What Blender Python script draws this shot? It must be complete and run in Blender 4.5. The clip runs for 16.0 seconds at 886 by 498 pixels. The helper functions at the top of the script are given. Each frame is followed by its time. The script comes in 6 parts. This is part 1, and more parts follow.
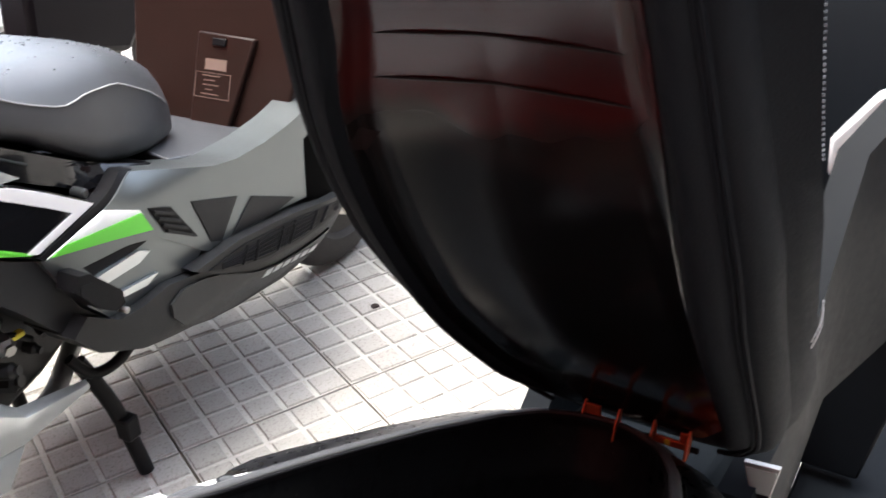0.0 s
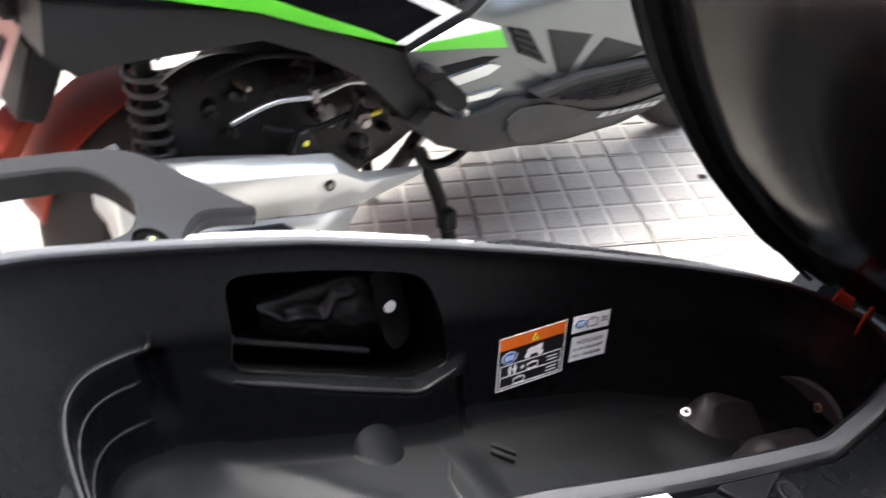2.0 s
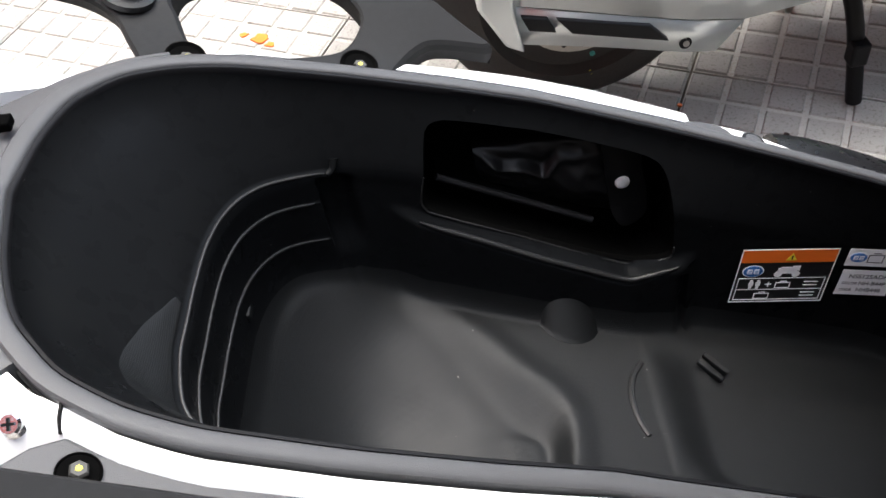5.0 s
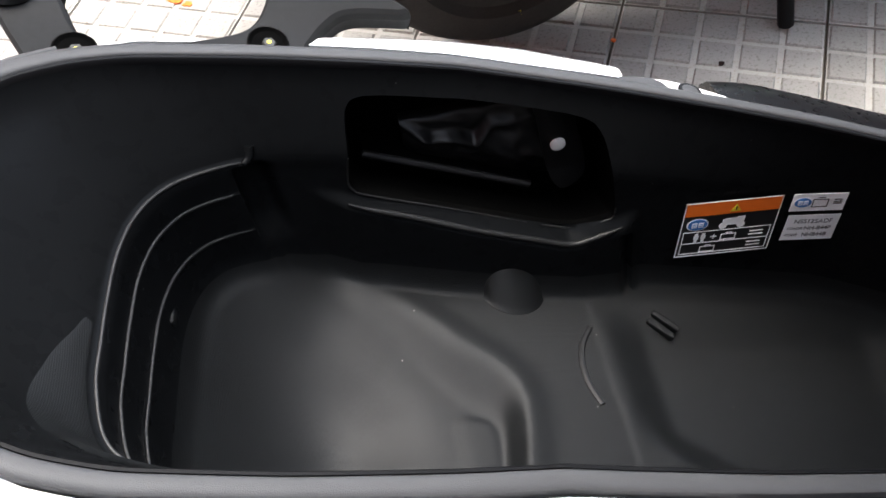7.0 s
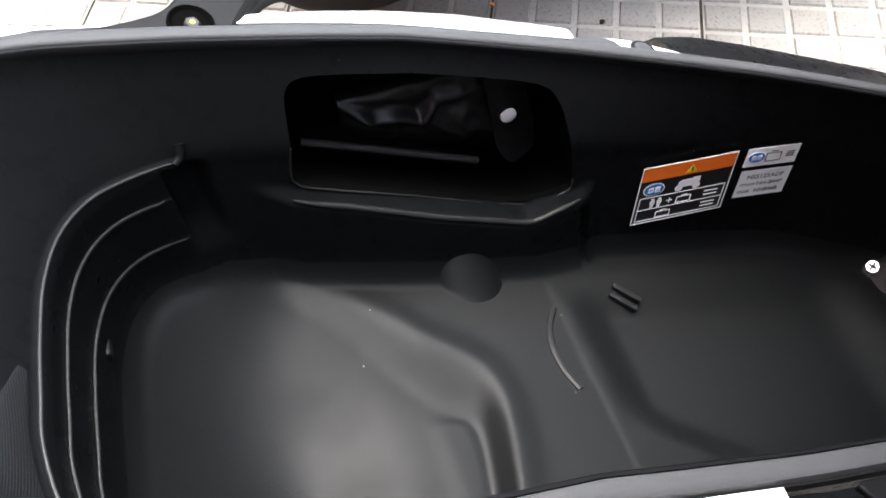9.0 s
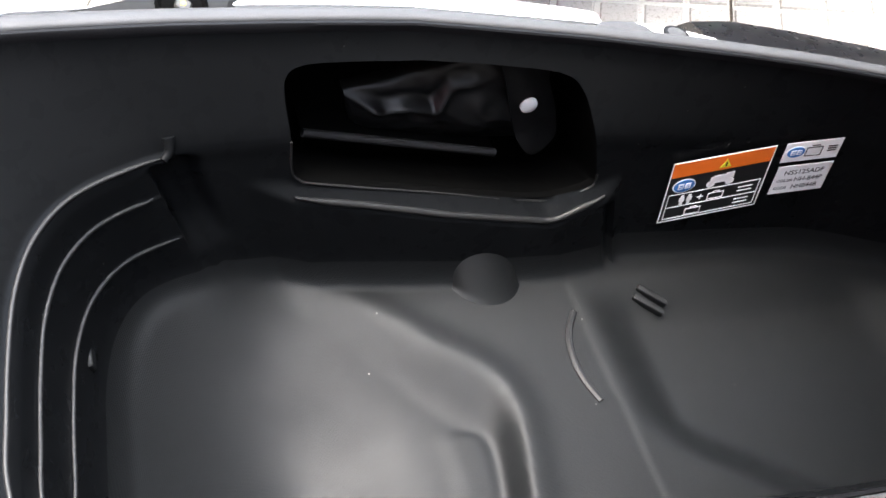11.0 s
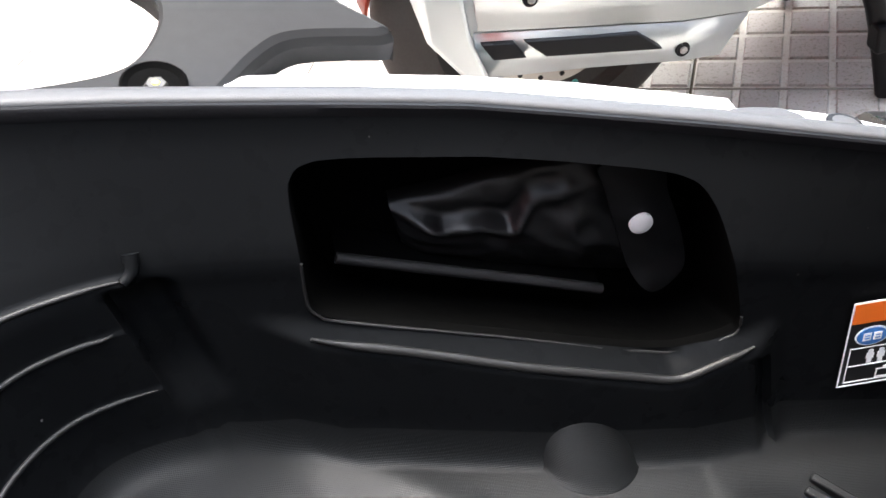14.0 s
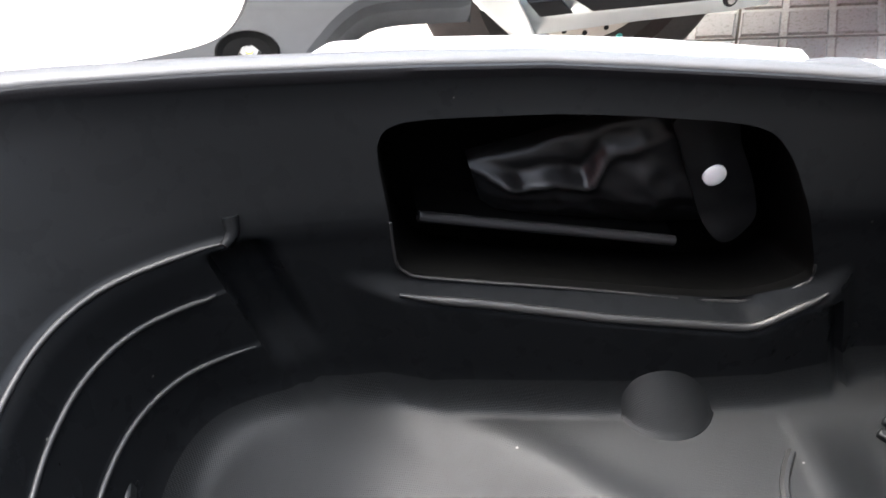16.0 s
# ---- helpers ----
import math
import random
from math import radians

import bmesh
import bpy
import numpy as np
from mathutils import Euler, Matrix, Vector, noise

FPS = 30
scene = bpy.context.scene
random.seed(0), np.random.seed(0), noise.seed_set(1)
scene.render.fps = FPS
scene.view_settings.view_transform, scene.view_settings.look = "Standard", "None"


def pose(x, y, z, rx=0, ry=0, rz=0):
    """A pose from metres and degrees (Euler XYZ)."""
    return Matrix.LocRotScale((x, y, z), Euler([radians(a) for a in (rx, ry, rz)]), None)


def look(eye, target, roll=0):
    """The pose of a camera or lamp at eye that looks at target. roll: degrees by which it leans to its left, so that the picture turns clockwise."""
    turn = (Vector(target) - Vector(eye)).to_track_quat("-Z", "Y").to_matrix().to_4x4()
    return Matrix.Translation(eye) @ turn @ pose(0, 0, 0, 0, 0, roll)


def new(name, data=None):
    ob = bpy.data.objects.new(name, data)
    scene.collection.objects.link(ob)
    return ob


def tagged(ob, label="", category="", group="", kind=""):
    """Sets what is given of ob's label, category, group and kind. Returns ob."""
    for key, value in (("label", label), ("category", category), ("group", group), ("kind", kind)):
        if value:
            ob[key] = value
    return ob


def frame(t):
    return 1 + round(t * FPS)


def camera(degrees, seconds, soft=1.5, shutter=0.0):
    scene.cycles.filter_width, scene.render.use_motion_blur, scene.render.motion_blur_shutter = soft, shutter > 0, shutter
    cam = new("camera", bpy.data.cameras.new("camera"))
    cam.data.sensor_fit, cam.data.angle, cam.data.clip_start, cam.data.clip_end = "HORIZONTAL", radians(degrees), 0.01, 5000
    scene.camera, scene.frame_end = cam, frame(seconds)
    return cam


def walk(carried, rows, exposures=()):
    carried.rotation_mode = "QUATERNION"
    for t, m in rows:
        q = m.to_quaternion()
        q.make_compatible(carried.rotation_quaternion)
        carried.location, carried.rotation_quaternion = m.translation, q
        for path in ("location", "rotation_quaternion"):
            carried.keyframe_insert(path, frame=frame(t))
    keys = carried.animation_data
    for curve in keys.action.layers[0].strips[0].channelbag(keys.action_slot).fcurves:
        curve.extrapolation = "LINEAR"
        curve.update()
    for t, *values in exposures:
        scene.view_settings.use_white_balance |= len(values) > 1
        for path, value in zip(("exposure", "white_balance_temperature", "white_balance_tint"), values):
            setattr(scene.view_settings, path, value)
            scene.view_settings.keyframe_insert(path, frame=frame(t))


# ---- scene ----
cam = camera(49.7, 16.0, shutter=0.4)
PATH = [
    (0, (-0.255, -0.254, 1.285), (1.241, 0.684, 0.343), -2.2),
    (0.5, (-0.302, -0.231, 1.279), (1.149, 0.746, 0.308), -1.2),
    (1, (-0.335, -0.237, 1.281), (1.051, 0.781, 0.259), -0.5),
    (1.5, (-0.324, -0.276, 1.291), (0.925, 0.866, 0.226), -1.8),
    (2, (-0.285, -0.372, 1.297), (0.607, 0.98, 0.125), 0.0),
    (2.5, (-0.255, -0.395, 1.302), (0.404, 1.068, 0.107), -1.7),
    (3, (-0.217, -0.346, 1.28), (0.285, 1.081, -0.027), 1.2),
    (3.5, (-0.174, -0.338, 1.289), (-0.031, 1.03, -0.163), -2.9),
    (5.8, (-0.103, -0.32, 1.313), (-0.155, 0.965, -0.219), -8.9),
    (6, (-0.104, -0.314, 1.311), (-0.15, 0.953, -0.235), -9.3),
    (6.5, (-0.101, -0.304, 1.309), (-0.112, 0.946, -0.252), -9.8),
    (7, (-0.095, -0.293, 1.301), (-0.05, 0.918, -0.291), -9.9),
    (7.5, (-0.1, -0.289, 1.302), (-0.033, 0.938, -0.276), -8.7),
    (8, (-0.117, -0.282, 1.303), (-0.051, 0.97, -0.255), -7.7),
    (8.5, (-0.137, -0.266, 1.279), (-0.023, 0.959, -0.298), -7.9),
    (9, (-0.145, -0.237, 1.265), (0.154, 0.862, -0.379), -4.5),
    (9.2, (-0.143, -0.235, 1.265), (0.156, 0.847, -0.391), -4.4),
    (11.3, (-0.125, -0.198, 1.224), (0.096, 0.869, -0.453), -6.1),
    (11.5, (-0.106, -0.203, 1.204), (0.016, 0.926, -0.442), -10.0),
    (12, (-0.088, -0.184, 1.159), (-0.097, 1.098, -0.375), -13.2),
    (12.5, (-0.077, -0.155, 1.12), (-0.112, 1.257, -0.296), -15.0),
    (13, (-0.063, -0.14, 1.107), (-0.058, 1.301, -0.28), -15.2),
    (13.5, (-0.069, -0.138, 1.107), (-0.06, 1.297, -0.286), -15.2),
    (14, (-0.066, -0.141, 1.112), (-0.107, 1.284, -0.29), -16.5),
    (14.5, (-0.073, -0.153, 1.147), (-0.135, 1.276, -0.25), -17.3),
    (15, (-0.085, -0.153, 1.122), (-0.179, 1.29, -0.26), -18.4),
    (15.5, (-0.083, -0.145, 1.109), (-0.262, 1.229, -0.334), -22.3),
    (16, (-0.085, -0.148, 1.125), (-0.221, 1.231, -0.316), -20.7),
]
walk(cam, [(t, look(eye, target, roll)) for t, eye, target, roll in PATH],
     exposures=[(0, 3.18, 6500, 7), (1, 3.50, 6500, 7), (2, 3.58, 6500, 7), (3, 3.10, 6500, 7), (3.7, 2.80, 6500, 7), (6, 2.58, 6500, 7), (7, 2.62, 6500, 7), (8, 3.10, 6500, 7), (9.2, 3.15, 6500, 7), (11.3, 4.05, 6500, 7), (12, 4.50, 6500, 7), (12.5, 4.35, 6500, 7), (13, 4.20, 6500, 7), (14.5, 3.75, 6500, 7), (15, 3.75, 6500, 7), (16, 4.10, 6500, 7)])

# ---- world, sun ----
world = bpy.data.worlds.new("sky")
scene.world = world
world.use_nodes = True
_n = world.node_tree.nodes
_sky = _n.new("ShaderNodeTexSky")
_sky.sky_type = "NISHITA"
_sky.sun_disc = False
_sky.sun_elevation, _sky.sun_rotation = radians(80), radians(0)
_sky.air_density, _sky.dust_density = 1.0, 4.0
_hs = _n.new("ShaderNodeHueSaturation")
_hs.inputs["Saturation"].default_value = 0.7
world.node_tree.links.new(_sky.outputs[0], _hs.inputs["Color"])
world.node_tree.links.new(_hs.outputs[0], _n["Background"].inputs["Color"])
_n["Background"].inputs["Strength"].default_value = 0.15
_sun = bpy.data.lights.new("sun", "SUN")
_sun.energy, _sun.angle, _sun.color = 0.5, radians(50), (1.0, 0.99, 0.975)
sun = new("sun", _sun)
sun.matrix_world = look((0.0, 0.6, 3.8), (0, 0, 0))


# ---- materials ----
def mat(name, colour, rough=0.5, metal=0.0, var=0.15, scale=30.0, bump=0.0, bscale=400.0, coat=0.0, second=None, spec=0.5, kind="noise", dust=0.0):
    m = bpy.data.materials.new(name)
    m.use_nodes = True
    nt = m.node_tree
    n, l = nt.nodes, nt.links
    b = n["Principled BSDF"]
    b.inputs["Roughness"].default_value = rough
    b.inputs["Metallic"].default_value = metal
    b.inputs["Coat Weight"].default_value = coat
    b.inputs["Coat Roughness"].default_value = 0.06
    b.inputs["Specular IOR Level"].default_value = spec
    co = n.new("ShaderNodeTexCoord")
    big = n.new("ShaderNodeTexNoise")
    big.inputs["Scale"].default_value = scale
    big.inputs["Detail"].default_value = 6.0
    l.new(co.outputs["Object"], big.inputs["Vector"])
    ramp = n.new("ShaderNodeMix")
    ramp.data_type = "RGBA"
    second = second or tuple(c * (1 - var) for c in colour)
    ramp.inputs[6].default_value = (*colour, 1)
    ramp.inputs[7].default_value = (*second, 1)
    l.new(big.outputs["Fac"], ramp.inputs[0])
    if dust:
        # sparse pale specks of dust
        vo = n.new("ShaderNodeTexVoronoi")
        vo.inputs["Scale"].default_value = 55.0
        l.new(co.outputs["Object"], vo.inputs["Vector"])
        near = n.new("ShaderNodeMath")
        near.operation, near.inputs[1].default_value = "LESS_THAN", 0.035
        l.new(vo.outputs["Distance"], near.inputs[0])
        pick = n.new("ShaderNodeSeparateColor")
        l.new(vo.outputs["Color"], pick.inputs[0])
        few = n.new("ShaderNodeMath")
        few.operation, few.inputs[1].default_value = "LESS_THAN", 0.22
        l.new(pick.outputs[0], few.inputs[0])
        both = n.new("ShaderNodeMath")
        both.operation = "MULTIPLY"
        l.new(near.outputs[0], both.inputs[0])
        l.new(few.outputs[0], both.inputs[1])
        amount = n.new("ShaderNodeMath")
        amount.operation, amount.inputs[1].default_value = "MULTIPLY", dust
        l.new(both.outputs[0], amount.inputs[0])
        dm = n.new("ShaderNodeMix")
        dm.data_type = "RGBA"
        dm.inputs[7].default_value = (0.32, 0.31, 0.29, 1)
        l.new(amount.outputs[0], dm.inputs[0])
        l.new(ramp.outputs[2], dm.inputs[6])
        l.new(dm.outputs[2], b.inputs["Base Color"])
    else:
        l.new(ramp.outputs[2], b.inputs["Base Color"])
    rr = n.new("ShaderNodeMapRange")
    rr.inputs[3].default_value, rr.inputs[4].default_value = rough * 0.85, min(1.0, rough * 1.15)
    fine = n.new("ShaderNodeTexNoise")
    fine.inputs["Scale"].default_value = scale * 7
    fine.inputs["Detail"].default_value = 4.0
    l.new(co.outputs["Object"], fine.inputs["Vector"])
    l.new(fine.outputs["Fac"], rr.inputs[0])
    l.new(rr.outputs[0], b.inputs["Roughness"])
    if bump:
        bm_ = n.new("ShaderNodeBump")
        bm_.inputs["Strength"].default_value = bump
        bm_.inputs["Distance"].default_value = 0.001
        if kind == "weave":
            wv = []
            for d in ("X", "Y"):
                w = n.new("ShaderNodeTexWave")
                w.bands_direction = d
                w.inputs["Scale"].default_value = bscale
                l.new(co.outputs["Object"], w.inputs["Vector"])
                wv.append(w)
            mx = n.new("ShaderNodeMath")
            mx.operation = "MULTIPLY"
            l.new(wv[0].outputs["Fac"], mx.inputs[0])
            l.new(wv[1].outputs["Fac"], mx.inputs[1])
            l.new(mx.outputs[0], bm_.inputs["Height"])
        else:
            tx = n.new("ShaderNodeTexNoise")
            tx.inputs["Scale"].default_value = bscale
            tx.inputs["Detail"].default_value = 3.0
            l.new(co.outputs["Object"], tx.inputs["Vector"])
            l.new(tx.outputs["Fac"], bm_.inputs["Height"])
        l.new(bm_.outputs[0], b.inputs["Normal"])
    return m


M_BUCKET = mat("black_textured_plastic", (0.0040, 0.0046, 0.0052), 0.52, 0, 0.25, 12, 0.22, 420, kind="weave", spec=0.30, dust=0.5)
M_TUBWALL = mat("black_satin_plastic", (0.0050, 0.0054, 0.0060), 0.28, 0, 0.2, 10, 0.03, 1400, spec=0.045, dust=0.2)
M_BEAD = mat("black_satin_edge", (0.011, 0.011, 0.0115), 0.44, 0, 0.2, 30, 0.05, 900, spec=0.36)
M_BLACK = mat("black_plastic", (0.007, 0.007, 0.008), 0.45, 0, 0.3, 25, 0.15, 900, spec=0.10)
M_GLOSSBLACK = mat("gloss_black_plastic", (0.006, 0.006, 0.007), 0.28, 0, 0.3, 18, 0.02, 300, spec=0.25)
M_KGLOSS = mat("mirror_black_lacquer", (0.005, 0.005, 0.006), 0.06, 0, 0.1, 18, 0, 0, spec=0.42)
M_RIM = mat("grey_rim_plastic", (0.055, 0.056, 0.059), 0.5, 0, 0.2, 40, 0.2, 1500, spec=0.3, dust=0.3)
M_RUBBER = mat("black_rubber", (0.007, 0.007, 0.0075), 0.75, 0, 0.3, 60, 0.3, 700, spec=0.2)
M_TYRE = mat("tyre_rubber", (0.018, 0.017, 0.016), 0.8, 0, 0.35, 30, 0.3, 500, second=(0.028, 0.025, 0.023))
M_WHITE = mat("pearl_white_paint", (0.74, 0.75, 0.76), 0.22, 0, 0.03, 8, 0, 0, coat=0.8)
M_RAIL = mat("dark_grey_painted_metal", (0.011, 0.0113, 0.0118), 0.62, 0, 0.15, 30, 0.08, 1800, spec=0.15)
M_KGREY = mat("matt_titanium_paint", (0.140, 0.154, 0.156), 0.36, 0.85, 0.08, 14, 0.02, 900)
M_KMID = mat("mid_grey_plastic", (0.019, 0.021, 0.022), 0.45, 0, 0.2, 20, 0.15, 900, spec=0.25)
M_KDARK = mat("dark_grey_plastic", (0.013, 0.0138, 0.0150), 0.5, 0, 0.25, 20, 0.2, 900, spec=0.22)
M_SILVER = mat("satin_silver_metal", (0.52, 0.55, 0.56), 0.33, 0.85, 0.08, 18, 0.02, 700)
M_GREEN = mat("bright_green_decal", (0.10, 0.52, 0.03), 0.35, 0, 0.06, 10)
M_DECALWHITE = mat("white_decal", (0.75, 0.75, 0.75), 0.35, 0, 0.04, 10)
M_CHROME = mat("chrome", (0.75, 0.75, 0.75), 0.15, 1.0, 0.1, 50)
M_BOLT = mat("dull_zinc", (0.028, 0.028, 0.026), 0.5, 0.0, 0.4, 60, 0.1, 300)
# reddish light off the lid is put into this warm grey
M_COVER = mat("dark_warm_grey_plastic", (0.020, 0.017, 0.017), 0.5, 0, 0.25, 20, 0.1, 900, spec=0.3)
M_RIBGREY = mat("dark_grey_rib", (0.020, 0.020, 0.021), 0.4, 0, 0.25, 40, 0.1, 900, spec=0.4)
# near-black that holds the shade of recesses; the leg shield side wears it too
M_WELL = mat("black_plastic_and_shade", (0.0014, 0.0014, 0.0014), 0.8, 0, 0.3, 25, 0.1, 900, spec=0.02)
M_STEEL = mat("worn_steel", (0.35, 0.34, 0.33), 0.4, 0.9, 0.4, 60, 0.1, 300)
M_ENGINE = mat("grimy_engine_metal", (0.018, 0.0175, 0.017), 0.5, 0.4, 0.5, 40, 0.3, 200)
M_BRONZE = mat("bronze_screw", (0.40, 0.26, 0.15), 0.35, 0.9, 0.3, 80)
M_HINGE = mat("copper_anodised_hinge", (0.42, 0.085, 0.03), 0.4, 0.5, 0.3, 60)
M_LEATHER = mat("black_vinyl_seat", (0.0070, 0.0085, 0.0112), 0.65, 0, 0.2, 20, 0.35, 600, spec=0.05)
M_KSEAT = mat("grey_vinyl_seat", (0.050, 0.053, 0.058), 0.38, 0, 0.15, 15, 0.35, 700)
M_KSEATSIDE = mat("dark_vinyl_seat_side", (0.034, 0.036, 0.041), 0.45, 0, 0.15, 15, 0.35, 700)
M_STITCH = mat("pale_thread", (0.35, 0.37, 0.40), 0.7)
M_BROWN = mat("reddish_brown_plastic", (0.018, 0.0085, 0.0065), 0.4, 0, 0.35, 9, 0.2, 700, spec=0.2)
M_RED = mat("red_plastic", (0.20, 0.025, 0.010), 0.5, 0, 0.3, 20, spec=0.2)
M_YELLOW = mat("yellow_paint_mark", (0.75, 0.68, 0.05), 0.5)
M_ORANGE = mat("orange_label_ink", (0.85, 0.17, 0.02), 0.4, 0, 0.03)
M_LABELBLACK = mat("black_label_film", (0.012, 0.012, 0.013), 0.4)
M_LABELWHITE = mat("white_label_film", (0.88, 0.89, 0.90), 0.35, 0, 0.03)
M_BLUE = mat("blue_label_ink", (0.05, 0.20, 0.55), 0.4)
M_POUCH = mat("black_coated_pouch", (0.006, 0.006, 0.0065), 0.42, 0, 0.2, 40, 0.08, 250, spec=0.3)
M_TRIM = mat("light_grey_trim", (0.28, 0.28, 0.285), 0.4, 0, 0.1, 30)
M_BUTTON = mat("white_snap_button", (0.80, 0.80, 0.79), 0.35)
M_DISC = mat("drilled_brake_disc", (0.45, 0.42, 0.38), 0.3, 0.9, 0.25, 60)
M_PLATE = mat("white_reflective_plate", (0.60, 0.46, 0.43), 0.4)
M_PINKLABEL = mat("pale_pink_label", (0.42, 0.30, 0.28), 0.4)
M_TAN = mat("faded_tan_print", (0.16, 0.11, 0.09), 0.5)
M_NAVY = mat("dark_maroon_gloss", (0.007, 0.005, 0.007), 0.45, 0, 0.3, 10, spec=0.12)
M_TEAL = mat("teal_paint_dot", (0.05, 0.35, 0.32), 0.5)
M_DARKWALL = mat("mottled_dark_wall", (0.11, 0.105, 0.10), 0.7, 0, 0.4, 1.5, 0.3, 40)
M_GREYWALL = mat("mottled_grey_wall", (0.22, 0.21, 0.20), 0.8, 0, 0.3, 0.6, 0.3, 60)
M_REDWALL = mat("mottled_red_wall", (0.30, 0.040, 0.025), 0.8, 0, 0.25, 2, 0.3, 60)

M_KNEE = mat("dark_grey_inner_plastic", (0.0055, 0.0070, 0.0090), 0.5, 0, 0.25, 12, 0.05, 900, spec=0.05)


def pan_material():
    """Glossy black moulding; a maroon reflection with a ragged border is painted over its rear half."""
    m = mat("black_moulding_red_reflection", (0.0035, 0.0035, 0.004), 0.16, 0, 0.3, 14, 0.0, 300, spec=0.16)
    n, l = m.node_tree.nodes, m.node_tree.links
    b = n["Principled BSDF"]
    co = n.new("ShaderNodeTexCoord")
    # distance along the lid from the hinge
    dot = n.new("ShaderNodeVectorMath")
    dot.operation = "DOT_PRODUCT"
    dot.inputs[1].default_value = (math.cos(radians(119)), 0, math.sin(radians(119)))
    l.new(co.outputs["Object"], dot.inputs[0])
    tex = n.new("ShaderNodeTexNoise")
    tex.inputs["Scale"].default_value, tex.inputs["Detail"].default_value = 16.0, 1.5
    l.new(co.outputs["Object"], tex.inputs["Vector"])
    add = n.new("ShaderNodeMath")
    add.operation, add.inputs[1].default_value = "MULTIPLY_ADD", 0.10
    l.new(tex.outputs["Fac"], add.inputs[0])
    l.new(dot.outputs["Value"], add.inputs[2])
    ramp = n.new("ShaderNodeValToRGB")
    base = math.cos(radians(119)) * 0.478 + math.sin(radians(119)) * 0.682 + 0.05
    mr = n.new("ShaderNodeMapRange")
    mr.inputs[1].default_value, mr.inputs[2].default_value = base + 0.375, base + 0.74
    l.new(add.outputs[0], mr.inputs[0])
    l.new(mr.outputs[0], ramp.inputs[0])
    # maroon and grey stops paint the reflection into the base colour
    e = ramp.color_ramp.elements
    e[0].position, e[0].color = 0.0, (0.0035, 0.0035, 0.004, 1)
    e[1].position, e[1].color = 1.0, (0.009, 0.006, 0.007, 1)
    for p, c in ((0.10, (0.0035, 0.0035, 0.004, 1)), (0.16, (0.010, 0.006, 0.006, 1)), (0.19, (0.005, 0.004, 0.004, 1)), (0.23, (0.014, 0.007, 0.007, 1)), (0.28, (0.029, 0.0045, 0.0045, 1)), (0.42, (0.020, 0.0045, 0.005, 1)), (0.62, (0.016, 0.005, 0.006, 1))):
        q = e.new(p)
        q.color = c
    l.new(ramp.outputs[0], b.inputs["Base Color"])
    return m


M_PAN = pan_material()


def stone(name, colour, speck, dark):
    m = bpy.data.materials.new(name)
    m.use_nodes = True
    nt = m.node_tree
    n, l = nt.nodes, nt.links
    b = n["Principled BSDF"]
    b.inputs["Roughness"].default_value = 0.75
    geo = n.new("ShaderNodeNewGeometry")
    info = n.new("ShaderNodeObjectInfo")
    t1, t2, t3 = (n.new("ShaderNodeTexNoise") for _ in range(3))
    for t, s, d in ((t1, 2.2, 5), (t2, 150, 3), (t3, 420, 2)):
        t.inputs["Scale"].default_value, t.inputs["Detail"].default_value = s, d
        l.new(geo.outputs["Position"], t.inputs["Vector"])

    def ramp(src, a, b_, lo, hi):
        r = n.new("ShaderNodeValToRGB")
        r.color_ramp.elements[0].position, r.color_ramp.elements[1].position = lo, hi
        r.color_ramp.elements[0].color, r.color_ramp.elements[1].color = (*a, 1), (*b_, 1)
        l.new(src, r.inputs[0])
        return r.outputs[0]

    base = ramp(t1.outputs["Fac"], tuple(c * 0.72 for c in colour), colour, 0.35, 0.65)
    sp = ramp(t2.outputs["Fac"], speck, (1, 1, 1), 0.33, 0.45)
    sp2 = ramp(t3.outputs["Fac"], dark, (1, 1, 1), 0.30, 0.42)
    out = base
    for other in (sp, sp2):
        mx = n.new("ShaderNodeMix")
        mx.data_type, mx.blend_type = "RGBA", "MULTIPLY"
        mx.inputs[0].default_value = 0.75
        l.new(out, mx.inputs[6])
        l.new(other, mx.inputs[7])
        out = mx.outputs[2]
    rnd = n.new("ShaderNodeMapRange")
    rnd.inputs[3].default_value, rnd.inputs[4].default_value = 0.86, 1.1
    l.new(info.outputs["Random"], rnd.inputs[0])
    hs = n.new("ShaderNodeHueSaturation")
    l.new(out, hs.inputs["Color"])
    l.new(rnd.outputs[0], hs.inputs["Value"])
    l.new(hs.outputs[0], b.inputs["Base Color"])
    bp = n.new("ShaderNodeBump")
    bp.inputs["Strength"].default_value, bp.inputs["Distance"].default_value = 0.5, 0.002
    l.new(t3.outputs["Fac"], bp.inputs["Height"])
    l.new(bp.outputs[0], b.inputs["Normal"])
    return m


M_TILE = stone("grey_terrazzo_pad", (0.325, 0.310, 0.284), (0.6, 0.57, 0.54), (0.65, 0.63, 0.6))
M_GROUT = stone("pale_cement_groove", (0.43, 0.41, 0.372), (0.75, 0.72, 0.68), (0.75, 0.72, 0.7))
M_JOINT = stone("dirty_joint", (0.085, 0.066, 0.048), (0.6, 0.5, 0.4), (0.6, 0.5, 0.4))


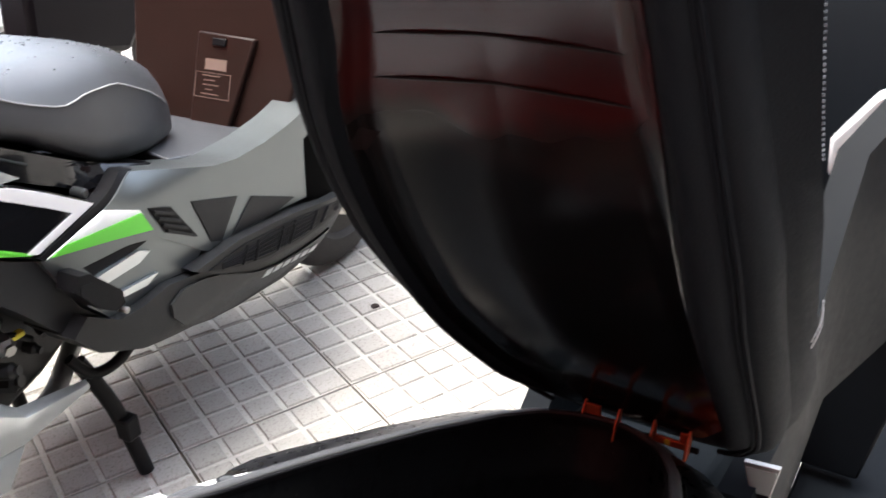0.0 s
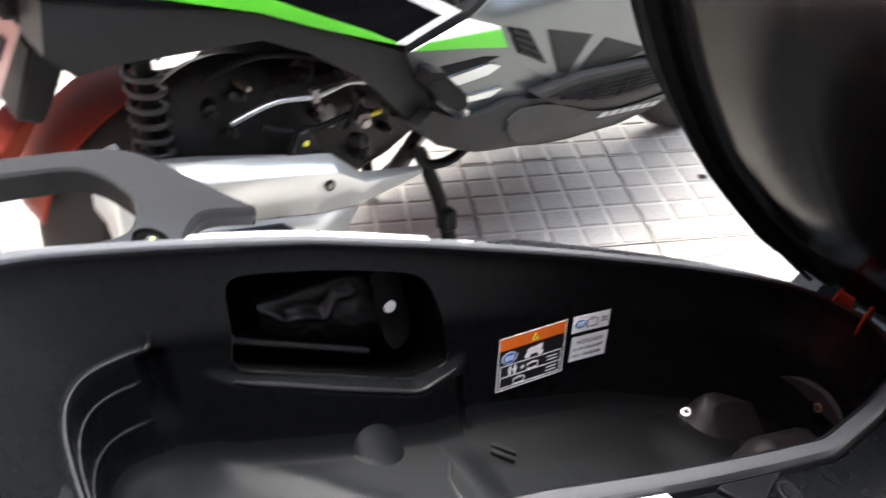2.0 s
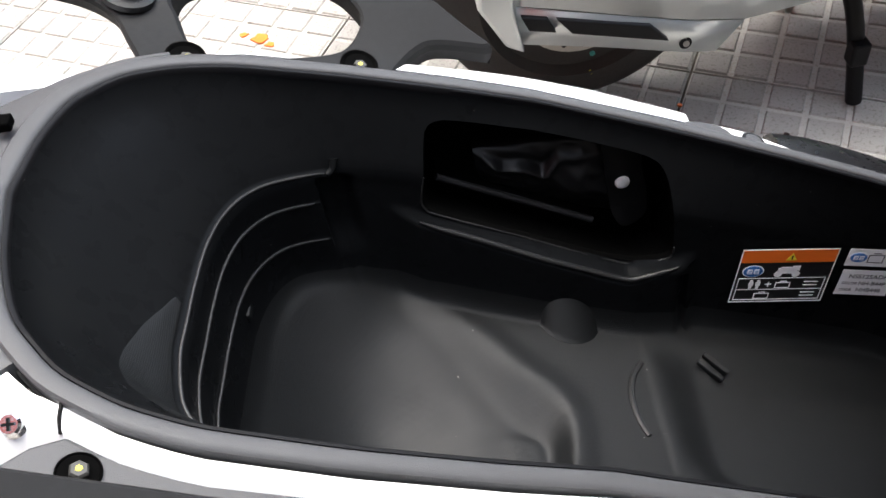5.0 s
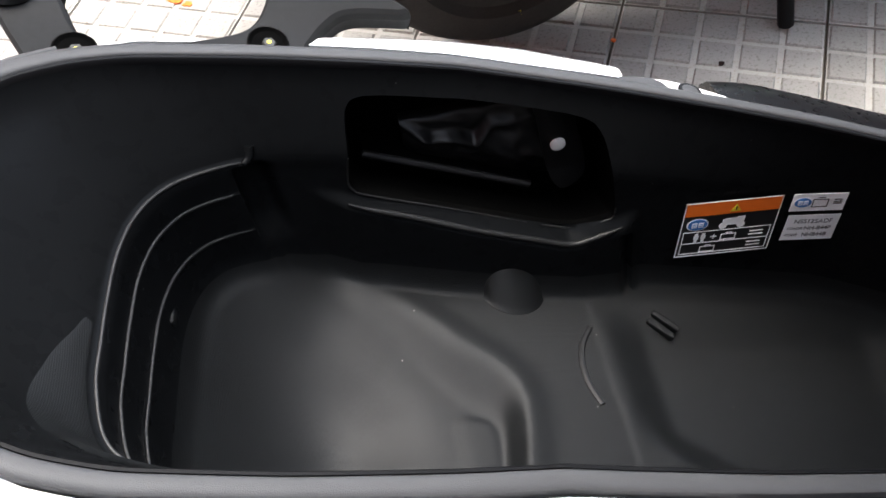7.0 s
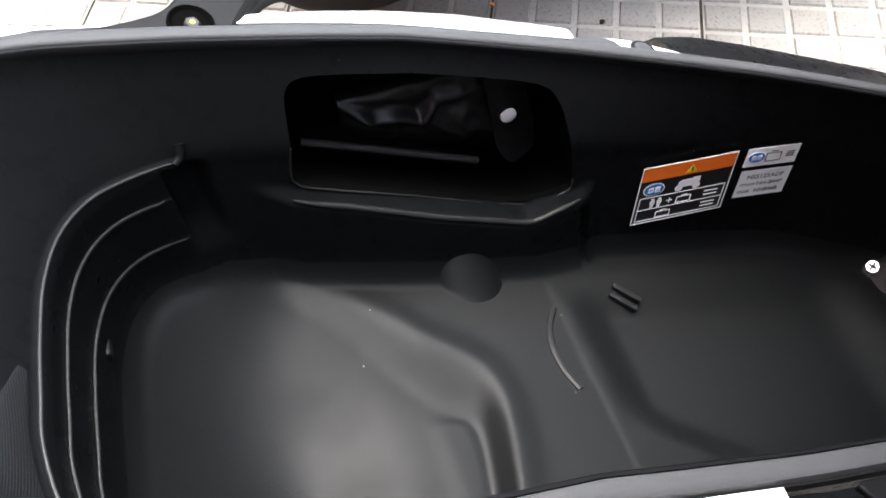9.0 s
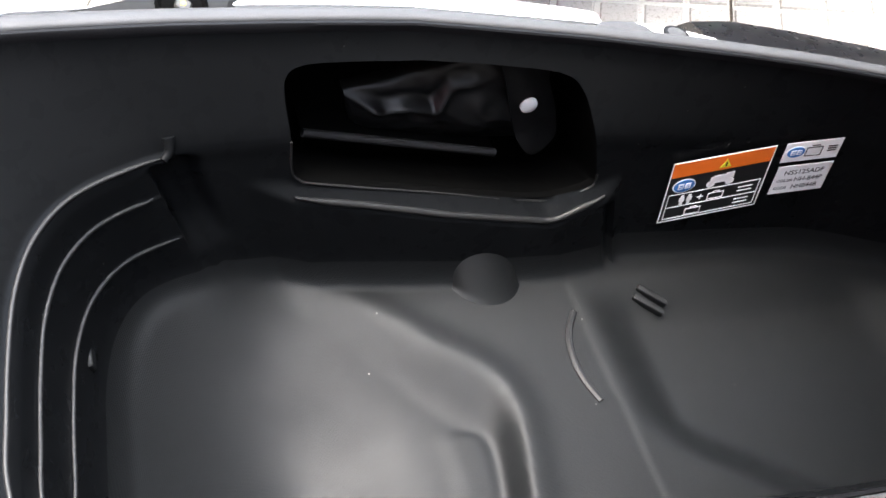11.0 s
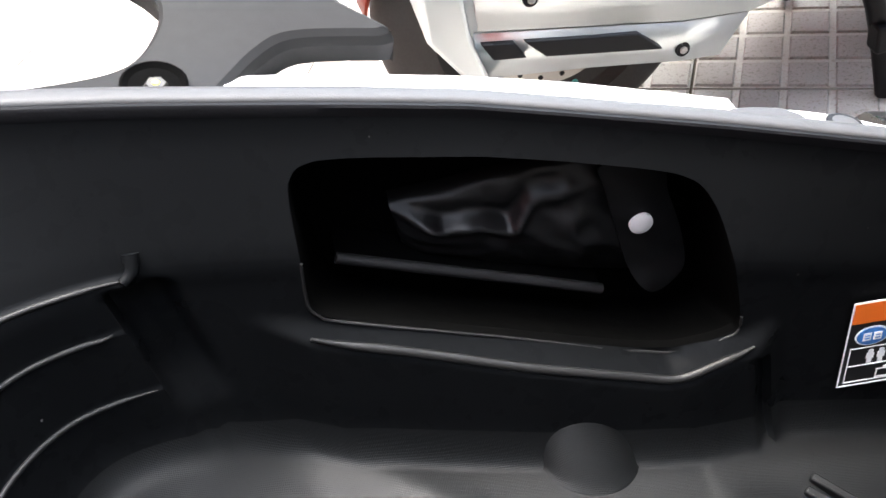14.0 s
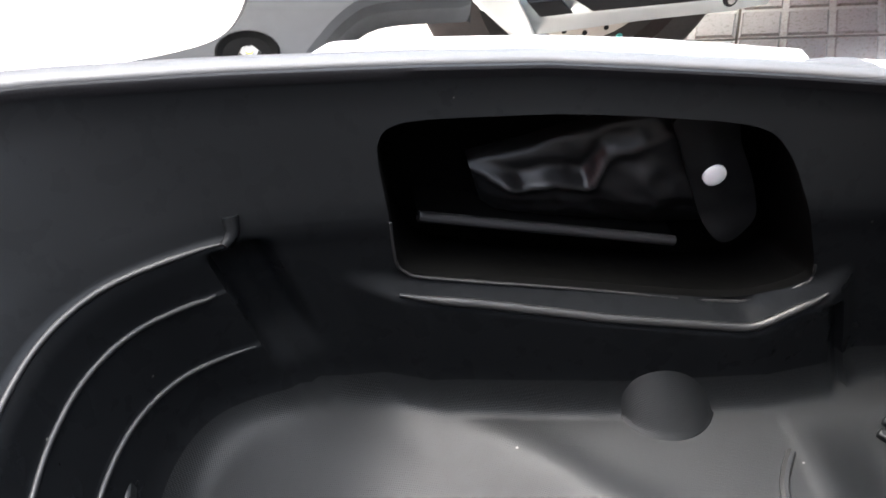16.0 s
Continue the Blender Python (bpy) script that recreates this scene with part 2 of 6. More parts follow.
# ---- builders ----
def part(name, bm, material, parent=None, label="", smooth=35, bevel=0.0, segs=2):
    me = bpy.data.meshes.new(name)
    bmesh.ops.recalc_face_normals(bm, faces=bm.faces)
    bm.to_mesh(me)
    bm.free()
    for mt in material if isinstance(material, (list, tuple)) else (material,):
        me.materials.append(mt)
    if smooth:
        for p in me.polygons:
            p.use_smooth = True
        me.set_sharp_from_angle(angle=radians(smooth))
    ob = new(name, me)
    ob.parent = parent
    if label:
        tagged(ob, label)
    if bevel:
        md = ob.modifiers.new("bevel", "BEVEL")
        md.width, md.segments, md.limit_method, md.angle_limit = bevel, segs, "ANGLE", radians(40)
    return ob


def thing(name, label, category, group="", kind="", m=None):
    e = new(name)
    e.empty_display_size = 0.05
    if m is not None:
        e.matrix_world = m
    return tagged(e, label, category, group, kind)


def prism(pts, a, b, axis="y", bm=None):
    """A polygon of two coordinates pushed along an axis from a to b."""
    bm = bm or bmesh.new()

    def at(p, h):
        u, v = p
        return {"y": (u, h, v), "z": (u, v, h), "x": (h, u, v)}[axis]

    lo = [bm.verts.new(at(p, a)) for p in pts]
    hi = [bm.verts.new(at(p, b)) for p in pts]
    bm.faces.new(lo)
    bm.faces.new(hi[::-1])
    for i in range(len(pts)):
        j = (i + 1) % len(pts)
        bm.faces.new((lo[i], hi[i], hi[j], lo[j]))
    return bm


def loft(rings, close=True, caps=True, bm=None):
    bm = bm or bmesh.new()
    rows = [[bm.verts.new(p) for p in r] for r in rings]
    n = len(rows[0])
    for a, b in zip(rows, rows[1:]):
        for i in range(n if close else n - 1):
            j = (i + 1) % n
            bm.faces.new((a[i], a[j], b[j], b[i]))
    if caps and close:
        bm.faces.new(rows[0][::-1])
        bm.faces.new(rows[-1])
    return bm


def smooth_line(pts, n):
    """Catmull-Rom through the points, n steps each."""
    out = []
    P = [Vector(p) for p in pts]
    for i in range(len(P) - 1):
        a, b, c, d = P[max(i - 1, 0)], P[i], P[i + 1], P[min(i + 2, len(P) - 1)]
        for k in range(n):
            t = k / n
            out.append(0.5 * (2 * b + (c - a) * t + (2 * a - 5 * b + 4 * c - d) * t * t + (3 * b - a - 3 * c + d) * t ** 3))
    out.append(P[-1])
    return out


def closed_line(pts, n):
    P = [Vector(p) for p in pts]
    m, out = len(P), []
    for i in range(m):
        a, b, c, d = P[i - 1], P[i], P[(i + 1) % m], P[(i + 2) % m]
        for k in range(n):
            t = k / n
            out.append(0.5 * (2 * b + (c - a) * t + (2 * a - 5 * b + 4 * c - d) * t * t + (3 * b - a - 3 * c + d) * t ** 3))
    return out


def tube(pts, r, sides=8, bm=None, n=4, flat=1.0, straight=False):
    P = [Vector(p) for p in pts] if straight else smooth_line(pts, n)
    rings, side = [], None
    for i, p in enumerate(P):
        d = (P[min(i + 1, len(P) - 1)] - P[max(i - 1, 0)]).normalized()
        ref = Vector((0, 0, 1)) if abs(d.z) < 0.9 else Vector((1, 0, 0))
        side = d.cross(ref).normalized()
        up = side.cross(d)
        rr = r(i / (len(P) - 1)) if callable(r) else r
        rings.append([p + side * rr * math.cos(2 * math.pi * k / sides) + up * rr * flat * math.sin(2 * math.pi * k / sides) for k in range(sides)])
    return loft(rings, bm=bm)


def lathe(profile, m=Matrix(), sides=24, bm=None):
    """Turns (radius, height) pairs round z, then lays them by m."""
    bm = bm or bmesh.new()
    rows = []
    for r, h in profile:
        rows.append([bm.verts.new(m @ Vector((r * math.cos(2 * math.pi * k / sides), r * math.sin(2 * math.pi * k / sides), h))) for k in range(sides)])
    for a, b in zip(rows, rows[1:]):
        for i in range(sides):
            j = (i + 1) % sides
            bm.faces.new((a[i], a[j], b[j], b[i]))
    bm.faces.new(rows[0][::-1])
    bm.faces.new(rows[-1])
    return bm


def box(c, s, m=Matrix(), bm=None):
    bm = bm or bmesh.new()
    r = bmesh.ops.create_cube(bm, size=1.0)
    bmesh.ops.transform(bm, matrix=m @ Matrix.Translation(c) @ Matrix.Diagonal((*s, 1)), verts=r["verts"])
    return bm


def lerp(x, xs, ys):
    return float(np.interp(x, xs, ys))


def step(x, a, b):
    t = min(1.0, max(0.0, (x - a) / (b - a)))
    return t * t * (3 - 2 * t)


def bolt(parent, place, normal, r=0.007, name="bolt", mark=True, cup=None):
    m = Matrix.Translation(place) @ Vector(normal).to_track_quat("Z", "Y").to_matrix().to_4x4()
    b = part(name, lathe([(r * 1.25, -0.004), (r * 1.25, 0.0), (r, 0.001), (r, r * 0.7), (r * 0.8, r * 0.95)], m, 6 if mark else 16), M_BOLT if mark else M_CHROME, parent, "zinc-plated hexagon bolt" if mark else "chrome screw", smooth=30)
    if mark:
        part("paint_mark", lathe([(r * 0.35, r * 0.93), (r * 0.3, r * 1.02)], m, 8), M_YELLOW, b, "yellow paint dab")
    else:
        part("screw_slot", box((0, 0, r * 0.97), (r * 1.1, r * 0.25, 0.0012), m, box((0, 0, r * 0.97), (r * 0.25, r * 1.1, 0.0012), m)), M_BLACK, b)
    return b

# ---- our scooter: the open storage ----
def rim_z(x):
    return 0.866 - 0.387 * x


RX = (-0.327, -0.322, -0.312, -0.29, -0.263, -0.234, -0.17, -0.1, -0.026, 0.05, 0.133, 0.2, 0.3, 0.38, 0.425, 0.448, 0.456)
RH = (0.0, 0.042, 0.075, 0.102, 0.117, 0.1255, 0.1325, 0.1365, 0.138, 0.138, 0.1345, 0.130, 0.107, 0.081, 0.057, 0.027, 0.0)


def mid_y(x):
    return lerp(x, (-0.33, -0.05, 0.2, 0.45), (0.017, 0.024, 0.004, 0.008))


def outline(n):
    """The rim's inner line, evenly walked, starting at the rear end and going along the far side."""
    fine = []
    N = 600
    for i in range(N + 1):
        s = 0.5 - 0.5 * math.cos(math.pi * i / N)
        x = RX[0] + (RX[-1] - RX[0]) * s
        # square-root ends keep the nose and the tail round
        fine.append((x, lerp(x, RX, RH)))
    fine = np.array(fine)
    for _ in range(60):
        fine[1:-1, 1] = 0.25 * fine[:-2, 1] + 0.5 * fine[1:-1, 1] + 0.25 * fine[2:, 1]
    far = [(x, mid_y(x) + h) for x, h in fine]
    near = [(x, mid_y(x) - h) for x, h in fine[::-1][1:-1]]
    loop = np.array(far + near)
    seg = np.hypot(*np.diff(np.vstack([loop, loop[:1]]), axis=0).T)
    cum = np.concatenate([[0], np.cumsum(seg)])
    at = np.linspace(0, cum[-1], n, endpoint=False)
    full = np.vstack([loop, loop[:1]])
    return np.stack([np.interp(at, cum, full[:, 0]), np.interp(at, cum, full[:, 1])], 1)


def inward(loop):
    """Unit normals of the loop that point to its inside."""
    t = np.roll(loop, -1, 0) - np.roll(loop, 1, 0)
    t /= np.linalg.norm(t, axis=1)[:, None]
    return np.stack([t[:, 1], -t[:, 0]], 1)


DEEP = [(-0.2640, -0.035), (-0.2630, -0.010), (-0.2610, 0.020), (-0.2570, 0.052), (-0.2480, 0.080), (-0.2320, 0.102), (-0.207, 0.118), (-0.185, 0.1265), (-0.15, 0.1310), (-0.10, 0.1325), (0.0, 0.1310), (0.10, 0.1285), (0.18, 0.1255), (0.225, 0.1210), (0.30, 0.098), (0.36, 0.072), (0.405, 0.035), (0.415, 0.0),
        (0.400, -0.045), (0.35, -0.080), (0.28, -0.100), (0.18, -0.108), (0.05, -0.100), (-0.05, -0.094), (-0.15, -0.090), (-0.22, -0.086), (-0.245, -0.080), (-0.259, -0.065)]
NB = 640


def walked(points, n):
    """n even steps along an open line of (x, y) points."""
    P = np.array(points)
    cum = np.concatenate([[0], np.cumsum(np.hypot(*np.diff(P, axis=0).T))])
    at = np.linspace(0, cum[-1], n + 1)[:-1]
    return np.stack([np.interp(at, cum, P[:, 0]), np.interp(at, cum, P[:, 1])], 1)


def two_halves(loop, front):
    """The same count of steps along the far and the near half, so that two loops can be joined ring to ring."""
    loop = np.array(loop)
    k = int(np.argmax(loop[:, 0])) if front is None else front
    return np.vstack([walked(loop[: k + 1], NB // 2), walked(np.vstack([loop[k:], loop[:1]]), NB // 2)])


LOOP = two_halves(outline(1600), None)
_deep = [(p.x, p.y) for p in closed_line([(x, y, 0) for x, y in DEEP], 12)]
INNER = two_halves(_deep, None)


def inn(loop):
    n = inward(loop)
    c = np.array([0.0, 0.015])
    return -n if n[NB // 4] @ (c - loop[NB // 4]) < 0 else n


INN, INN2 = inn(LOOP), inn(INNER)
_fx = np.array([p for p in DEEP if p[1] > 0.03])


def slope_in(d):
    return lerp(d, (0, 0.006, 0.014, 0.052, 0.058, 0.062, 0.066), (0, 0.04, 0.14, 0.86, 0.95, 0.985, 1.0))


def far_wall(x, d):
    """The far wall's y at a depth under the rim."""
    y1 = mid_y(x) + lerp(x, RX, RH)
    y2 = lerp(x, _fx[:, 0], _fx[:, 1])
    return y1 + (y2 - y1) * slope_in(d) - low_in(d)


def low_in(d):
    return lerp(d, (0, 0.07, 0.14, 0.16, 0.175), (0, 0.0, 0.007, 0.011, 0.022))


MOUTH = [(-0.1290, 0.060), (-0.1255, 0.030), (-0.1200, 0.0235), (-0.112, 0.0200), (-0.03, 0.0190), (0.028, 0.0205), (0.0385, 0.0250), (0.0440, 0.036), (0.0470, 0.060), (0.0490, 0.092), (0.0475, 0.1000), (0.0410, 0.1050), (0.011, 0.1155), (-0.06, 0.1040), (-0.122, 0.0930), (-0.1305, 0.0890), (-0.1330, 0.082)]


def rounded(poly, k=5):
    """A polygon with each corner eased."""
    out = []
    P = [Vector((*p, 0)) for p in poly]
    for i, p in enumerate(P):
        a, b = P[i - 1], P[(i + 1) % len(P)]
        for t in (0.25, 0.5, 0.75):
            q = (1 - t) ** 2 * p.lerp(a, 0.5) + 2 * t * (1 - t) * p + t * t * p.lerp(b, 0.5)
            out.append((q.x, q.y))
    return out


MOUTH_LINE = rounded(MOUTH)


def in_mouth(x, d, poly=MOUTH_LINE):
    hit, j = False, len(poly) - 1
    for i in range(len(poly)):
        (xi, di), (xj, dj) = poly[i], poly[j]
        if (di > d) != (dj > d) and x < (xj - xi) * (d - di) / (dj - di) + xi:
            hit = not hit
        j = i
    return hit


def sill(x):
    return lerp(x, (-0.152, -0.125, 0.011, 0.050, 0.064), (0.0890, 0.0965, 0.1185, 0.1035, 0.0945))


def proud(x, d):
    """How far the wall under the pocket's sill stands into the tub."""
    return lerp(x, (-0.158, -0.138, -0.05, 0.020, 0.048, 0.055, 0.068), (0, 0.008, 0.015, 0.015, 0.010, 0.008, 0)) * step(d, sill(x) - 0.0035, sill(x) + 0.006)


LEDGES = ((0.060, -0.187), (0.0832, -0.195), (0.1165, -0.199))
LEDGE_STEP = (0.0030, 0.0010, 0.0012)


def wall_in(x, y, d):
    tail_end = step(-x, 0.17, 0.23)
    w = low_in(d) * (1 - tail_end)
    for (dl, first), deep in zip(LEDGES, LEDGE_STEP):
        # the wall steps in at each ledge round the tail
        w += deep * (1 - step(x, first - 0.002, first)) * step(d, dl - 0.0016, dl + 0.0006)
    if y > 0.05:
        w += proud(x, d)
        # a groove where the ledges end
        w -= 0.009 * step(x, -0.1995, -0.1975) * (1 - step(x, -0.183, -0.174)) * step(d, 0.062, 0.070) * (1 - step(d, 0.108, 0.1360))
        w -= 0.006 * step(x, 0.0530, 0.0545) * (1 - step(x, 0.0600, 0.0615)) * step(d, 0.112, 0.114) * (1 - step(d, 0.142, 0.146))
    return w


# lines of the well, from the far wall to the near side: where the plateau ends, where its slope ends, where the dish begins
PLATEAU = ((-0.190, 0.150), (-0.166, 0.1265), (-0.150, 0.112), (-0.122, 0.099), (-0.097, 0.079), (-0.080, 0.060), (-0.056, 0.042), (-0.0465, 0.024), (-0.0465, 0.0), (-0.056, -0.043), (-0.070, -0.10), (-0.090, -0.16))
SLOPE_FOOT = ((-0.260, 0.118), (-0.196, 0.113), (-0.172, 0.108), (-0.151, 0.094), (-0.129, 0.070), (-0.108, 0.042), (-0.094, 0.024), (-0.084, 0.014), (-0.068, 0.006), (-0.068, -0.012), (-0.072, -0.035), (-0.086, -0.10), (-0.106, -0.16))
DISH = ((-0.300, 0.066), (-0.257, 0.075), (-0.227, 0.078), (-0.195, 0.074), (-0.167, 0.061), (-0.146, 0.045), (-0.128, 0.022), (-0.121, 0.002), (-0.122, -0.024), (-0.135, -0.070), (-0.160, -0.12))


def soft_line(line):
    """The same line with its corners rounded."""
    for _ in range(2):
        out = [line[0]]
        for (ax, ay), (bx, by) in zip(line, line[1:]):
            out += [(0.75 * ax + 0.25 * bx, 0.75 * ay + 0.25 * by), (0.25 * ax + 0.75 * bx, 0.25 * ay + 0.75 * by)]
        line = out + [line[-1]]
    return np.array(line)


PLATEAU, SLOPE_FOOT, DISH = soft_line(PLATEAU), soft_line(SLOPE_FOOT), soft_line(DISH)


def past(line, x, y):
    """Distance from a line, positive on the front side."""
    a, e = line[:-1], line[1:] - line[:-1]
    w = np.array((x, y)) - a
    t = np.clip((w * e).sum(1) / (e * e).sum(1), 0, 1)
    g = w - e * t[:, None]
    q = (g * g).sum(1)
    k = int(q.argmin())
    return math.copysign(math.sqrt(q[k]), w[k][1] * e[k][0] - w[k][0] * e[k][1])


def floor_d(x, y):
    d = 0.172
    if x < 0.02:
        r, foot, dish = past(PLATEAU, x, y), past(SLOPE_FOOT, x, y), past(DISH, x, y)
        # a slope leads down to a terrace that rises towards the far wall
        if r < 0:
            f = 1.0 if foot <= 0 else r / (r - foot)
            d += (0.190 - 0.020 * step(y, 0.01, 0.14) - d) * step(f, -0.12, 1.05)
        d -= 0.0026 * math.exp(-((r - 0.003) / 0.011) ** 2) * step(-y, -0.135, -0.115)
        # the dish of the well climbs towards the tail
        inside = 0.5 * (math.sqrt(dish * dish + 0.0005) - dish)
        d += 0.030 * (1 - (1 - min(1.0, inside / 0.085)) ** 2)
        d -= step(-r, 0.0, 0.04) * (0.060 - 0.014 * step(y, -0.02, 0.09)) * (max(0.0, -0.168 - x) / 0.090) ** 2
        d -= 0.022 * step(y, 0.060, 0.135) * step(-x, 0.150, 0.205)
        d -= 0.0014 * step(x, -0.102, -0.086) * step(-foot, -0.004, 0.006) * (1 - step(y, 0.006, 0.016))
    tray = step(x, 0.026, 0.060) * (1 - step(x, 0.235, 0.30)) * (1 - step(y, 0.058, 0.100)) * step(y, -0.030 - 0.75 * max(0, x - 0.04), 0.006 - 0.75 * max(0, x - 0.04))
    d += 0.012 * tray
    d += 0.012 * step(x, 0.30, 0.40)
    return d


def bucket():
    depths = sorted([0, 0.002, 0.005, 0.009, 0.013, 0.017] + [0.0200 + 0.0020 * k for k in range(59)] + [dl + q for dl, _ in LEDGES for q in (-0.0013, -0.0007, -0.0002, 0.0004)])
    rings = []
    for d in depths:
        k = slope_in(d)
        ring = []
        for (x1, y1), (x2, y2), n1, n2 in zip(LOOP, INNER, INN, INN2):
            x, y = x1 + (x2 - x1) * k, y1 + (y2 - y1) * k
            w = wall_in(x, y, d)
            nx, ny = n1[0] + (n2[0] - n1[0]) * k, n1[1] + (n2[1] - n1[1]) * k
            px, py = x + nx * w, y + ny * w
            ring.append((px, py, rim_z(px) - d))
        rings.append(ring)
    # a small fillet brings the wall down to the local floor
    for k in range(1, 7):
        a = 0.5 * math.pi * k / 6
        ring = []
        for (x, y, z), n2 in zip(rings[len(depths) - 1], INN2):
            q = 0.010 * (1 - math.cos(a))
            px, py = x + n2[0] * q, y + n2[1] * q
            bottom = floor_d(x + n2[0] * 0.010, y + n2[1] * 0.010)
            ring.append((px, py, rim_z(px) - (depths[-1] + (bottom - depths[-1]) * (0.25 * k / 6 + 0.75 * math.sin(a)))))
        rings.append(ring)
    last = rings[-1]
    inner = []
    for f in [0.03, 0.06, 0.10] + [0.10 + 0.9 * k / 90 for k in range(1, 91)]:
        ring = []
        for (x, y, z) in last:
            cx, cy = min(max(x, -0.17), 0.33), 0.012
            px, py = x + (cx - x) * f, y + (cy - y) * f
            d = floor_d(px, py)
            ring.append((px, py, rim_z(px) - d))
        inner.append(ring)
    bm = loft(rings + inner, caps=False)
    gone = []
    floor_from = (len(depths) + 1) * NB
    for number, f in enumerate(bm.faces):
        c = f.calc_center_median()
        d = rim_z(c.x) - c.z
        if number >= floor_from:
            f.material_index = 1
        if c.y > 0.08 and in_mouth(c.x, d):
            gone.append(f)
    bmesh.ops.delete(bm, geom=gone, context="FACES")
    # the cut edge is drawn onto the mouth's line
    line = np.array(MOUTH_LINE)
    dense = np.vstack([line[i] + (line[(i + 1) % len(line)] - line[i]) * np.linspace(0, 1, 8, endpoint=False)[:, None] for i in range(len(line))])
    for v in bm.verts:
        if v.co.y > 0.08 and -0.15 < v.co.x < 0.07 and any(len(e.link_faces) == 1 for e in v.link_edges):
            d = rim_z(v.co.x) - v.co.z
            if 0.012 < d < 0.13:
                k = int(np.argmin(np.hypot(dense[:, 0] - v.co.x, dense[:, 1] - d)))
                x, d = dense[k]
                v.co = (x, far_wall(x, d) - proud(x, d), rim_z(x) - d)
    bmesh.ops.remove_doubles(bm, verts=bm.verts, dist=0.00005)
    return bm


honda = thing("scooter", "pearl white scooter with its seat lifted open", "scooter")
tub = part("storage_tub", bucket(), (M_TUBWALL, M_BUCKET), honda, "deep black textured plastic under-seat storage tub", smooth=50)


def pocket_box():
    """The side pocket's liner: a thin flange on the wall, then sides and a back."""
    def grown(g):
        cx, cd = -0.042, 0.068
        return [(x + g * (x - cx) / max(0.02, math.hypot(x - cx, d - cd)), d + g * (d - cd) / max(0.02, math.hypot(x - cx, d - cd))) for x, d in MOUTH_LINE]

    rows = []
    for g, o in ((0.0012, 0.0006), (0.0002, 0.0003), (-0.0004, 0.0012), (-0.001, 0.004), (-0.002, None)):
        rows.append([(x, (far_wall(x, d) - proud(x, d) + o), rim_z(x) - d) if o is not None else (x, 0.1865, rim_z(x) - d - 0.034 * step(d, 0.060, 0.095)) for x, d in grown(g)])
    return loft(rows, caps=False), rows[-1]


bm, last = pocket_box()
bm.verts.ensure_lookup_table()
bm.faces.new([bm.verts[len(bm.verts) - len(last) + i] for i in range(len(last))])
# the liner's near-black holds the shade inside the pocket
part("side_pocket", bm, M_WELL, honda, "side pocket liner, its inner shade put into a near-black", smooth=35)


def textured_shoulder():
    """The woven-textured shoulder above the ledges at the tail, a hair proud of the smooth wall."""
    rows = []
    for i in list(range(14))[::-1] + list(range(NB - 1, NB - 90, -1)):
        row = []
        y = (LOOP[i] + (INNER[i] - LOOP[i]) * slope_in(0.045))[1]
        if not -0.105 < y < 0.022:
            continue
        top = lerp(y, (-0.10, -0.058, -0.03, 0.01, 0.022), (0.026, 0.038, 0.045, 0.054, 0.0575))
        for q in range(9):
            d = top + (0.0580 - top) * q / 8
            k = slope_in(d)
            p = LOOP[i] + (INNER[i] - LOOP[i]) * k
            n = INN[i] + (INN2[i] - INN[i]) * k
            p = p + n * (wall_in(p[0], p[1], d) + (0.0001 if q in (0, 8) else 0.0005))
            row.append((p[0], p[1], rim_z(p[0]) - d + 0.0003))
        rows.append(row)
    return loft(rows, close=False)


part("textured_shoulder", textured_shoulder(), M_BUCKET, honda, "woven-textured black shoulder above the ledges", smooth=60)


def ledge_bead(d, first):
    """The glossy rounded edge of one ledge, round the tail of the tub."""
    k, line = slope_in(d), []
    for i in list(range(0, NB // 2))[::-1] + list(range(NB - 1, NB // 2, -1)):
        p = LOOP[i] + (INNER[i] - LOOP[i]) * k
        far_side = i < NB // 2
        if (far_side and p[0] < first - 0.002) or (not far_side and p[0] < -0.20 and -0.092 < p[1] < 0.02):
            p = p + INN2[i] * (wall_in(p[0], p[1], d + 0.001) - 0.0004)
            line.append((p[0], p[1], rim_z(p[0]) - d))
    return tube(line[::3], lambda t: 0.0012 * min(1.0, 0.3 + 12 * t), 8, n=2)


for d, first in LEDGES:
    part("ledge_edge", ledge_bead(d, first), M_BEAD, honda, "rounded edge of a moulded ledge", smooth=60)
# the rounded edge of the ledge below the pocket, and the fine lip of the pocket's mouth
part("sill_edge", tube([(x, far_wall(x, sill(x)) - proud(x, sill(x) + 0.004) + 0.0004, rim_z(x) - sill(x) - 0.0022) for x in np.linspace(-0.136, 0.052, 26)], lambda t: 0.0022 * min(1.0, 0.35 + 6 * t, 0.35 + 8 * (1 - t)), 8, n=2), M_BEAD, honda, "rounded edge of the ledge below the pocket", smooth=60)
part("mouth_lip", tube([(x, far_wall(x, d) - proud(x, d) - 0.0002, rim_z(x) - d) for x, d in MOUTH[9:] + MOUTH[:1]], 0.0007, 6, n=3), M_BEAD, honda, "fine lip of the pocket mouth", smooth=60)
part("ledge_end", tube([(-0.191, far_wall(-0.191, 0.060) - 0.003, rim_z(-0.191) - 0.0605), (-0.187, far_wall(-0.187, 0.057) - 0.0015, rim_z(-0.187) - 0.0575), (-0.1855, far_wall(-0.1855, 0.051) - 0.0005, rim_z(-0.1855) - 0.0515)], lambda t: 0.0022 + 0.0012 * t, 8), M_TUBWALL, honda, "rounded upper end of the moulded ledge", smooth=60)


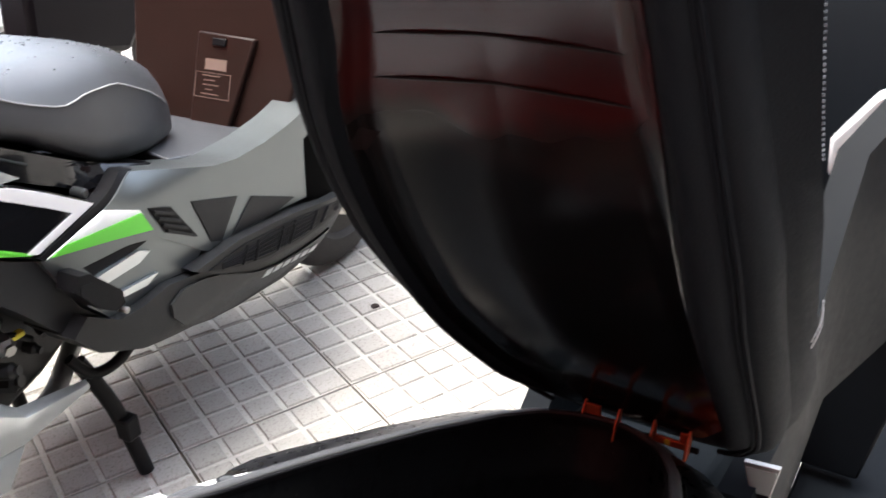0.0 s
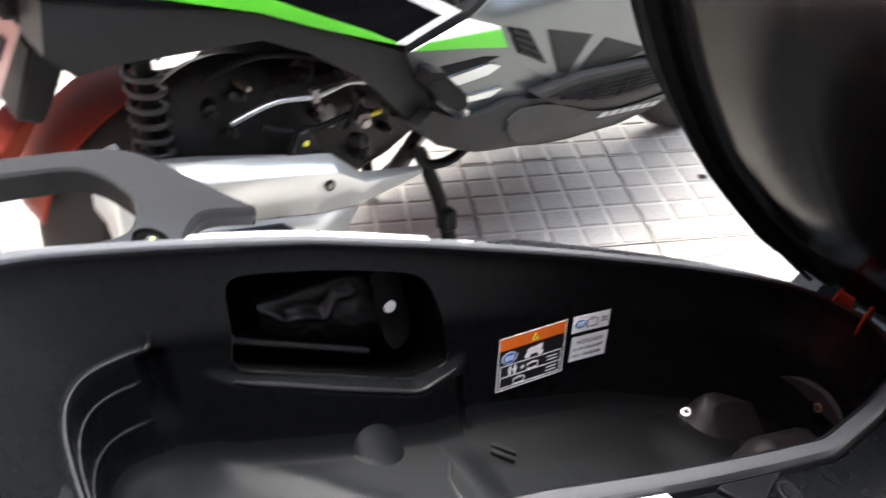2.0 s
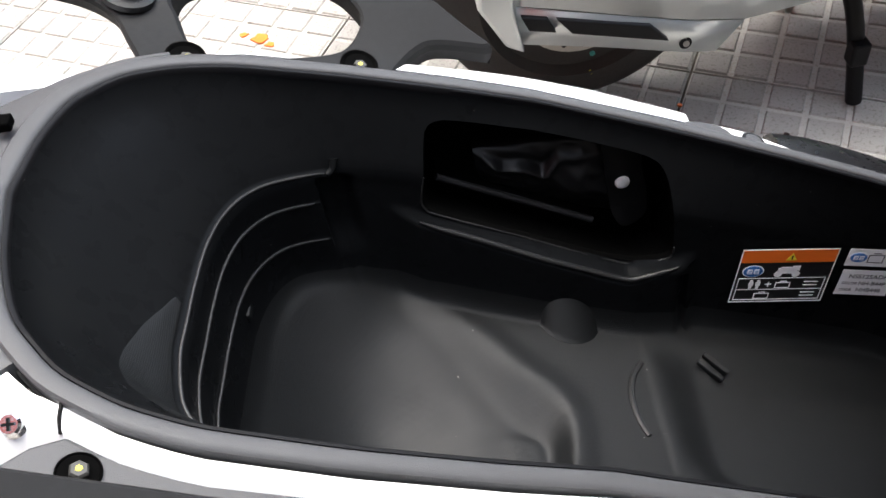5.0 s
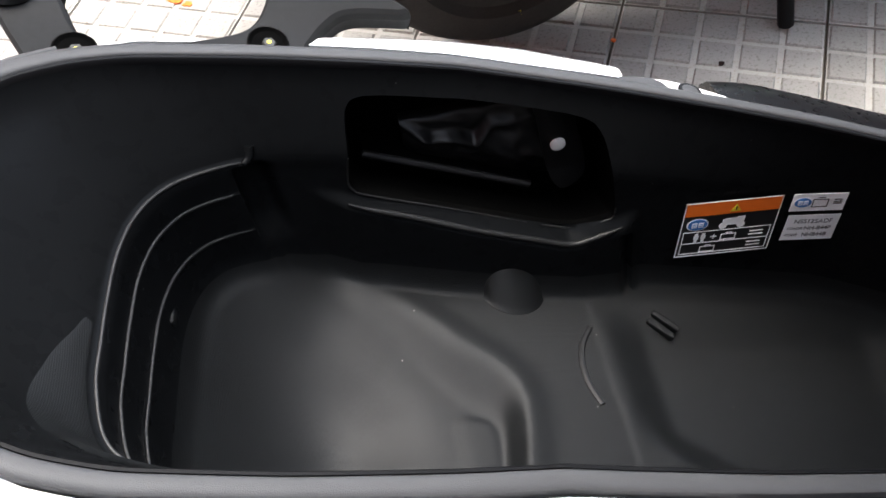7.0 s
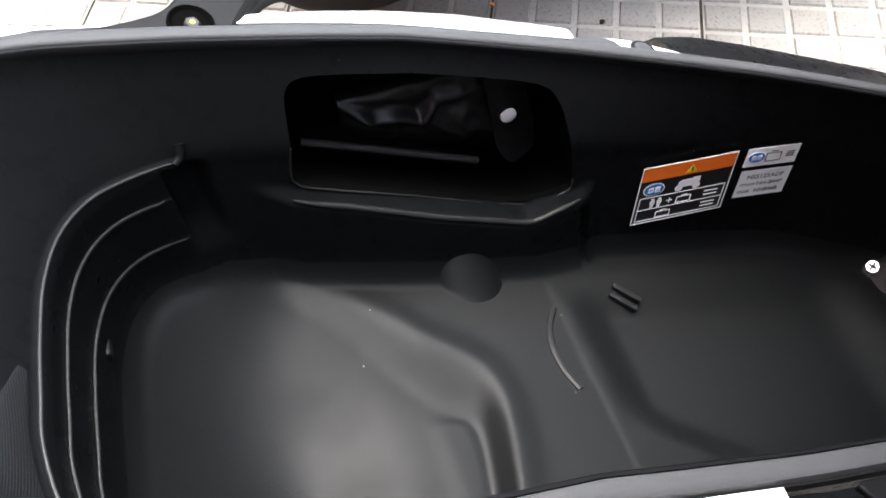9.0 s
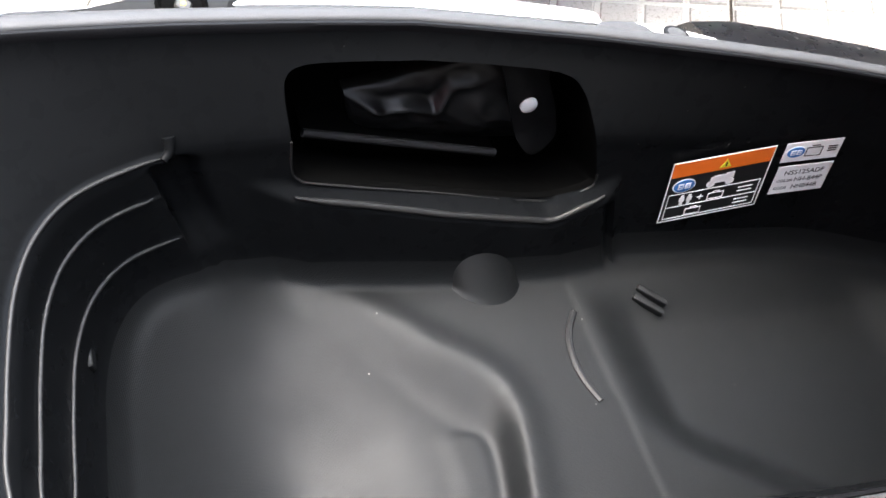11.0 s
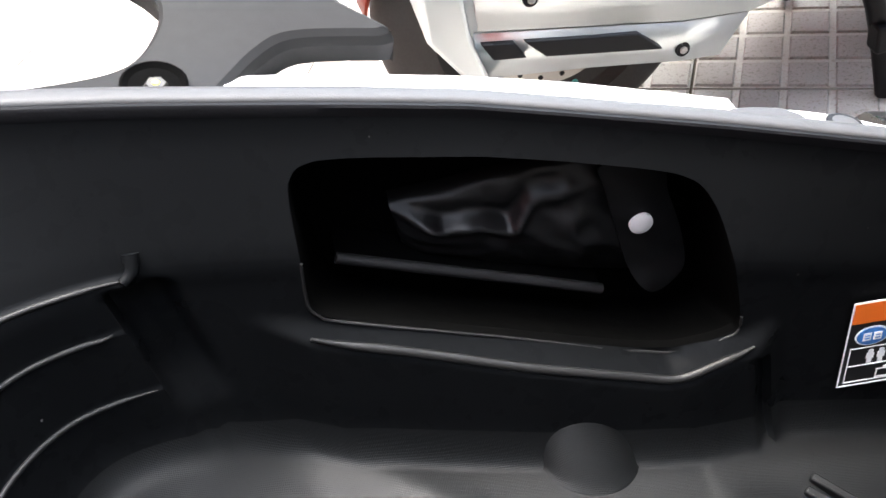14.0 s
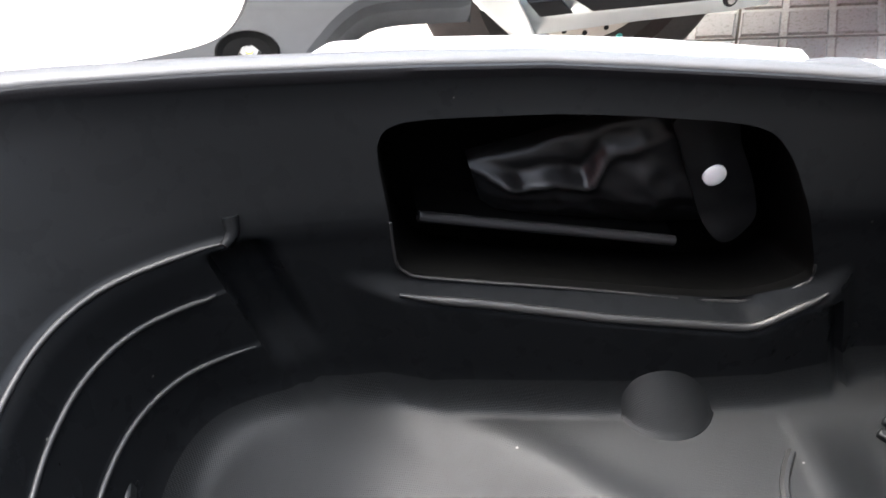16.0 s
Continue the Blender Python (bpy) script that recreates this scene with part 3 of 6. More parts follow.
def ring_strip(profile, material, name, label, a=0, b=NB, stride=2, lift=None):
    """A strip that follows the rim's line; profile of (outward, up) pairs, closed."""
    rings = []
    idx = list(range(a, b, stride)) if b <= NB else [i % NB for i in range(a, b, stride)]
    for i in idx:
        (x, y), n = LOOP[i], INN[i]
        k = lift(x, y) if lift else 1.0
        rings.append([(x - n[0] * o * k, y - n[1] * o * k, rim_z(x - n[0] * o * k) + u) for o, u in profile])
    full = (b - a) >= NB
    if full:
        rings.append(rings[0])
    bm = loft(rings, caps=not full)
    if full:
        bmesh.ops.remove_doubles(bm, verts=bm.verts, dist=0.00005)
    return part(name, bm, material, honda, label, smooth=40)


ring_strip([(-0.0008, -0.004), (-0.0008, 0.0002), (0.0000, 0.0012), (0.0016, 0.0012), (0.0022, -0.004)], M_BLACK, "tub_lip", "thin black lip of the storage tub")
ring_strip([(0.0022, -0.006), (0.0022, 0.0010), (0.0030, 0.0022), (0.0044, 0.0027), (0.0080, 0.0027), (0.0108, 0.0022), (0.0121, 0.0008), (0.0126, -0.007)], M_RIM, "rim_frame", "mid-grey plastic frame round the storage opening")
ring_strip([(0.0126, -0.012), (0.0126, -0.0050), (0.0138, -0.0050), (0.0138, -0.012)], M_RUBBER, "rim_seal", "black rubber seal")
ring_strip([(0.0138, -0.012), (0.0138, -0.0036), (0.0148, -0.0028), (0.0168, -0.0034), (0.0178, -0.012)], M_RIM, "outer_strip", "narrow grey strip outside the rubber seal", *((0, NB // 2) if LOOP[NB // 4][1] > 0.02 else (NB // 2, NB)))


def side_cover(sign):
    """White body panel beside the opening: sign 1 on the left of the scooter, -1 on the right."""
    rings = []
    for k in range(34):
        x = -0.36 + k * ((0.064 if sign > 0 else 0.030) + 0.36) / 33
        h = lerp(x, (-0.36, -0.322, -0.29, -0.234, -0.17, -0.1, 0.05, 0.1), (0.07, 0.088, 0.118, 0.142, 0.149, 0.153, 0.1545, 0.153))
        y0 = mid_y(x) + sign * (h + 0.0035)
        near = (1 - step(x, -0.17, -0.13)) * step(x, -0.31, -0.285) if sign < 0 else 0.0
        if sign < 0 and x > -0.29:
            y0 = mid_y(x) - lerp(x, RX, RH) - 0.0139
        out = lerp(x, (-0.36, -0.2, -0.06, 0.045, 0.085, 0.10), (0.09, 0.068, 0.060, 0.056, 0.036, 0.02))
        if sign > 0 and x > -0.13:
            edge = lerp(x, (-0.13, -0.12, -0.08, -0.04, 0.0, 0.04, 0.07), (0.219, 0.222, 0.230, 0.234, 0.235, 0.228, 0.222))
            out += (1.05 * (edge - y0) - out) * step(x, -0.13, -0.10)
        out *= lerp(x, (-0.36, -0.325, -0.295, -0.150, -0.128, -0.10), (0.9, 0.6, 0.2, 0.2, 0.7, 1.0))
        z = rim_z(x) - 0.004
        prof = [(0, -0.010), (0, 0.0), (0.2 * out, -0.001), (0.42 * out, -0.009), (0.62 * out, -0.018), (0.80 * out, -0.030), (0.93 * out, -0.046), (out, -0.075), (out - 0.004, -0.14), (out - 0.02, -0.20), (out - 0.05, -0.26), (out - 0.055, -0.26), (out - 0.028, -0.20), (out - 0.010, -0.14), (out - 0.006, -0.07), (0.85 * out, -0.044), (0.7 * out, -0.030), (0.5 * out, -0.020)]
        for q, u in ((2, 0.0), (3, -0.001), (4, -0.004), (5, -0.012), (6, -0.024)):
            prof[q] = (prof[q][0], prof[q][1] + (u - prof[q][1]) * near)
        rings.append([(x, y0 + sign * o, z + u) for o, u in prof])
    return loft(rings)


part("side_panel", side_cover(1), M_WHITE, honda, "glossy white side panel", smooth=40)
part("side_panel", side_cover(-1), M_WHITE, honda, "glossy white side panel", smooth=40)


def front_cover(sign):
    """Narrow gloss black cover beside the front half of the opening, with a grey upper flange."""
    rings = []
    for k in range(24):
        x0 = 0.132 if sign > 0 else 0.018
        x = x0 + k * (0.47 - x0) / 23
        h = lerp(x, RX, RH) + (0.0145 if sign > 0 else 0.0185)
        y0 = mid_y(x) + sign * h
        w = lerp(x, (0.068, 0.10, 0.16, 0.3, 0.47), (0.034, 0.030, 0.050, 0.048, 0.05))
        z = rim_z(x) - 0.006
        prof = [(0, -0.006), (0, 0), (0.3 * w, 0.0), (0.7 * w, -0.006), (w, -0.02), (w + 0.02, -0.10), (w, -0.22), (w - 0.006, -0.22), (w + 0.012, -0.10), (w - 0.007, -0.025), (0.6 * w, -0.012)]
        rings.append([(x, y0 + sign * o, z + u) for o, u in prof])
    return loft(rings)


part("lower_cover", front_cover(1), M_GLOSSBLACK, honda, "gloss black lower side cover", smooth=40)
part("lower_cover", front_cover(-1), M_TUBWALL, honda, "black lower side cover", smooth=40)
def deck_plate(name, pts, z, material, label, thick=0.010):
    return part(name, loft([[(x, y, rim_z(x) + z + h) for x, y in pts] for h in (-thick, 0.0)]), material, honda, label, bevel=0.0012)


deck_plate("corner_trim", [(0.048, 0.1590), (0.0515, 0.1645), (0.0615, 0.1735), (0.072, 0.1752), (0.0848, 0.1755), (0.0915, 0.1715), (0.0975, 0.1615), (0.099, 0.1545)], -0.0030, M_RIM, "light grey wedge of trim where the white panel ends")
deck_plate("deck_panel", [(0.0845, 0.1765), (0.100, 0.1752), (0.1135, 0.1722), (0.1380, 0.1640), (0.1380, 0.1565), (0.0995, 0.1600), (0.0930, 0.1715)], -0.0045, M_WHITE, "small white deck panel between the trim and the black cover")
for r0, r1, mt, nm in ((0.0078, 0.0086, M_BLACK, "clip_groove"), (0.0, 0.0072, M_RIM, "trim_clip")):
    cm = Matrix.Translation((0.1098, 0.1650, rim_z(0.1098) - 0.0046)) @ Vector((0.36, 0.12, 1)).to_track_quat("Z", "Y").to_matrix().to_4x4()
    part(nm, lathe([(r1, -0.002), (r1, 0.0012), (max(r1 - 0.0012, r0), 0.0018), (max(r0, 0.0008), 0.0018 if r0 else 0.0022)], cm, 28), mt, honda, "flush grey trim clip" if not r0 else "dark groove round the trim clip")
for s in (-1,):
    pts = [(0.066, mid_y(0.06) + s * 0.157), (0.074, mid_y(0.07) + s * 0.168), (0.095, mid_y(0.1) + s * 0.170), (0.115, mid_y(0.11) + s * 0.160), (0.13, mid_y(0.13) + s * 0.152), (0.072, mid_y(0.07) + s * 0.1545)]
    bm = bmesh.new()
    top = [bm.verts.new((x, y, rim_z(x) - 0.0005 - 0.12 * abs(abs(y - mid_y(x)) - 0.155))) for x, y in pts]
    low = [bm.verts.new((v.co.x, v.co.y, v.co.z - 0.012)) for v in top]
    bm.faces.new(top)
    bm.faces.new(low[::-1])
    for i in range(len(pts)):
        j = (i + 1) % len(pts)
        bm.faces.new((top[i], low[i], low[j], top[j]))
    part("corner_trim", bm, M_TRIM if s > 0 else M_BLACK, honda, "light grey wedge of trim where the white panel ends" if s > 0 else "black wedge of trim where the white panel ends", bevel=0.0015)
    cm = Matrix.Translation((0.119, mid_y(0.117) + s * 0.169, rim_z(0.117) - 0.005)) @ Vector((0.36, 0.25 * s, 1)).to_track_quat("Z", "Y").to_matrix().to_4x4()
    part("trim_clip", lathe([(0.0095, -0.003), (0.0095, 0.001), (0.0085, 0.0016), (0.0070, 0.0012), (0.0068, 0.0004), (0.0060, 0.0004), (0.0058, 0.0020), (0.003, 0.0024)], cm, 24), M_CHROME if s > 0 else M_BLACK, honda, "flush chromed trim clip" if s > 0 else "flush black trim clip")


def tail():
    """White tail behind the opening."""
    rings = []
    for k in range(14):
        x = -0.345 - k * 0.022
        h = 0.135 - 0.004 * k
        z = rim_z(x) - 0.012 - 0.0012 * k * k * 0.6
        prof = [(-1.05, -0.16), (-1.0, -0.05), (-0.8, -0.012), (-0.4, 0.0), (0, 0.003), (0.4, 0.0), (0.8, -0.012), (1.0, -0.05), (1.05, -0.16), (0.6, -0.22), (-0.6, -0.22)]
        rings.append([(x, 0.015 + h * o, z + u) for o, u in prof])
    return loft(rings)


bolt(honda, (-0.3104, -0.1021, 0.9690), (0.0, -0.55, 0.83), 0.0052, "screw", mark=False)
part("panel_gap", tube([(-0.2878, -0.0985, 0.9750), (-0.2882, -0.1020, 0.9738), (-0.2886, -0.1050, 0.9722), (-0.2892, -0.1089, 0.9673)], 0.0011, 6), M_RUBBER, honda, "dark gap between the white panels")
part("tail_cover", tail(), M_WHITE, honda, "white tail cover", smooth=40)


def rear_deck():
    """Grey deck that runs on from the rim at the rear end of the opening, wide in the middle and fading out on both sides."""
    rings = []
    for i in range(-70, 71):
        (x, y), n = LOOP[i % NB], INN[i % NB]
        if i % 2 or x > (-0.262 if y > 0 else -0.296):
            continue
        k = lerp(y, (-0.10, -0.06, -0.02, 0.07, 0.095, 0.12), (0.08, 0.35, 1.0, 1.0, 0.30, 0.10))
        rings.append([(x - n[0] * (0.0112 + o * k), y - n[1] * (0.0112 + o * k), rim_z(x) + 0.0002 + u - 0.008 * step(-y, 0.070, 0.092)) for o, u in ((0.0, -0.010), (0.0, 0.0024), (0.004, 0.0034), (0.012, 0.0040), (0.020, 0.0042), (0.031, 0.004), (0.037, -0.003), (0.038, -0.03))])
    return loft(rings)


part("rear_deck", rear_deck(), M_RIM, honda, "grey moulded deck behind the storage opening", smooth=40)
lx, ly = -0.3435, 0.066
# a solid black block gives the shaded latch opening
part("latch_slot", box((lx + 0.006, ly - 0.003, rim_z(lx) + 0.0025), (0.008, 0.009, 0.006), Matrix()), M_WELL, honda, "black block, the dark of the latch opening put into its colour", bevel=0.001)
part("seat_catch", loft([[(lx + a * s - 0.003, ly + b * s, rim_z(lx) + h) for a, b in ((-0.006, -0.005), (0.0045, -0.005), (0.0045, 0.005), (-0.006, 0.005))] for h, s in ((0.001, 1.0), (0.010, 0.85), (0.0165, 0.55))]), M_KDARK, honda, "dark plastic seat catch", bevel=0.0015)


def rail_h(x, y, s):
    """The rail's upper face: flush at the panel, then rising outwards."""
    o = abs(y - mid_y(-0.2)) - 0.168
    return rim_z(x) + (0.010 if s < 0 else -0.0045) + 0.25 * (o + math.sqrt(o * o + 0.0002))


def grab_rail(sign):
    yc = mid_y(-0.2)
    outer = [(-0.140, 0.144), (-0.138, 0.153), (-0.131, 0.165), (-0.124, 0.1735), (-0.115, 0.1805), (-0.104, 0.1835), (-0.088, 0.1850), (-0.0750, 0.1862), (-0.0716, 0.1905), (-0.088, 0.2010), (-0.105, 0.2135), (-0.122, 0.2255), (-0.138, 0.2335), (-0.154, 0.2362), (-0.170, 0.2345), (-0.20, 0.2290), (-0.24, 0.2205), (-0.29, 0.2085), (-0.33, 0.199), (-0.37, 0.189), (-0.402, 0.180), (-0.404, 0.170), (-0.365, 0.176), (-0.330, 0.175), (-0.308, 0.164), (-0.294, 0.137), (-0.283, 0.118), (-0.265, 0.122), (-0.23, 0.130), (-0.19, 0.137), (-0.165, 0.141)]
    hole = [(-0.2722, 0.180), (-0.2685, 0.170), (-0.2625, 0.152), (-0.2530, 0.1405), (-0.235, 0.142), (-0.216, 0.1467), (-0.187, 0.157), (-0.171, 0.1665), (-0.1615, 0.181), (-0.1583, 0.1925), (-0.1625, 0.2010), (-0.1735, 0.2115), (-0.189, 0.2145), (-0.224, 0.2080), (-0.256, 0.2000), (-0.2685, 0.1920)]
    if sign < 0:
        # on the near side the plate starts at a step outside its bolts
        outer = [(a, max(b, 0.160 + 0.105 * min(0.0, a + 0.19))) for a, b in outer]
        hole = [(a, 0.187 + (b - 0.14) * 0.45) for a, b in hole]
    sx, sy = (0.0, 0.0) if sign > 0 else (-0.018, 0.006)
    o = closed_line([(a + sx, b + sy, 0) for a, b in outer], 5)
    h = closed_line([(a + sx, b + sy, 0) for a, b in hole], 5)
    bm = bmesh.new()

    def loop(pts, dz, grow):
        vs = []
        for i, p in enumerate(pts):
            t = (pts[(i + 1) % len(pts)] - pts[i - 1]).normalized()
            q = p + Vector((t.y, -t.x, 0)) * grow
            vs.append(bm.verts.new((q.x, yc + sign * q.y, rail_h(q.x, yc + sign * q.y, sign) + dz)))
        return vs

    rows_o = [loop(o, -0.017, -0.003), loop(o, -0.006, 0.0), loop(o, -0.0018, -0.0004), loop(o, 0.0, -0.0025)]
    rows_h = [loop(h, -0.020, 0.002), loop(h, -0.005, 0.0005), loop(h, -0.0015, 0.001), loop(h, 0.0, 0.003)]
    for rows in (rows_o, rows_h):
        for a, b in zip(rows, rows[1:]):
            for i in range(len(a)):
                j = (i + 1) % len(a)
                bm.faces.new((a[i], a[j], b[j], b[i]))
    for ro, rh in ((rows_o[-1], rows_h[-1]), (rows_o[0], rows_h[0])):
        edges = []
        for r in (ro, rh):
            for i in range(len(r)):
                ed = bm.edges.get((r[i], r[(i + 1) % len(r)]))
                edges.append(ed)
        bmesh.ops.triangle_fill(bm, use_beauty=True, edges=edges)
    return bm


for s in (1, -1):
    g = part("grab_rail", grab_rail(s), M_RAIL, honda, "dark grey passenger grab rail with an oblong handle opening", smooth=22)
    if s < 0:
        bp = [(-0.300, -0.116), (-0.287, -0.1100), (-0.273, -0.1170), (-0.243, -0.1230), (-0.208, -0.1280), (-0.187, -0.1300), (-0.172, -0.136), (-0.165, -0.150), (-0.20, -0.158), (-0.30, -0.152), (-0.325, -0.140)]
        # the paler rim grey stands for overhead light on this plate
        part("bolt_plate", loft([[(x, y, rim_z(x) - 0.0105 + h) for x, y in bp] for h in (-0.012, 0.0)]), M_RIM, g, "recessed plate that carries the bolts, overhead light put into its paler grey", bevel=0.002)
    for bx, by in ((-0.161, 0.152), (-0.262, 0.131)) if s > 0 else ((-0.179, 0.168), (-0.2795, 0.1475)):
        yy = mid_y(-0.2) + s * by
        n = Vector((0.36, -0.15, 1) if s > 0 else (0.387, 0.05, 1)).normalized()
        foot = Vector((bx, yy, rail_h(bx, yy, s) if s > 0 else rim_z(bx) - 0.0100))
        # a raised black ring paints the shade of the bolt's recess
        well = [(0.0125, -0.001), (0.0125, 0.0022), (0.0115, 0.0027), (0.0095, 0.0012), (0.002, 0.0012)] if s > 0 else [(0.0098, -0.002), (0.0098, 0.0010), (0.0092, 0.0014), (0.0086, 0.0006), (0.002, 0.0006)]
        part("bolt_ring", lathe(well, Matrix.Translation(foot) @ n.to_track_quat("Z", "Y").to_matrix().to_4x4(), 24), M_WELL, g, "raised black ring, the shade of the bolt recess put into its colour")
        bolt(g, foot - Vector((0, 0, 0.0020 if s > 0 else 0.0004)), n, 0.0046)
    kx, ky = (-0.297, mid_y(-0.2) + 0.178) if s > 0 else (-0.3225, -0.1290)
    k = 1.0 if s > 0 else 0.55
    part("carrier_stud", lathe([(0.017 * k, -0.002), (0.017 * k, 0.002), (0.013 * k, 0.003), (0.011 * k, 0.0015), (0.009 * k, 0.002), (0.009 * k, 0.010 * k), (0.006 * k, 0.013 * k)], Matrix.Translation((kx, ky, rail_h(kx, ky, s) if s > 0 else rim_z(kx) - 0.004)) @ pose(0, 0, 0, 0, 21, 0), 24), M_KDARK, g, "round black carrier stud")


# the front end of the tub: a moulded cover with two screws
def tub_cover():
    rings = []
    for k in range(18):
        x = 0.292 + k * 0.0085
        t = k / 17
        h = 0.046 * step(t, 0.0, 0.32)
        w = lerp(t, (0, 0.4, 1), (0.083, 0.080, 0.050))
        zf = rim_z(x) - 0.184
        prof = [(-1.0, -0.01), (-0.98, 0.3), (-0.85, 0.75), (-0.6, 0.95), (-0.2, 1.0), (0.02, 0.80), (0.12, 0.20), (0.34, 0.12), (0.50, 0.55), (0.60, 0.95), (0.80, 1.0), (0.94, 0.72), (1.0, -0.01)]
        rings.append([(x, 0.008 + w * o, zf + h * u) for o, u in prof])
    return loft(rings)


part("battery_cover", tub_cover(), M_COVER, honda, "moulded black battery cover at the front of the tub", smooth=50)
bolt(honda, (0.312, 0.076, 0.578), (-0.4, -0.2, 0.9), 0.0065, "screw", mark=False)


def leaf_recess():
    """A leaf-shaped raised border that follows the rounded front wall."""
    rings = []
    for k in range(17):
        y = 0.036 - 0.093 * k / 16
        x = lerp(y, (-0.057, -0.030, -0.006, 0.020, 0.036), (0.384, 0.401, 0.4105, 0.4085, 0.4003))
        h = 0.0125 * math.sin(math.pi * (0.02 + 0.96 * k / 16))
        z = 0.612 + 0.004 * math.cos(math.pi * k / 16) ** 2
        rings.append([(x + 0.004, y, z - h), (x - 0.0016, y, z - 0.8 * h), (x - 0.0022, y, z), (x - 0.0016, y, z + 0.8 * h), (x + 0.004, y, z + h)])
    return loft(rings)


part("screw_recess", leaf_recess(), M_COVER, honda, "leaf-shaped moulding round the screw", smooth=50)
SM = Matrix.Translation((0.4085, -0.0085, 0.6045)) @ Vector((-0.95, 0.10, 0.28)).to_track_quat("Z", "Y").to_matrix().to_4x4()
# black ring for the shade round the sunken screw
part("screw_cup", lathe([(0.0115, -0.002), (0.0115, 0.0012), (0.0090, 0.0018), (0.0080, 0.0006), (0.001, 0.0006)], SM, 24), M_WELL, honda, "raised black ring round the screw, recess shade put into its colour")
sc2 = bolt(honda, SM @ Vector((0, 0, -0.001)), SM.to_3x3() @ Vector((0, 0, 1)), 0.0052, "screw", mark=False)
sc2.data.materials[0] = M_BRONZE
tagged(sc2, "bronze-coloured cross-head screw")

# small marks moulded into the tub
def rib_mark(x, y, ang, w, l, h=0.003):
    z = rim_z(x) - floor_d(x, y)
    return pose(x, y, z, 0, 21.2, ang)


# a boss with a slanting oval face in the corner of floor and far wall
def corner_boss():
    """A round boss that leans back into the wall."""
    rings = []
    for h, g in ((-0.012, 0.0012), (-0.0005, 0.0012), (0.0004, 0.0004), (0.0014, 0.0)) + tuple((0.0014 + 0.0026 * k, 0.0) for k in range(1, 16)):
        ring = []
        for k in range(48):
            a = 2 * math.pi * k / 48
            x = -0.0345 + (0.0232 + g) * math.cos(a) + 0.10 * h
            ring.append((x, 0.1095 + 0.90 * max(0.0, h) + (0.0228 + g) * math.sin(a), rim_z(x) - 0.172 + h))
        rings.append(ring)
    return loft(rings)


part("corner_boss", corner_boss(), M_BUCKET, honda, "round moulded boss that leans into the wall", smooth=50)
m0 = rib_mark(0.075, 0.079, -42, 0, 0)
part("drain_tab", box((0, 0.004, 0.002), (0.024, 0.0045, 0.006), m0, box((0, -0.004, 0.002), (0.024, 0.0045, 0.006), m0)), M_BUCKET, honda, "pair of small raised tabs", bevel=0.001)
part("arc_rib", tube([(0.016, 0.074, rim_z(0.016) - floor_d(0.016, 0.074)), (0.006, 0.058, rim_z(0.006) - floor_d(0.006, 0.058)), (0.002, 0.040, rim_z(0.002) - floor_d(0.002, 0.04)), (0.003, 0.024, rim_z(0.003) - floor_d(0.003, 0.024)), (0.008, 0.009, rim_z(0.008) - floor_d(0.008, 0.009))], 0.0026, 8), M_BEAD, honda, "curved moulded rib")
part("wall_tab", box((-0.2535, 0.058, rim_z(-0.2535) - 0.134), (0.008, 0.016, 0.007)), M_BUCKET, honda, bevel=0.0015)
RIB = [(x, rim_z(x) - d) for x, d in ((-0.1215, 0.0912), (-0.08, 0.0992), (-0.04, 0.1070), (-0.0060, 0.1138))]
rib = part("pocket_rib", tube([(x, 0.1665, z) for x, z in RIB], 0.0027, 10), M_RIBGREY, honda, "straight dark grey rib inside the side pocket", smooth=60)
# the web is blackened to stand for pocket shade
part("rib_web", loft([[(x, 0.1870, z - 0.0035), (x, 0.1665, z - 0.0020), (x, 0.1665, z + 0.0010), (x, 0.1870, z + 0.0010)] for x, z in RIB]), M_WELL, rib, "web behind the rib, the pocket's shade put into its black")


# ---- labels on the tub's wall ----
def label_frame(x0, d0, x1, d1, y0, y1):
    a = Vector((x0, y0, rim_z(x0) - d0))
    b = Vector((x1, y1, rim_z(x1) - d1))
    u = (b - a).normalized()
    n = u.cross(Vector((0, 0.117, 0.993)).normalized()).normalized()
    if n.y > 0:
        n = -n
    v = n.cross(u).normalized()
    if v.z < 0:
        v = -v
    return Matrix((( u.x, v.x, u.cross(v).x, a.x), (u.y, v.y, u.cross(v).y, a.y), (u.z, v.z, u.cross(v).z, a.z), (0, 0, 0, 1))), (b - a).length


def rect(m, x, y, w, h, t=0.0004, bm=None, z=0.0):
    return box((x + w / 2, y + h / 2, z + t / 2), (w, h, t), m, bm)


def lettering(name, text, size, m, x, y, z, material, parent, label=""):
    cu = bpy.data.curves.new(name, "FONT")
    cu.body, cu.size, cu.extrude = text, size, 0.0001
    ob0 = new(name + "_curve", cu)
    dg = bpy.context.evaluated_depsgraph_get()
    me = bpy.data.meshes.new_from_object(ob0.evaluated_get(dg))
    bpy.data.objects.remove(ob0)
    me.transform(m @ Matrix.Translation((x, y, z)))
    me.materials.clear()
    me.materials.append(material)
    ob = new(name, me)
    ob.parent = parent
    return tagged(ob, label or "printed letters " + text) if label else ob


LM, LW = label_frame(0.102, 0.0815, 0.1765, 0.0620, 0.1265, 0.1240)
LM = LM @ Matrix.Translation((0, 0, 0.0012))
LH = 0.056
lab = part("warning_label", rect(LM, 0, -LH, LW, LH), M_LABELBLACK, honda, "black load-limit label with an orange band and white pictograms", smooth=0)
part("orange_band", rect(LM, 0.001, -0.0135, LW - 0.002, 0.0125, z=0.0004), M_ORANGE, lab, smooth=0)
bm = bmesh.new()
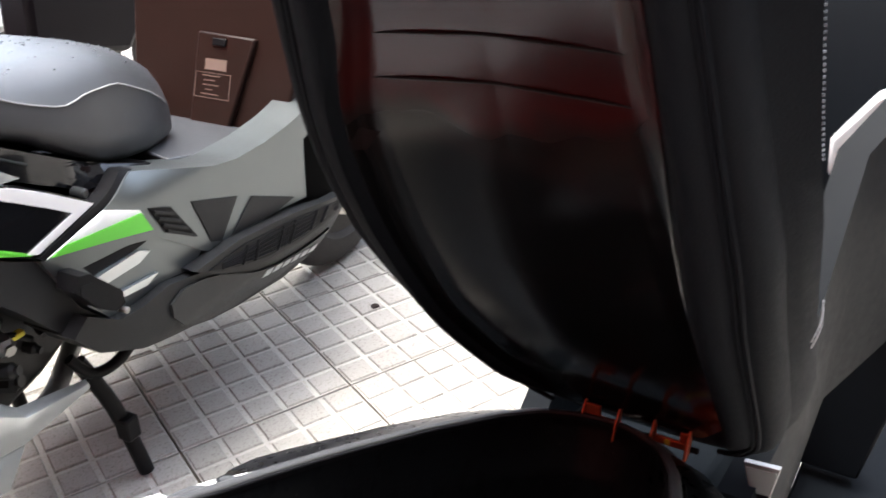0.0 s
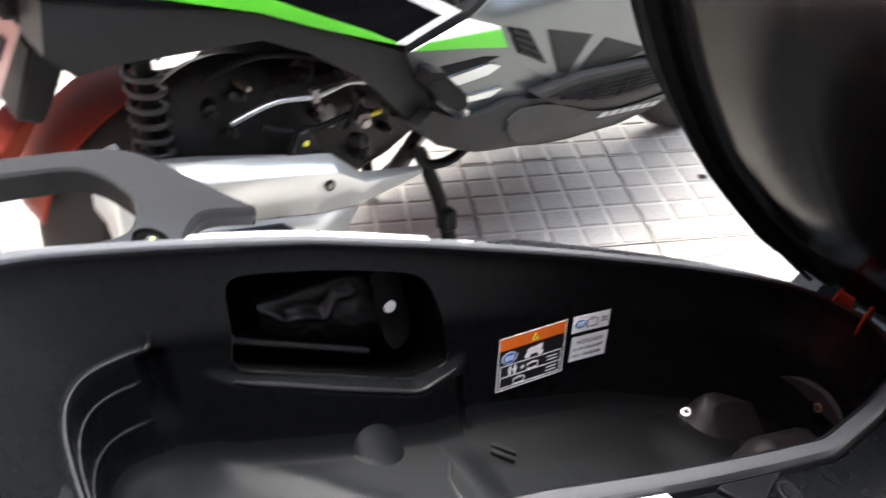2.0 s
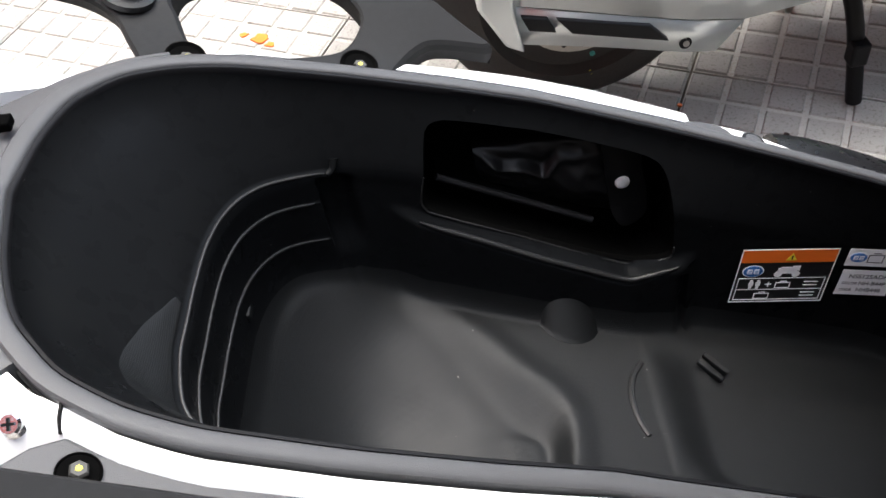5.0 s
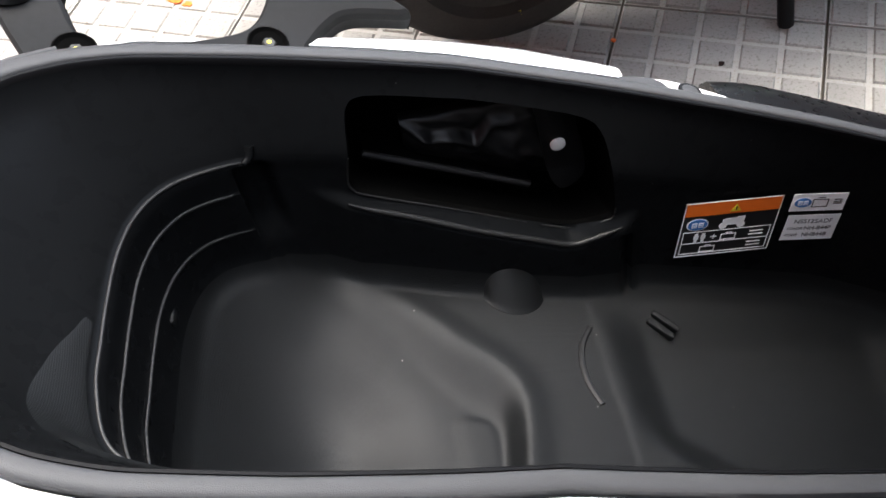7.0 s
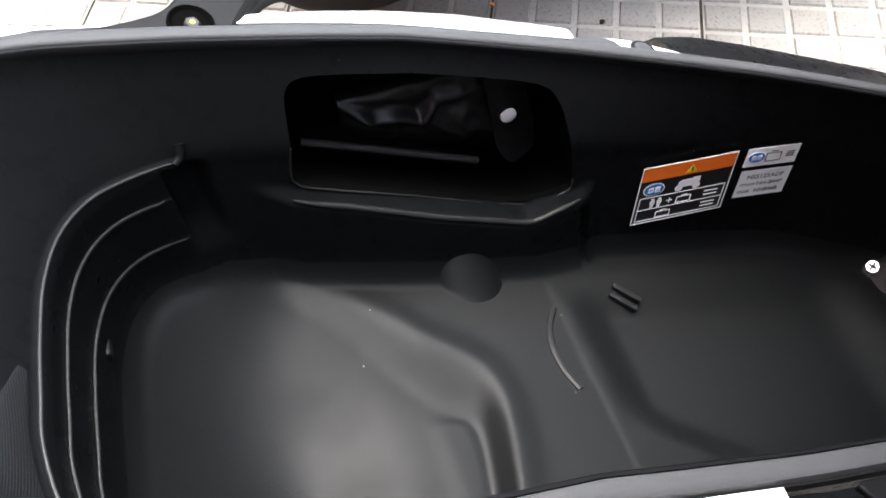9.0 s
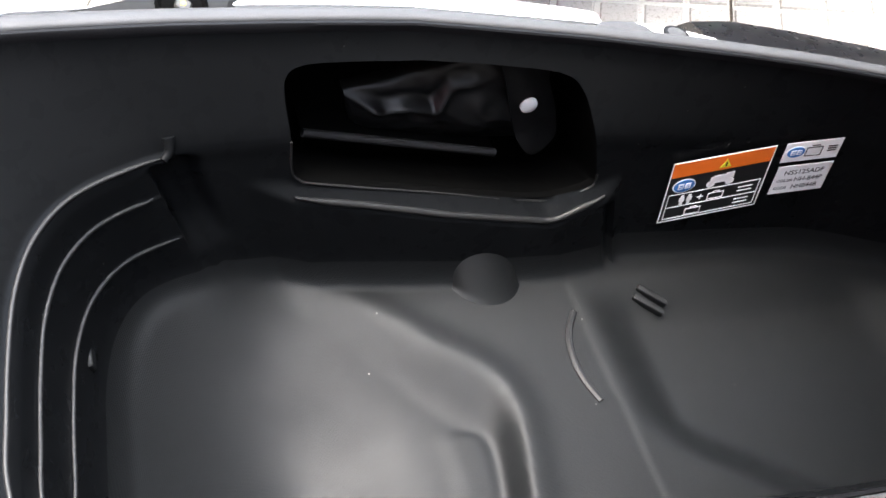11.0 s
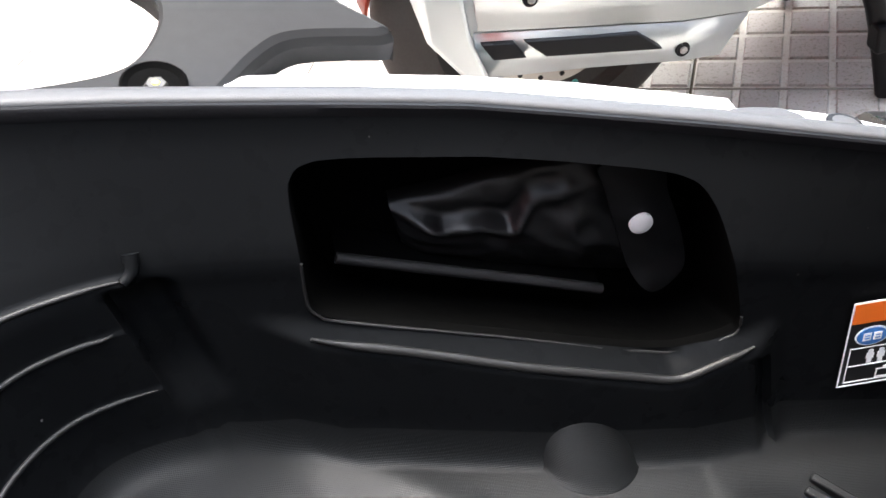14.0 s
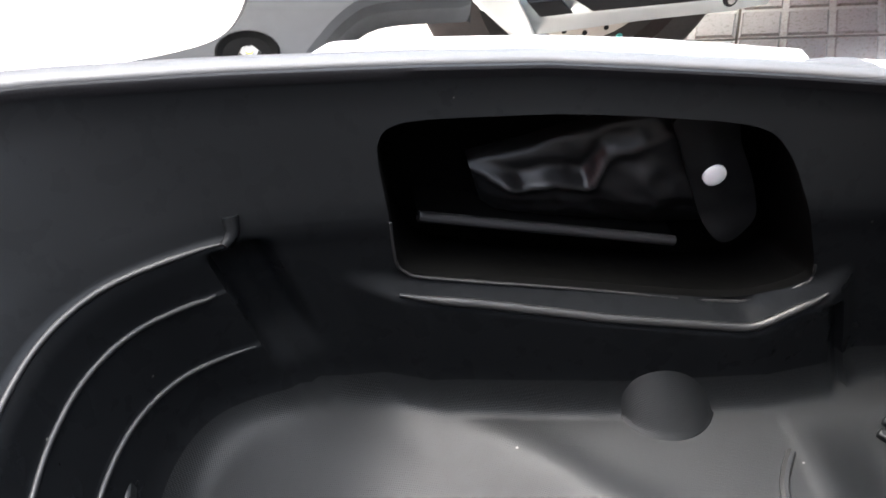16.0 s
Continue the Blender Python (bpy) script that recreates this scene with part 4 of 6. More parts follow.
for x, y, w, h in ((0, -LH, LW, 0.0008), (0, -0.001, LW, 0.001), (0, -LH, 0.0008, LH), (LW - 0.0008, -LH, 0.0008, LH), (0.003, -0.0305, LW - 0.006, 0.0006), (0.003, -0.0425, LW - 0.006, 0.0006), (0.003, -0.0535, LW - 0.006, 0.0006), (0.003, -0.0535, 0.0006, 0.0235), (LW - 0.0036, -0.0535, 0.0006, 0.0235)):
    part("white_line", rect(LM, x, y, w, h, 0.0003, None, 0.0004), M_LABELWHITE, lab, smooth=0)
part("warning_triangle", prism([(0.0352, -0.0112), (0.0395, -0.0040), (0.0438, -0.0112)], 0.0008, 0.0011, "z"), M_YELLOW, lab, smooth=0).data.transform(LM)
part("triangle_stroke", rect(LM, 0.0391, -0.0098, 0.0008, 0.0036, z=0.0012), M_LABELBLACK, lab, smooth=0)


def disc(m, cx, cy, rx, ry, z, bm=None, n=20):
    bm = bm or bmesh.new()
    lo = [bm.verts.new(m @ Vector((cx + rx * math.cos(2 * math.pi * k / n), cy + ry * math.sin(2 * math.pi * k / n), z))) for k in range(n)]
    hi = [bm.verts.new(m @ Vector((cx + rx * math.cos(2 * math.pi * k / n), cy + ry * math.sin(2 * math.pi * k / n), z + 0.0003))) for k in range(n)]
    bm.faces.new(lo[::-1])
    bm.faces.new(hi)
    for k in range(n):
        bm.faces.new((lo[k], lo[(k + 1) % n], hi[(k + 1) % n], hi[k]))
    return bm


def book(parent, m, cx, cy, s):
    part("white_oval", disc(m, cx, cy, 0.0085 * s, 0.0062 * s, 0.0004), M_LABELWHITE, parent, smooth=0)
    part("blue_oval", disc(m, cx, cy, 0.0076 * s, 0.0054 * s, 0.0007), M_BLUE, parent, smooth=0)
    b = bmesh.new()
    for q in (-1, 1):
        rect(m, cx + (q * 0.0026 - 0.0020) * s, cy - 0.0024 * s, 0.0040 * s, 0.0048 * s, 0.0003, b, 0.0010)
    part("book_sign", b, M_LABELWHITE, parent, smooth=0)
    b = bmesh.new()
    for q in (-1, 1):
        for k in range(2):
            rect(m, cx + (q * 0.0026 - 0.0012) * s, cy + (k * 0.0018 - 0.0012) * s, 0.0024 * s, 0.0006 * s, 0.0002, b, 0.0013)
    part("book_lines", b, M_BLUE, parent, smooth=0)


book(lab, LM, 0.0125, -0.0225, 1.0)
bm = disc(LM, 0.033, -0.026, 0.0032, 0.0032, 0.0004, None, 14)
disc(LM, 0.047, -0.026, 0.0032, 0.0032, 0.0004, bm, 14)
for x, y, w, h in ((0.032, -0.0235, 0.015, 0.004), (0.034, -0.0205, 0.010, 0.002), (0.043, -0.0225, 0.006, 0.005), (0.033, -0.0255, 0.012, 0.002)):
    rect(LM, x, y, w, h, 0.0003, bm, 0.0004)
part("vehicle_sign", bm, M_LABELWHITE, lab, smooth=0)
bm = bmesh.new()
for cx in (0.014, 0.0195):
    disc(LM, cx, -0.0332, 0.0014, 0.0014, 0.0004, bm, 10)
    rect(LM, cx - 0.0019, -0.0380, 0.0038, 0.0036, 0.0003, bm, 0.0004)
    rect(LM, cx - 0.0012, -0.0412, 0.0024, 0.0034, 0.0003, bm, 0.0004)
rect(LM, 0.0255, -0.0370, 0.0048, 0.0008, 0.0003, bm, 0.0004)
rect(LM, 0.0275, -0.0390, 0.0008, 0.0048, 0.0003, bm, 0.0004)
for cx, cy in ((0.0395, -0.0375), (0.0250, -0.0490)):
    for x, y, w, h in ((-0.006, -0.0035, 0.012, 0.0007), (-0.006, 0.0020, 0.012, 0.0007), (-0.006, -0.0035, 0.0007, 0.006), (0.0053, -0.0035, 0.0007, 0.006), (-0.0025, 0.0035, 0.005, 0.0006), (-0.0025, 0.0022, 0.0006, 0.0018), (0.0019, 0.0022, 0.0006, 0.0018)):
        rect(LM, cx + x, cy + y, w, h, 0.0003, bm, 0.0004)
for y in (-0.0350, -0.0385, -0.0465, -0.0500):
    rect(LM, 0.0560, y, 0.011, 0.0009, 0.0003, bm, 0.0004)
part("load_signs", bm, M_LABELWHITE, lab, smooth=0)

WM, WW = label_frame(0.1845, 0.0605, 0.2255, 0.0500, 0.1235, 0.1190)
WM = WM @ Matrix.Translation((0, 0, 0.0012))
top = part("manual_label", rect(WM, 0, -0.0175, WW, 0.0175), M_LABELWHITE, honda, "small white label with a blue book sign", smooth=0, bevel=0.0)
book(top, WM, 0.0085, -0.0085, 0.85)
bm = bmesh.new()
for x, y, w, h in ((0.016, -0.0135, 0.012, 0.0006), (0.016, -0.0060, 0.012, 0.0006), (0.016, -0.0135, 0.0006, 0.008), (0.0275, -0.0135, 0.0006, 0.008), (0.019, -0.0042, 0.006, 0.0006), (0.032, -0.0065, 0.0065, 0.0007), (0.032, -0.0085, 0.0065, 0.0007), (0.032, -0.0105, 0.0065, 0.0007)):
    rect(WM, x, y, w, h, 0.0003, bm, 0.0004)
part("case_sign", bm, M_KDARK, top, smooth=0)
CM, CW = label_frame(0.1838, 0.0845, 0.2248, 0.0745, 0.1225, 0.1185)
CM = CM @ Matrix.Translation((0, 0, 0.0012))
col = part("code_label", rect(CM, 0, -0.0265, CW, 0.0265), M_LABELWHITE, honda, "white paint-code label with black letters", smooth=0)
for txt, s, x, y in (("NSS125ADF", 0.0060, 0.0060, -0.0085), ("COLOR", 0.0036, 0.0025, -0.0152), ("NH-B44P", 0.0055, 0.0158, -0.0156), ("CODE", 0.0036, 0.0025, -0.0222), ("NHB44B", 0.0055, 0.0158, -0.0226)):
    lettering("lettering", txt, s, CM, x, y, 0.0006, M_BLACK, col)

# ---- the pouch in the side pocket ----
CREASE = ((-0.093, 0.068), (-0.073, 0.0763), (-0.058, 0.0724), (-0.043, 0.0756), (-0.031, 0.059), (-0.015, 0.0518), (0.006, 0.046))


def pouch():
    """A crumpled bag: a pillow with one long crooked crease, a bulge below it and small folds."""
    NX, ND = 64, 34
    rows = []
    for i in range(NX + 1):
        u = i / NX
        x = -0.0925 + 0.1045 * u
        top = lerp(x, (-0.093, -0.065, -0.039, -0.014, 0.004, 0.012), (0.067, 0.058, 0.048, 0.0404, 0.0375, 0.037))
        low = lerp(x, (-0.093, -0.088, -0.048, -0.022, 0.0, 0.012), (0.092, 0.099, 0.1066, 0.1105, 0.1115, 0.111))
        fold = lerp(x, [p[0] for p in CREASE], [p[1] for p in CREASE])
        row = []
        for j in range(ND + 1):
            v = j / ND
            d = top + (low - top) * v
            pillow = (math.sin(math.pi * min(1, max(0, v))) ** 0.6) * min(1.0, 0.35 + 5 * u)
            off = d - fold
            crease = 0.0050 * math.exp(-(off / 0.0035) ** 2) - 0.0045 * math.exp(-((off + 0.0075) / 0.0045) ** 2)
            ball = 0.0070 * math.exp(-((x + 0.016) / 0.019) ** 2 - ((d - 0.078) / 0.019) ** 2)
            n1 = noise.noise(Vector((x * 48 + d * 20, d * 70 - x * 25, 1.5)))
            n2 = noise.noise(Vector((x * 110 - d * 60, d * 130 + x * 70, 8.0)))
            y = 0.1790 - 0.0085 * pillow - (crease + ball) * min(1.0, 3 * v, 3 * (1 - v)) - 0.0042 * (0.5 - abs(n1)) * pillow - 0.0012 * n2 * pillow
            row.append((x, y, rim_z(x) - d))
        rows.append(row)
    bm = loft(rows, close=False)
    rim = [e for e in bm.edges if len(e.link_faces) == 1]
    out = bmesh.ops.extrude_edge_only(bm, edges=rim)
    for v in out["geom"]:
        if isinstance(v, bmesh.types.BMVert):
            v.co.y = 0.1862
    return bm


bag = thing("tool_pouch", "black coated tool pouch with white snap button in the pocket", "pouch")
part("pouch_body", pouch(), M_POUCH, bag, smooth=75)


def flap():
    """The pouch's tongue, hanging over its end, with the free tip curling out."""
    bm = bmesh.new()
    line = closed_line([(a, b, 0) for a, b in ((0.001, 0.031), (0.0015, 0.048), (0.004, 0.0695), (0.0085, 0.0985), (0.018, 0.1095), (0.030, 0.1040), (0.0365, 0.0927), (0.0345, 0.0688), (0.030, 0.048), (0.027, 0.031))], 5)
    f = bm.faces.new([bm.verts.new((p.x, p.y, 0)) for p in line])
    bmesh.ops.triangulate(bm, faces=[f])
    for _ in range(3):
        bmesh.ops.subdivide_edges(bm, edges=[e for e in bm.edges if e.calc_length() > 0.004], cuts=1)
        bmesh.ops.triangulate(bm, faces=[f for f in bm.faces if len(f.verts) > 3])
    rim = [e for e in bm.edges if len(e.link_faces) == 1]
    out = bmesh.ops.extrude_edge_only(bm, edges=rim)
    back = {v for v in out["geom"] if isinstance(v, bmesh.types.BMVert)}
    for v in bm.verts:
        x, d = v.co.x, v.co.y
        y = 0.1665 - 0.0035 * math.exp(-((x - 0.012) / 0.012) ** 2) + 0.10 * max(0.0, x - 0.024) - 0.0035 * step(d, 0.088, 0.108) + 0.002 * noise.noise(Vector((x * 60, d * 50, 4.0)))
        v.co = (x, y + (0.003 if v in back else 0.0), rim_z(x) - d)
    return bm


part("flap", flap(), M_POUCH, bag, smooth=60)
part("snap_button", lathe([(0.0056, -0.002), (0.0056, 0.0012), (0.0046, 0.0020), (0.002, 0.0024)], Matrix.Translation((0.0152, 0.1632, 0.7957)) @ Vector((0, -1, 0.1)).to_track_quat("Z", "Y").to_matrix().to_4x4(), 24), M_BUTTON, bag, "round white snap button")


# ---- the lifted seat ----
SEAT = Matrix(((math.cos(radians(119)), 0, math.sin(radians(119)), 0.478), (0, 1, 0, 0.008), (math.sin(radians(119)), 0, -math.cos(radians(119)), 0.682), (0, 0, 0, 1)))
NEAR_U = (0.0, 0.012, 0.035, 0.08, 0.15, 0.25, 0.40, 0.58, 0.70, 0.78, 0.825, 0.84)
NEAR_H = (0.070, 0.118, 0.143, 0.160, 0.168, 0.170, 0.168, 0.146, 0.130, 0.105, 0.07, 0.03)
FAR_U = (0.0, 0.012, 0.05, 0.10, 0.20, 0.286, 0.35, 0.43, 0.487, 0.553, 0.65, 0.75, 0.825, 0.84)
FAR_H = (0.040, 0.066, 0.087, 0.102, 0.121, 0.140, 0.153, 0.152, 0.146, 0.136, 0.115, 0.085, 0.05, 0.03)
PAN_U = (0.0, 0.03, 0.10, 0.20, 0.34, 0.43, 0.476, 0.52, 0.56, 0.70, 0.80, 0.84)
PAN_NEAR = (0.045, 0.090, 0.118, 0.121, 0.115, 0.113, 0.112, 0.109, 0.106, 0.090, 0.05, 0.015)
PAN_FAR = (0.030, 0.060, 0.092, 0.112, 0.116, 0.115, 0.108, 0.094, 0.088, 0.070, 0.04, 0.015)


def edge_of(u, s):
    return lerp(u, NEAR_U, NEAR_H) if s < 0 else lerp(u, FAR_U, FAR_H)


def pan_of(u, s):
    return lerp(u, PAN_U, PAN_NEAR) if s < 0 else lerp(u, PAN_U, PAN_FAR)


def seat_curve(u):
    """The pan's bend: its edge rises from the plane of the hinge towards the tail."""
    return -0.047 * math.sin(min(1, u / 0.66) * math.pi)


def on_seat(u, v, w):
    return SEAT @ Vector((u, v, seat_curve(u) + w))


def both_sides(u, half):
    """A cross line from the far to the near side out of one half's function of (u, side)."""
    a, b = half(u, 1), half(u, -1)
    return [on_seat(u, v, w) for v, w in a] + [on_seat(u, -v, w) for v, w in b[::-1]]


def pan_half(u, s):
    p = pan_of(u, s)
    k = step(u, 0.0, 0.07) * (1 - step(u, 0.78, 0.84))
    return [(p + 0.001, -0.001 * k), (p - 0.003, 0.006 * k), (p - 0.008, 0.010 * k), (0.82 * p - 0.006, 0.013 * k), (0.72 * p - 0.006, 0.0145 * k), (0.55 * p, 0.016 * k), (0.3 * p, 0.018 * k), (0.02 * p, 0.019 * k)]


def skirt_half(u, s):
    p, e = pan_of(u, s), edge_of(u, s)
    k = step(u, 0.0, 0.10) * (1 - step(u, 0.70, 0.84))
    g = e - p
    return [(e + 0.004, 0.020), (e + 0.003, 0.010), (e, 0.002), (e - 0.10 * g, -0.003 * k), (e - 0.25 * g, -0.0055 * k), (e - 0.34 * g, -0.0035 * k), (e - 0.50 * g, -0.0085 * k), (e - 0.68 * g, -0.0120 * k), (e - 0.85 * g, -0.0105 * k), (p + 0.004, -0.0045 * k), (p, -0.001 * k)]


def bulge(u, s):
    return lerp(u, (0.2, 0.4, 0.6), (0.0, 0.006, 0.018)) if s < 0 else 0.0


def seat_thick(u):
    return lerp(u, (0, 0.02, 0.06, 0.15, 0.25, 0.45, 0.6, 0.8, 0.84), (0.3, 0.6, 0.85, 0.85, 0.66, 0.46, 0.55, 0.6, 0.4))


def cover_half(u, s):
    e = edge_of(u, s)
    th = seat_thick(u)
    return [(v, 0.020 + (w - 0.020) * th) for v, w in ((e + 0.004, 0.020), (e + 0.010, 0.034), (e + 0.014 + bulge(u, s), 0.060), (e + 0.008 + bulge(u, s), 0.095), (0.9 * e, 0.120), (0.6 * e, 0.132), (0.02 * e, 0.136))]


us = [0.84 * (0.5 - 0.5 * math.cos(math.pi * k / 52)) for k in range(53)]
sp = part("seat_pan", loft([both_sides(u, pan_half) for u in us], close=False), M_PAN, honda, "glossy black moulded underside of the lifted seat, a maroon reflection in its colour", smooth=45)
cover = loft([both_sides(u, cover_half) for u in us], close=False)
cover.faces.new([cover.verts.new(p) for p in both_sides(0.0, cover_half)])
sc = part("seat_cover", cover, M_LEATHER, honda, "black vinyl seat cover with pale stitching", smooth=60)
for s in (1, -1):
    sk = part("seat_skirt", loft([[on_seat(u, s * v, w) for v, w in skirt_half(u, s)] for u in us], close=False), M_LEATHER, sc, "vinyl skirt wrapped under the seat edge", smooth=60)
    for q, r in ((0.29, 0.0023), (0.38, 0.0023)):
        part("piping", tube([on_seat(u, s * (edge_of(u, s) - q * (edge_of(u, s) - pan_of(u, s))), -0.0052) for u in us[5:46:2]], r, 6, n=2), M_LEATHER, sc, "raised seam")
    for off in (0.052, 0.062):
        bm = bmesh.new()
        line = [on_seat(u, s * (edge_of(u, s) + 0.0118 + bulge(u, s)), 0.020 + off * seat_thick(u)) for u in np.linspace(0.44, 0.66, 120)]
        for a, b in zip(line[::2], line[1::2]):
            tube([a, a.lerp(b, 0.9)], 0.0004, 5, bm, straight=True)
        part("stitching", bm, M_STITCH, sc, "pale stitched thread")
    for off in (0.0, 0.010):
        part("seam", tube([on_seat(0.25 + off, s * (edge_of(0.25, s) + 0.0135), 0.038), on_seat(0.26 + off, s * (edge_of(0.26, s) + 0.017), 0.050), on_seat(0.272 + off, s * (edge_of(0.27, s) + 0.016), 0.062)], 0.0005, 6), M_STITCH, sc, "short stitched seam")
for q in (0.490, 0.524, 0.60):
    part("pan_seam", tube([on_seat(q - 0.004 * o, (pan_of(q, 1) if o > 0 else pan_of(q, -1)) * 0.9 * o, 0.0185 - 0.006 * abs(o)) for o in (-1.0, -0.6, -0.25, 0.0, 0.25, 0.6, 1.0)], 0.0010, 6), M_RUBBER, sp, "moulded seam")
for y, w in ((0.0365, 0.0178), (-0.0340, 0.004)):
    hb = part("seat_hinge", box((0.461, y - w / 2, 0.6925), (0.003, w, 0.021)), M_HINGE, honda, "copper-coloured steel seat hinge", bevel=0.001)
    arm = [(0.446, 0.676), (0.463, 0.680), (0.467, 0.702), (0.462, 0.706), (0.452, 0.696)]
    part("hinge_arm", prism(arm, y - 0.002, y), M_HINGE, hb, bevel=0.0006)
    part("hinge_arm", prism(arm, y - 0.0375, y - 0.0350), M_HINGE, hb, bevel=0.0006)
    part("hinge_plate", box((0.461, y - 0.018, 0.6865), (0.004, 0.036, 0.008)), M_HINGE, hb, bevel=0.001)
    if w < 0.01:
        part("hinge_lug", box((0.461, y - 0.032, 0.693), (0.003, 0.010, 0.018)), M_HINGE, hb, bevel=0.001)
    part("paint_mark", box((0.4582, y - 0.016, 0.6875), (0.0016, 0.005, 0.006)), M_YELLOW, hb, "yellow paint dab", bevel=0.0005)
    part("hinge_pin", tube([(0.464, y - 0.045, 0.683), (0.464, y + 0.008, 0.683)], 0.003, 8, straight=True), M_BLACK, hb)
part("return_spring", tube([(0.452, 0.049, 0.690), (0.453, 0.040, 0.6885), (0.454, 0.033, 0.684), (0.456, 0.030, 0.678)], 0.0013, 6), M_STEEL, honda, "bare steel return spring")
part("return_spring", tube([(0.452, -0.052, 0.674), (0.453, -0.060, 0.674), (0.454, -0.069, 0.672)], 0.0012, 6), M_HINGE, honda, "copper-coloured return spring")

# ---- the scooter's front end beyond the seat ----
part("centre_tunnel", loft([[(x, 0.008 + w * o, z + u * h) for o, u in ((-1, 0), (-1, 0.55), (-0.9, 0.85), (-0.6, 1.0), (0.6, 1.0), (0.9, 0.85), (1, 0.55), (1, 0))] for x, w, z, h in ((0.478, 0.13, 0.38, 0.235), (0.52, 0.14, 0.36, 0.250), (0.60, 0.135, 0.33, 0.25), (0.75, 0.12, 0.31, 0.23), (0.95, 0.12, 0.31, 0.22))]), M_KNEE, honda, "dark grey centre tunnel", bevel=0.004)
part("leg_shield", loft([[(x, 0.008 + w * o, z) for o in (-1, -0.8, -0.4, 0, 0.4, 0.8, 1)] + [(x + 0.06, 0.008 + w * o, z) for o in (1, 0.4, 0, -0.4, -1)] for x, w, z in ((0.92, 0.20, 0.34), (0.93, 0.24, 0.55), (0.96, 0.25, 0.78), (1.02, 0.23, 0.98), (1.10, 0.20, 1.08))]), M_KNEE, honda, "dark grey inner leg shield", bevel=0.004)
for s in (1, -1):
    part("front_cowl", prism([(0.008 + s * a, z) for a, z in ((0.093, 0.845), (0.135, 0.905), (0.20, 0.945), (0.27, 0.95), (0.27, 0.74), (0.160, 0.790), (0.096, 0.798))], 0.895, 0.925, "x"), M_WHITE, honda, "white cowl panel beside the leg shield", bevel=0.006)
    part("floor_board", prism([(0.46, 0.33), (1.16, 0.31), (1.16, 0.14), (0.46, 0.16)], 0.008 + s * 0.12, 0.008 + s * 0.27), M_KNEE, honda, "dark plastic foot board", bevel=0.005)
    part("knee_pad", loft([[(x, 0.008 + s * (w + o), z + u) for o, u in ((-0.02, -h), (0.012, -h), (0.02, 0), (0.012, h), (-0.02, h))] for x, w, z, h in ((0.475, 0.125, 0.575 - (0.05 if s > 0 else 0), 0.06), (0.54, 0.135, 0.58 - (0.06 if s > 0 else 0), 0.085 - (0.03 if s > 0 else 0)), (0.64, 0.135, 0.62 - (0.05 if s > 0 else 0), 0.12 - (0.04 if s > 0 else 0)), (0.78, 0.14, 0.72, 0.16), (0.92, 0.20, 0.78, 0.18))]), M_KNEE, honda, "dark grey knee panel", smooth=40)
out3 = [(-0.1158, 0.6666), (-0.1502, 0.6702), (-0.1375, 0.5870)]
c3 = (sum(p[0] for p in out3) / 3, sum(p[1] for p in out3) / 3)
bd = part("side_badge", prism(out3, 0.490, 0.497, "x"), M_STEEL, honda, "triangular metal-framed badge", bevel=0.001)
inner = [(c3[0] + 0.84 * (a - c3[0]), c3[1] + 0.84 * (b - c3[1])) for a, b in out3]
mid = [(inner[k][0] + 0.42 * (inner[2][0] - inner[k][0]), inner[k][1] + 0.42 * (inner[2][1] - inner[k][1])) for k in (0, 1)]
part("badge_field", prism([mid[0], mid[1], inner[2]], 0.4888, 0.4905, "x"), M_KGLOSS, bd, "glossy black field", smooth=0)
part("badge_field", prism([inner[0], inner[1], mid[1], mid[0]], 0.4888, 0.4905, "x"), M_SILVER, bd, "pale silver field", smooth=0)


# wheels and underside
def wheel(parent, x, z, r, w, rim_mat, ly=0.0):
    m = Matrix.Translation((x, ly, z)) @ pose(0, 0, 0, 90, 0, 0)
    prof = []
    for k in range(13):
        a = -1 + 2 * k / 12
        prof.append((r - 0.085 + 0.085 * math.sqrt(max(0.0, 1 - abs(a) ** 2.6)), a * w / 2))
    prof = [(r - 0.10, -w * 0.38)] + prof + [(r - 0.10, w * 0.38)]
    t = part("wheel", lathe([(r - 0.115, -w * 0.34), (r - 0.098, -w * 0.36), (r - 0.104, -w * 0.2), (r - 0.104, w * 0.2), (r - 0.098, w * 0.36), (r - 0.115, w * 0.34)], m, 40), rim_mat, parent, "black alloy wheel")
    part("tyre", lathe(prof, m, 56), M_TYRE, t, "black rubber tyre")
    for k in range(5):
        a = 2 * math.pi * k / 5
        part("spoke", tube([m @ Vector((0.03 * math.cos(a), 0.03 * math.sin(a), 0)), m @ Vector(((r - 0.105) * math.cos(a + 0.15), (r - 0.105) * math.sin(a + 0.15), 0))], lambda q: 0.018 - 0.004 * q, 8), rim_mat, t)
    part("hub", lathe([(0.035, -0.05), (0.04, -0.03), (0.04, 0.03), (0.035, 0.05)], m, 20), rim_mat, t)
    bm = lathe([(0.07, -0.002), (0.118, -0.002), (0.118, 0.002), (0.07, 0.002)], Matrix.Translation((x, ly - w / 2 - 0.008, z)) @ pose(0, 0, 0, 90, 0, 0), 40)
    dsk = part("brake_disc", bm, M_DISC, t, "drilled steel brake disc")
    bm = bmesh.new()
    for k in range(18):
        a = 2 * math.pi * k / 18
        for rr in (0.085, 0.104):
            lathe([(0.0045, -0.0035), (0.0045, 0.0035)], Matrix.Translation((x + rr * math.cos(a + rr * 9), ly - w / 2 - 0.008, z + rr * math.sin(a + rr * 9))) @ pose(0, 0, 0, 90, 0, 0), 8, bm)
    part("disc_holes", bm, M_BLACK, dsk)
    return t


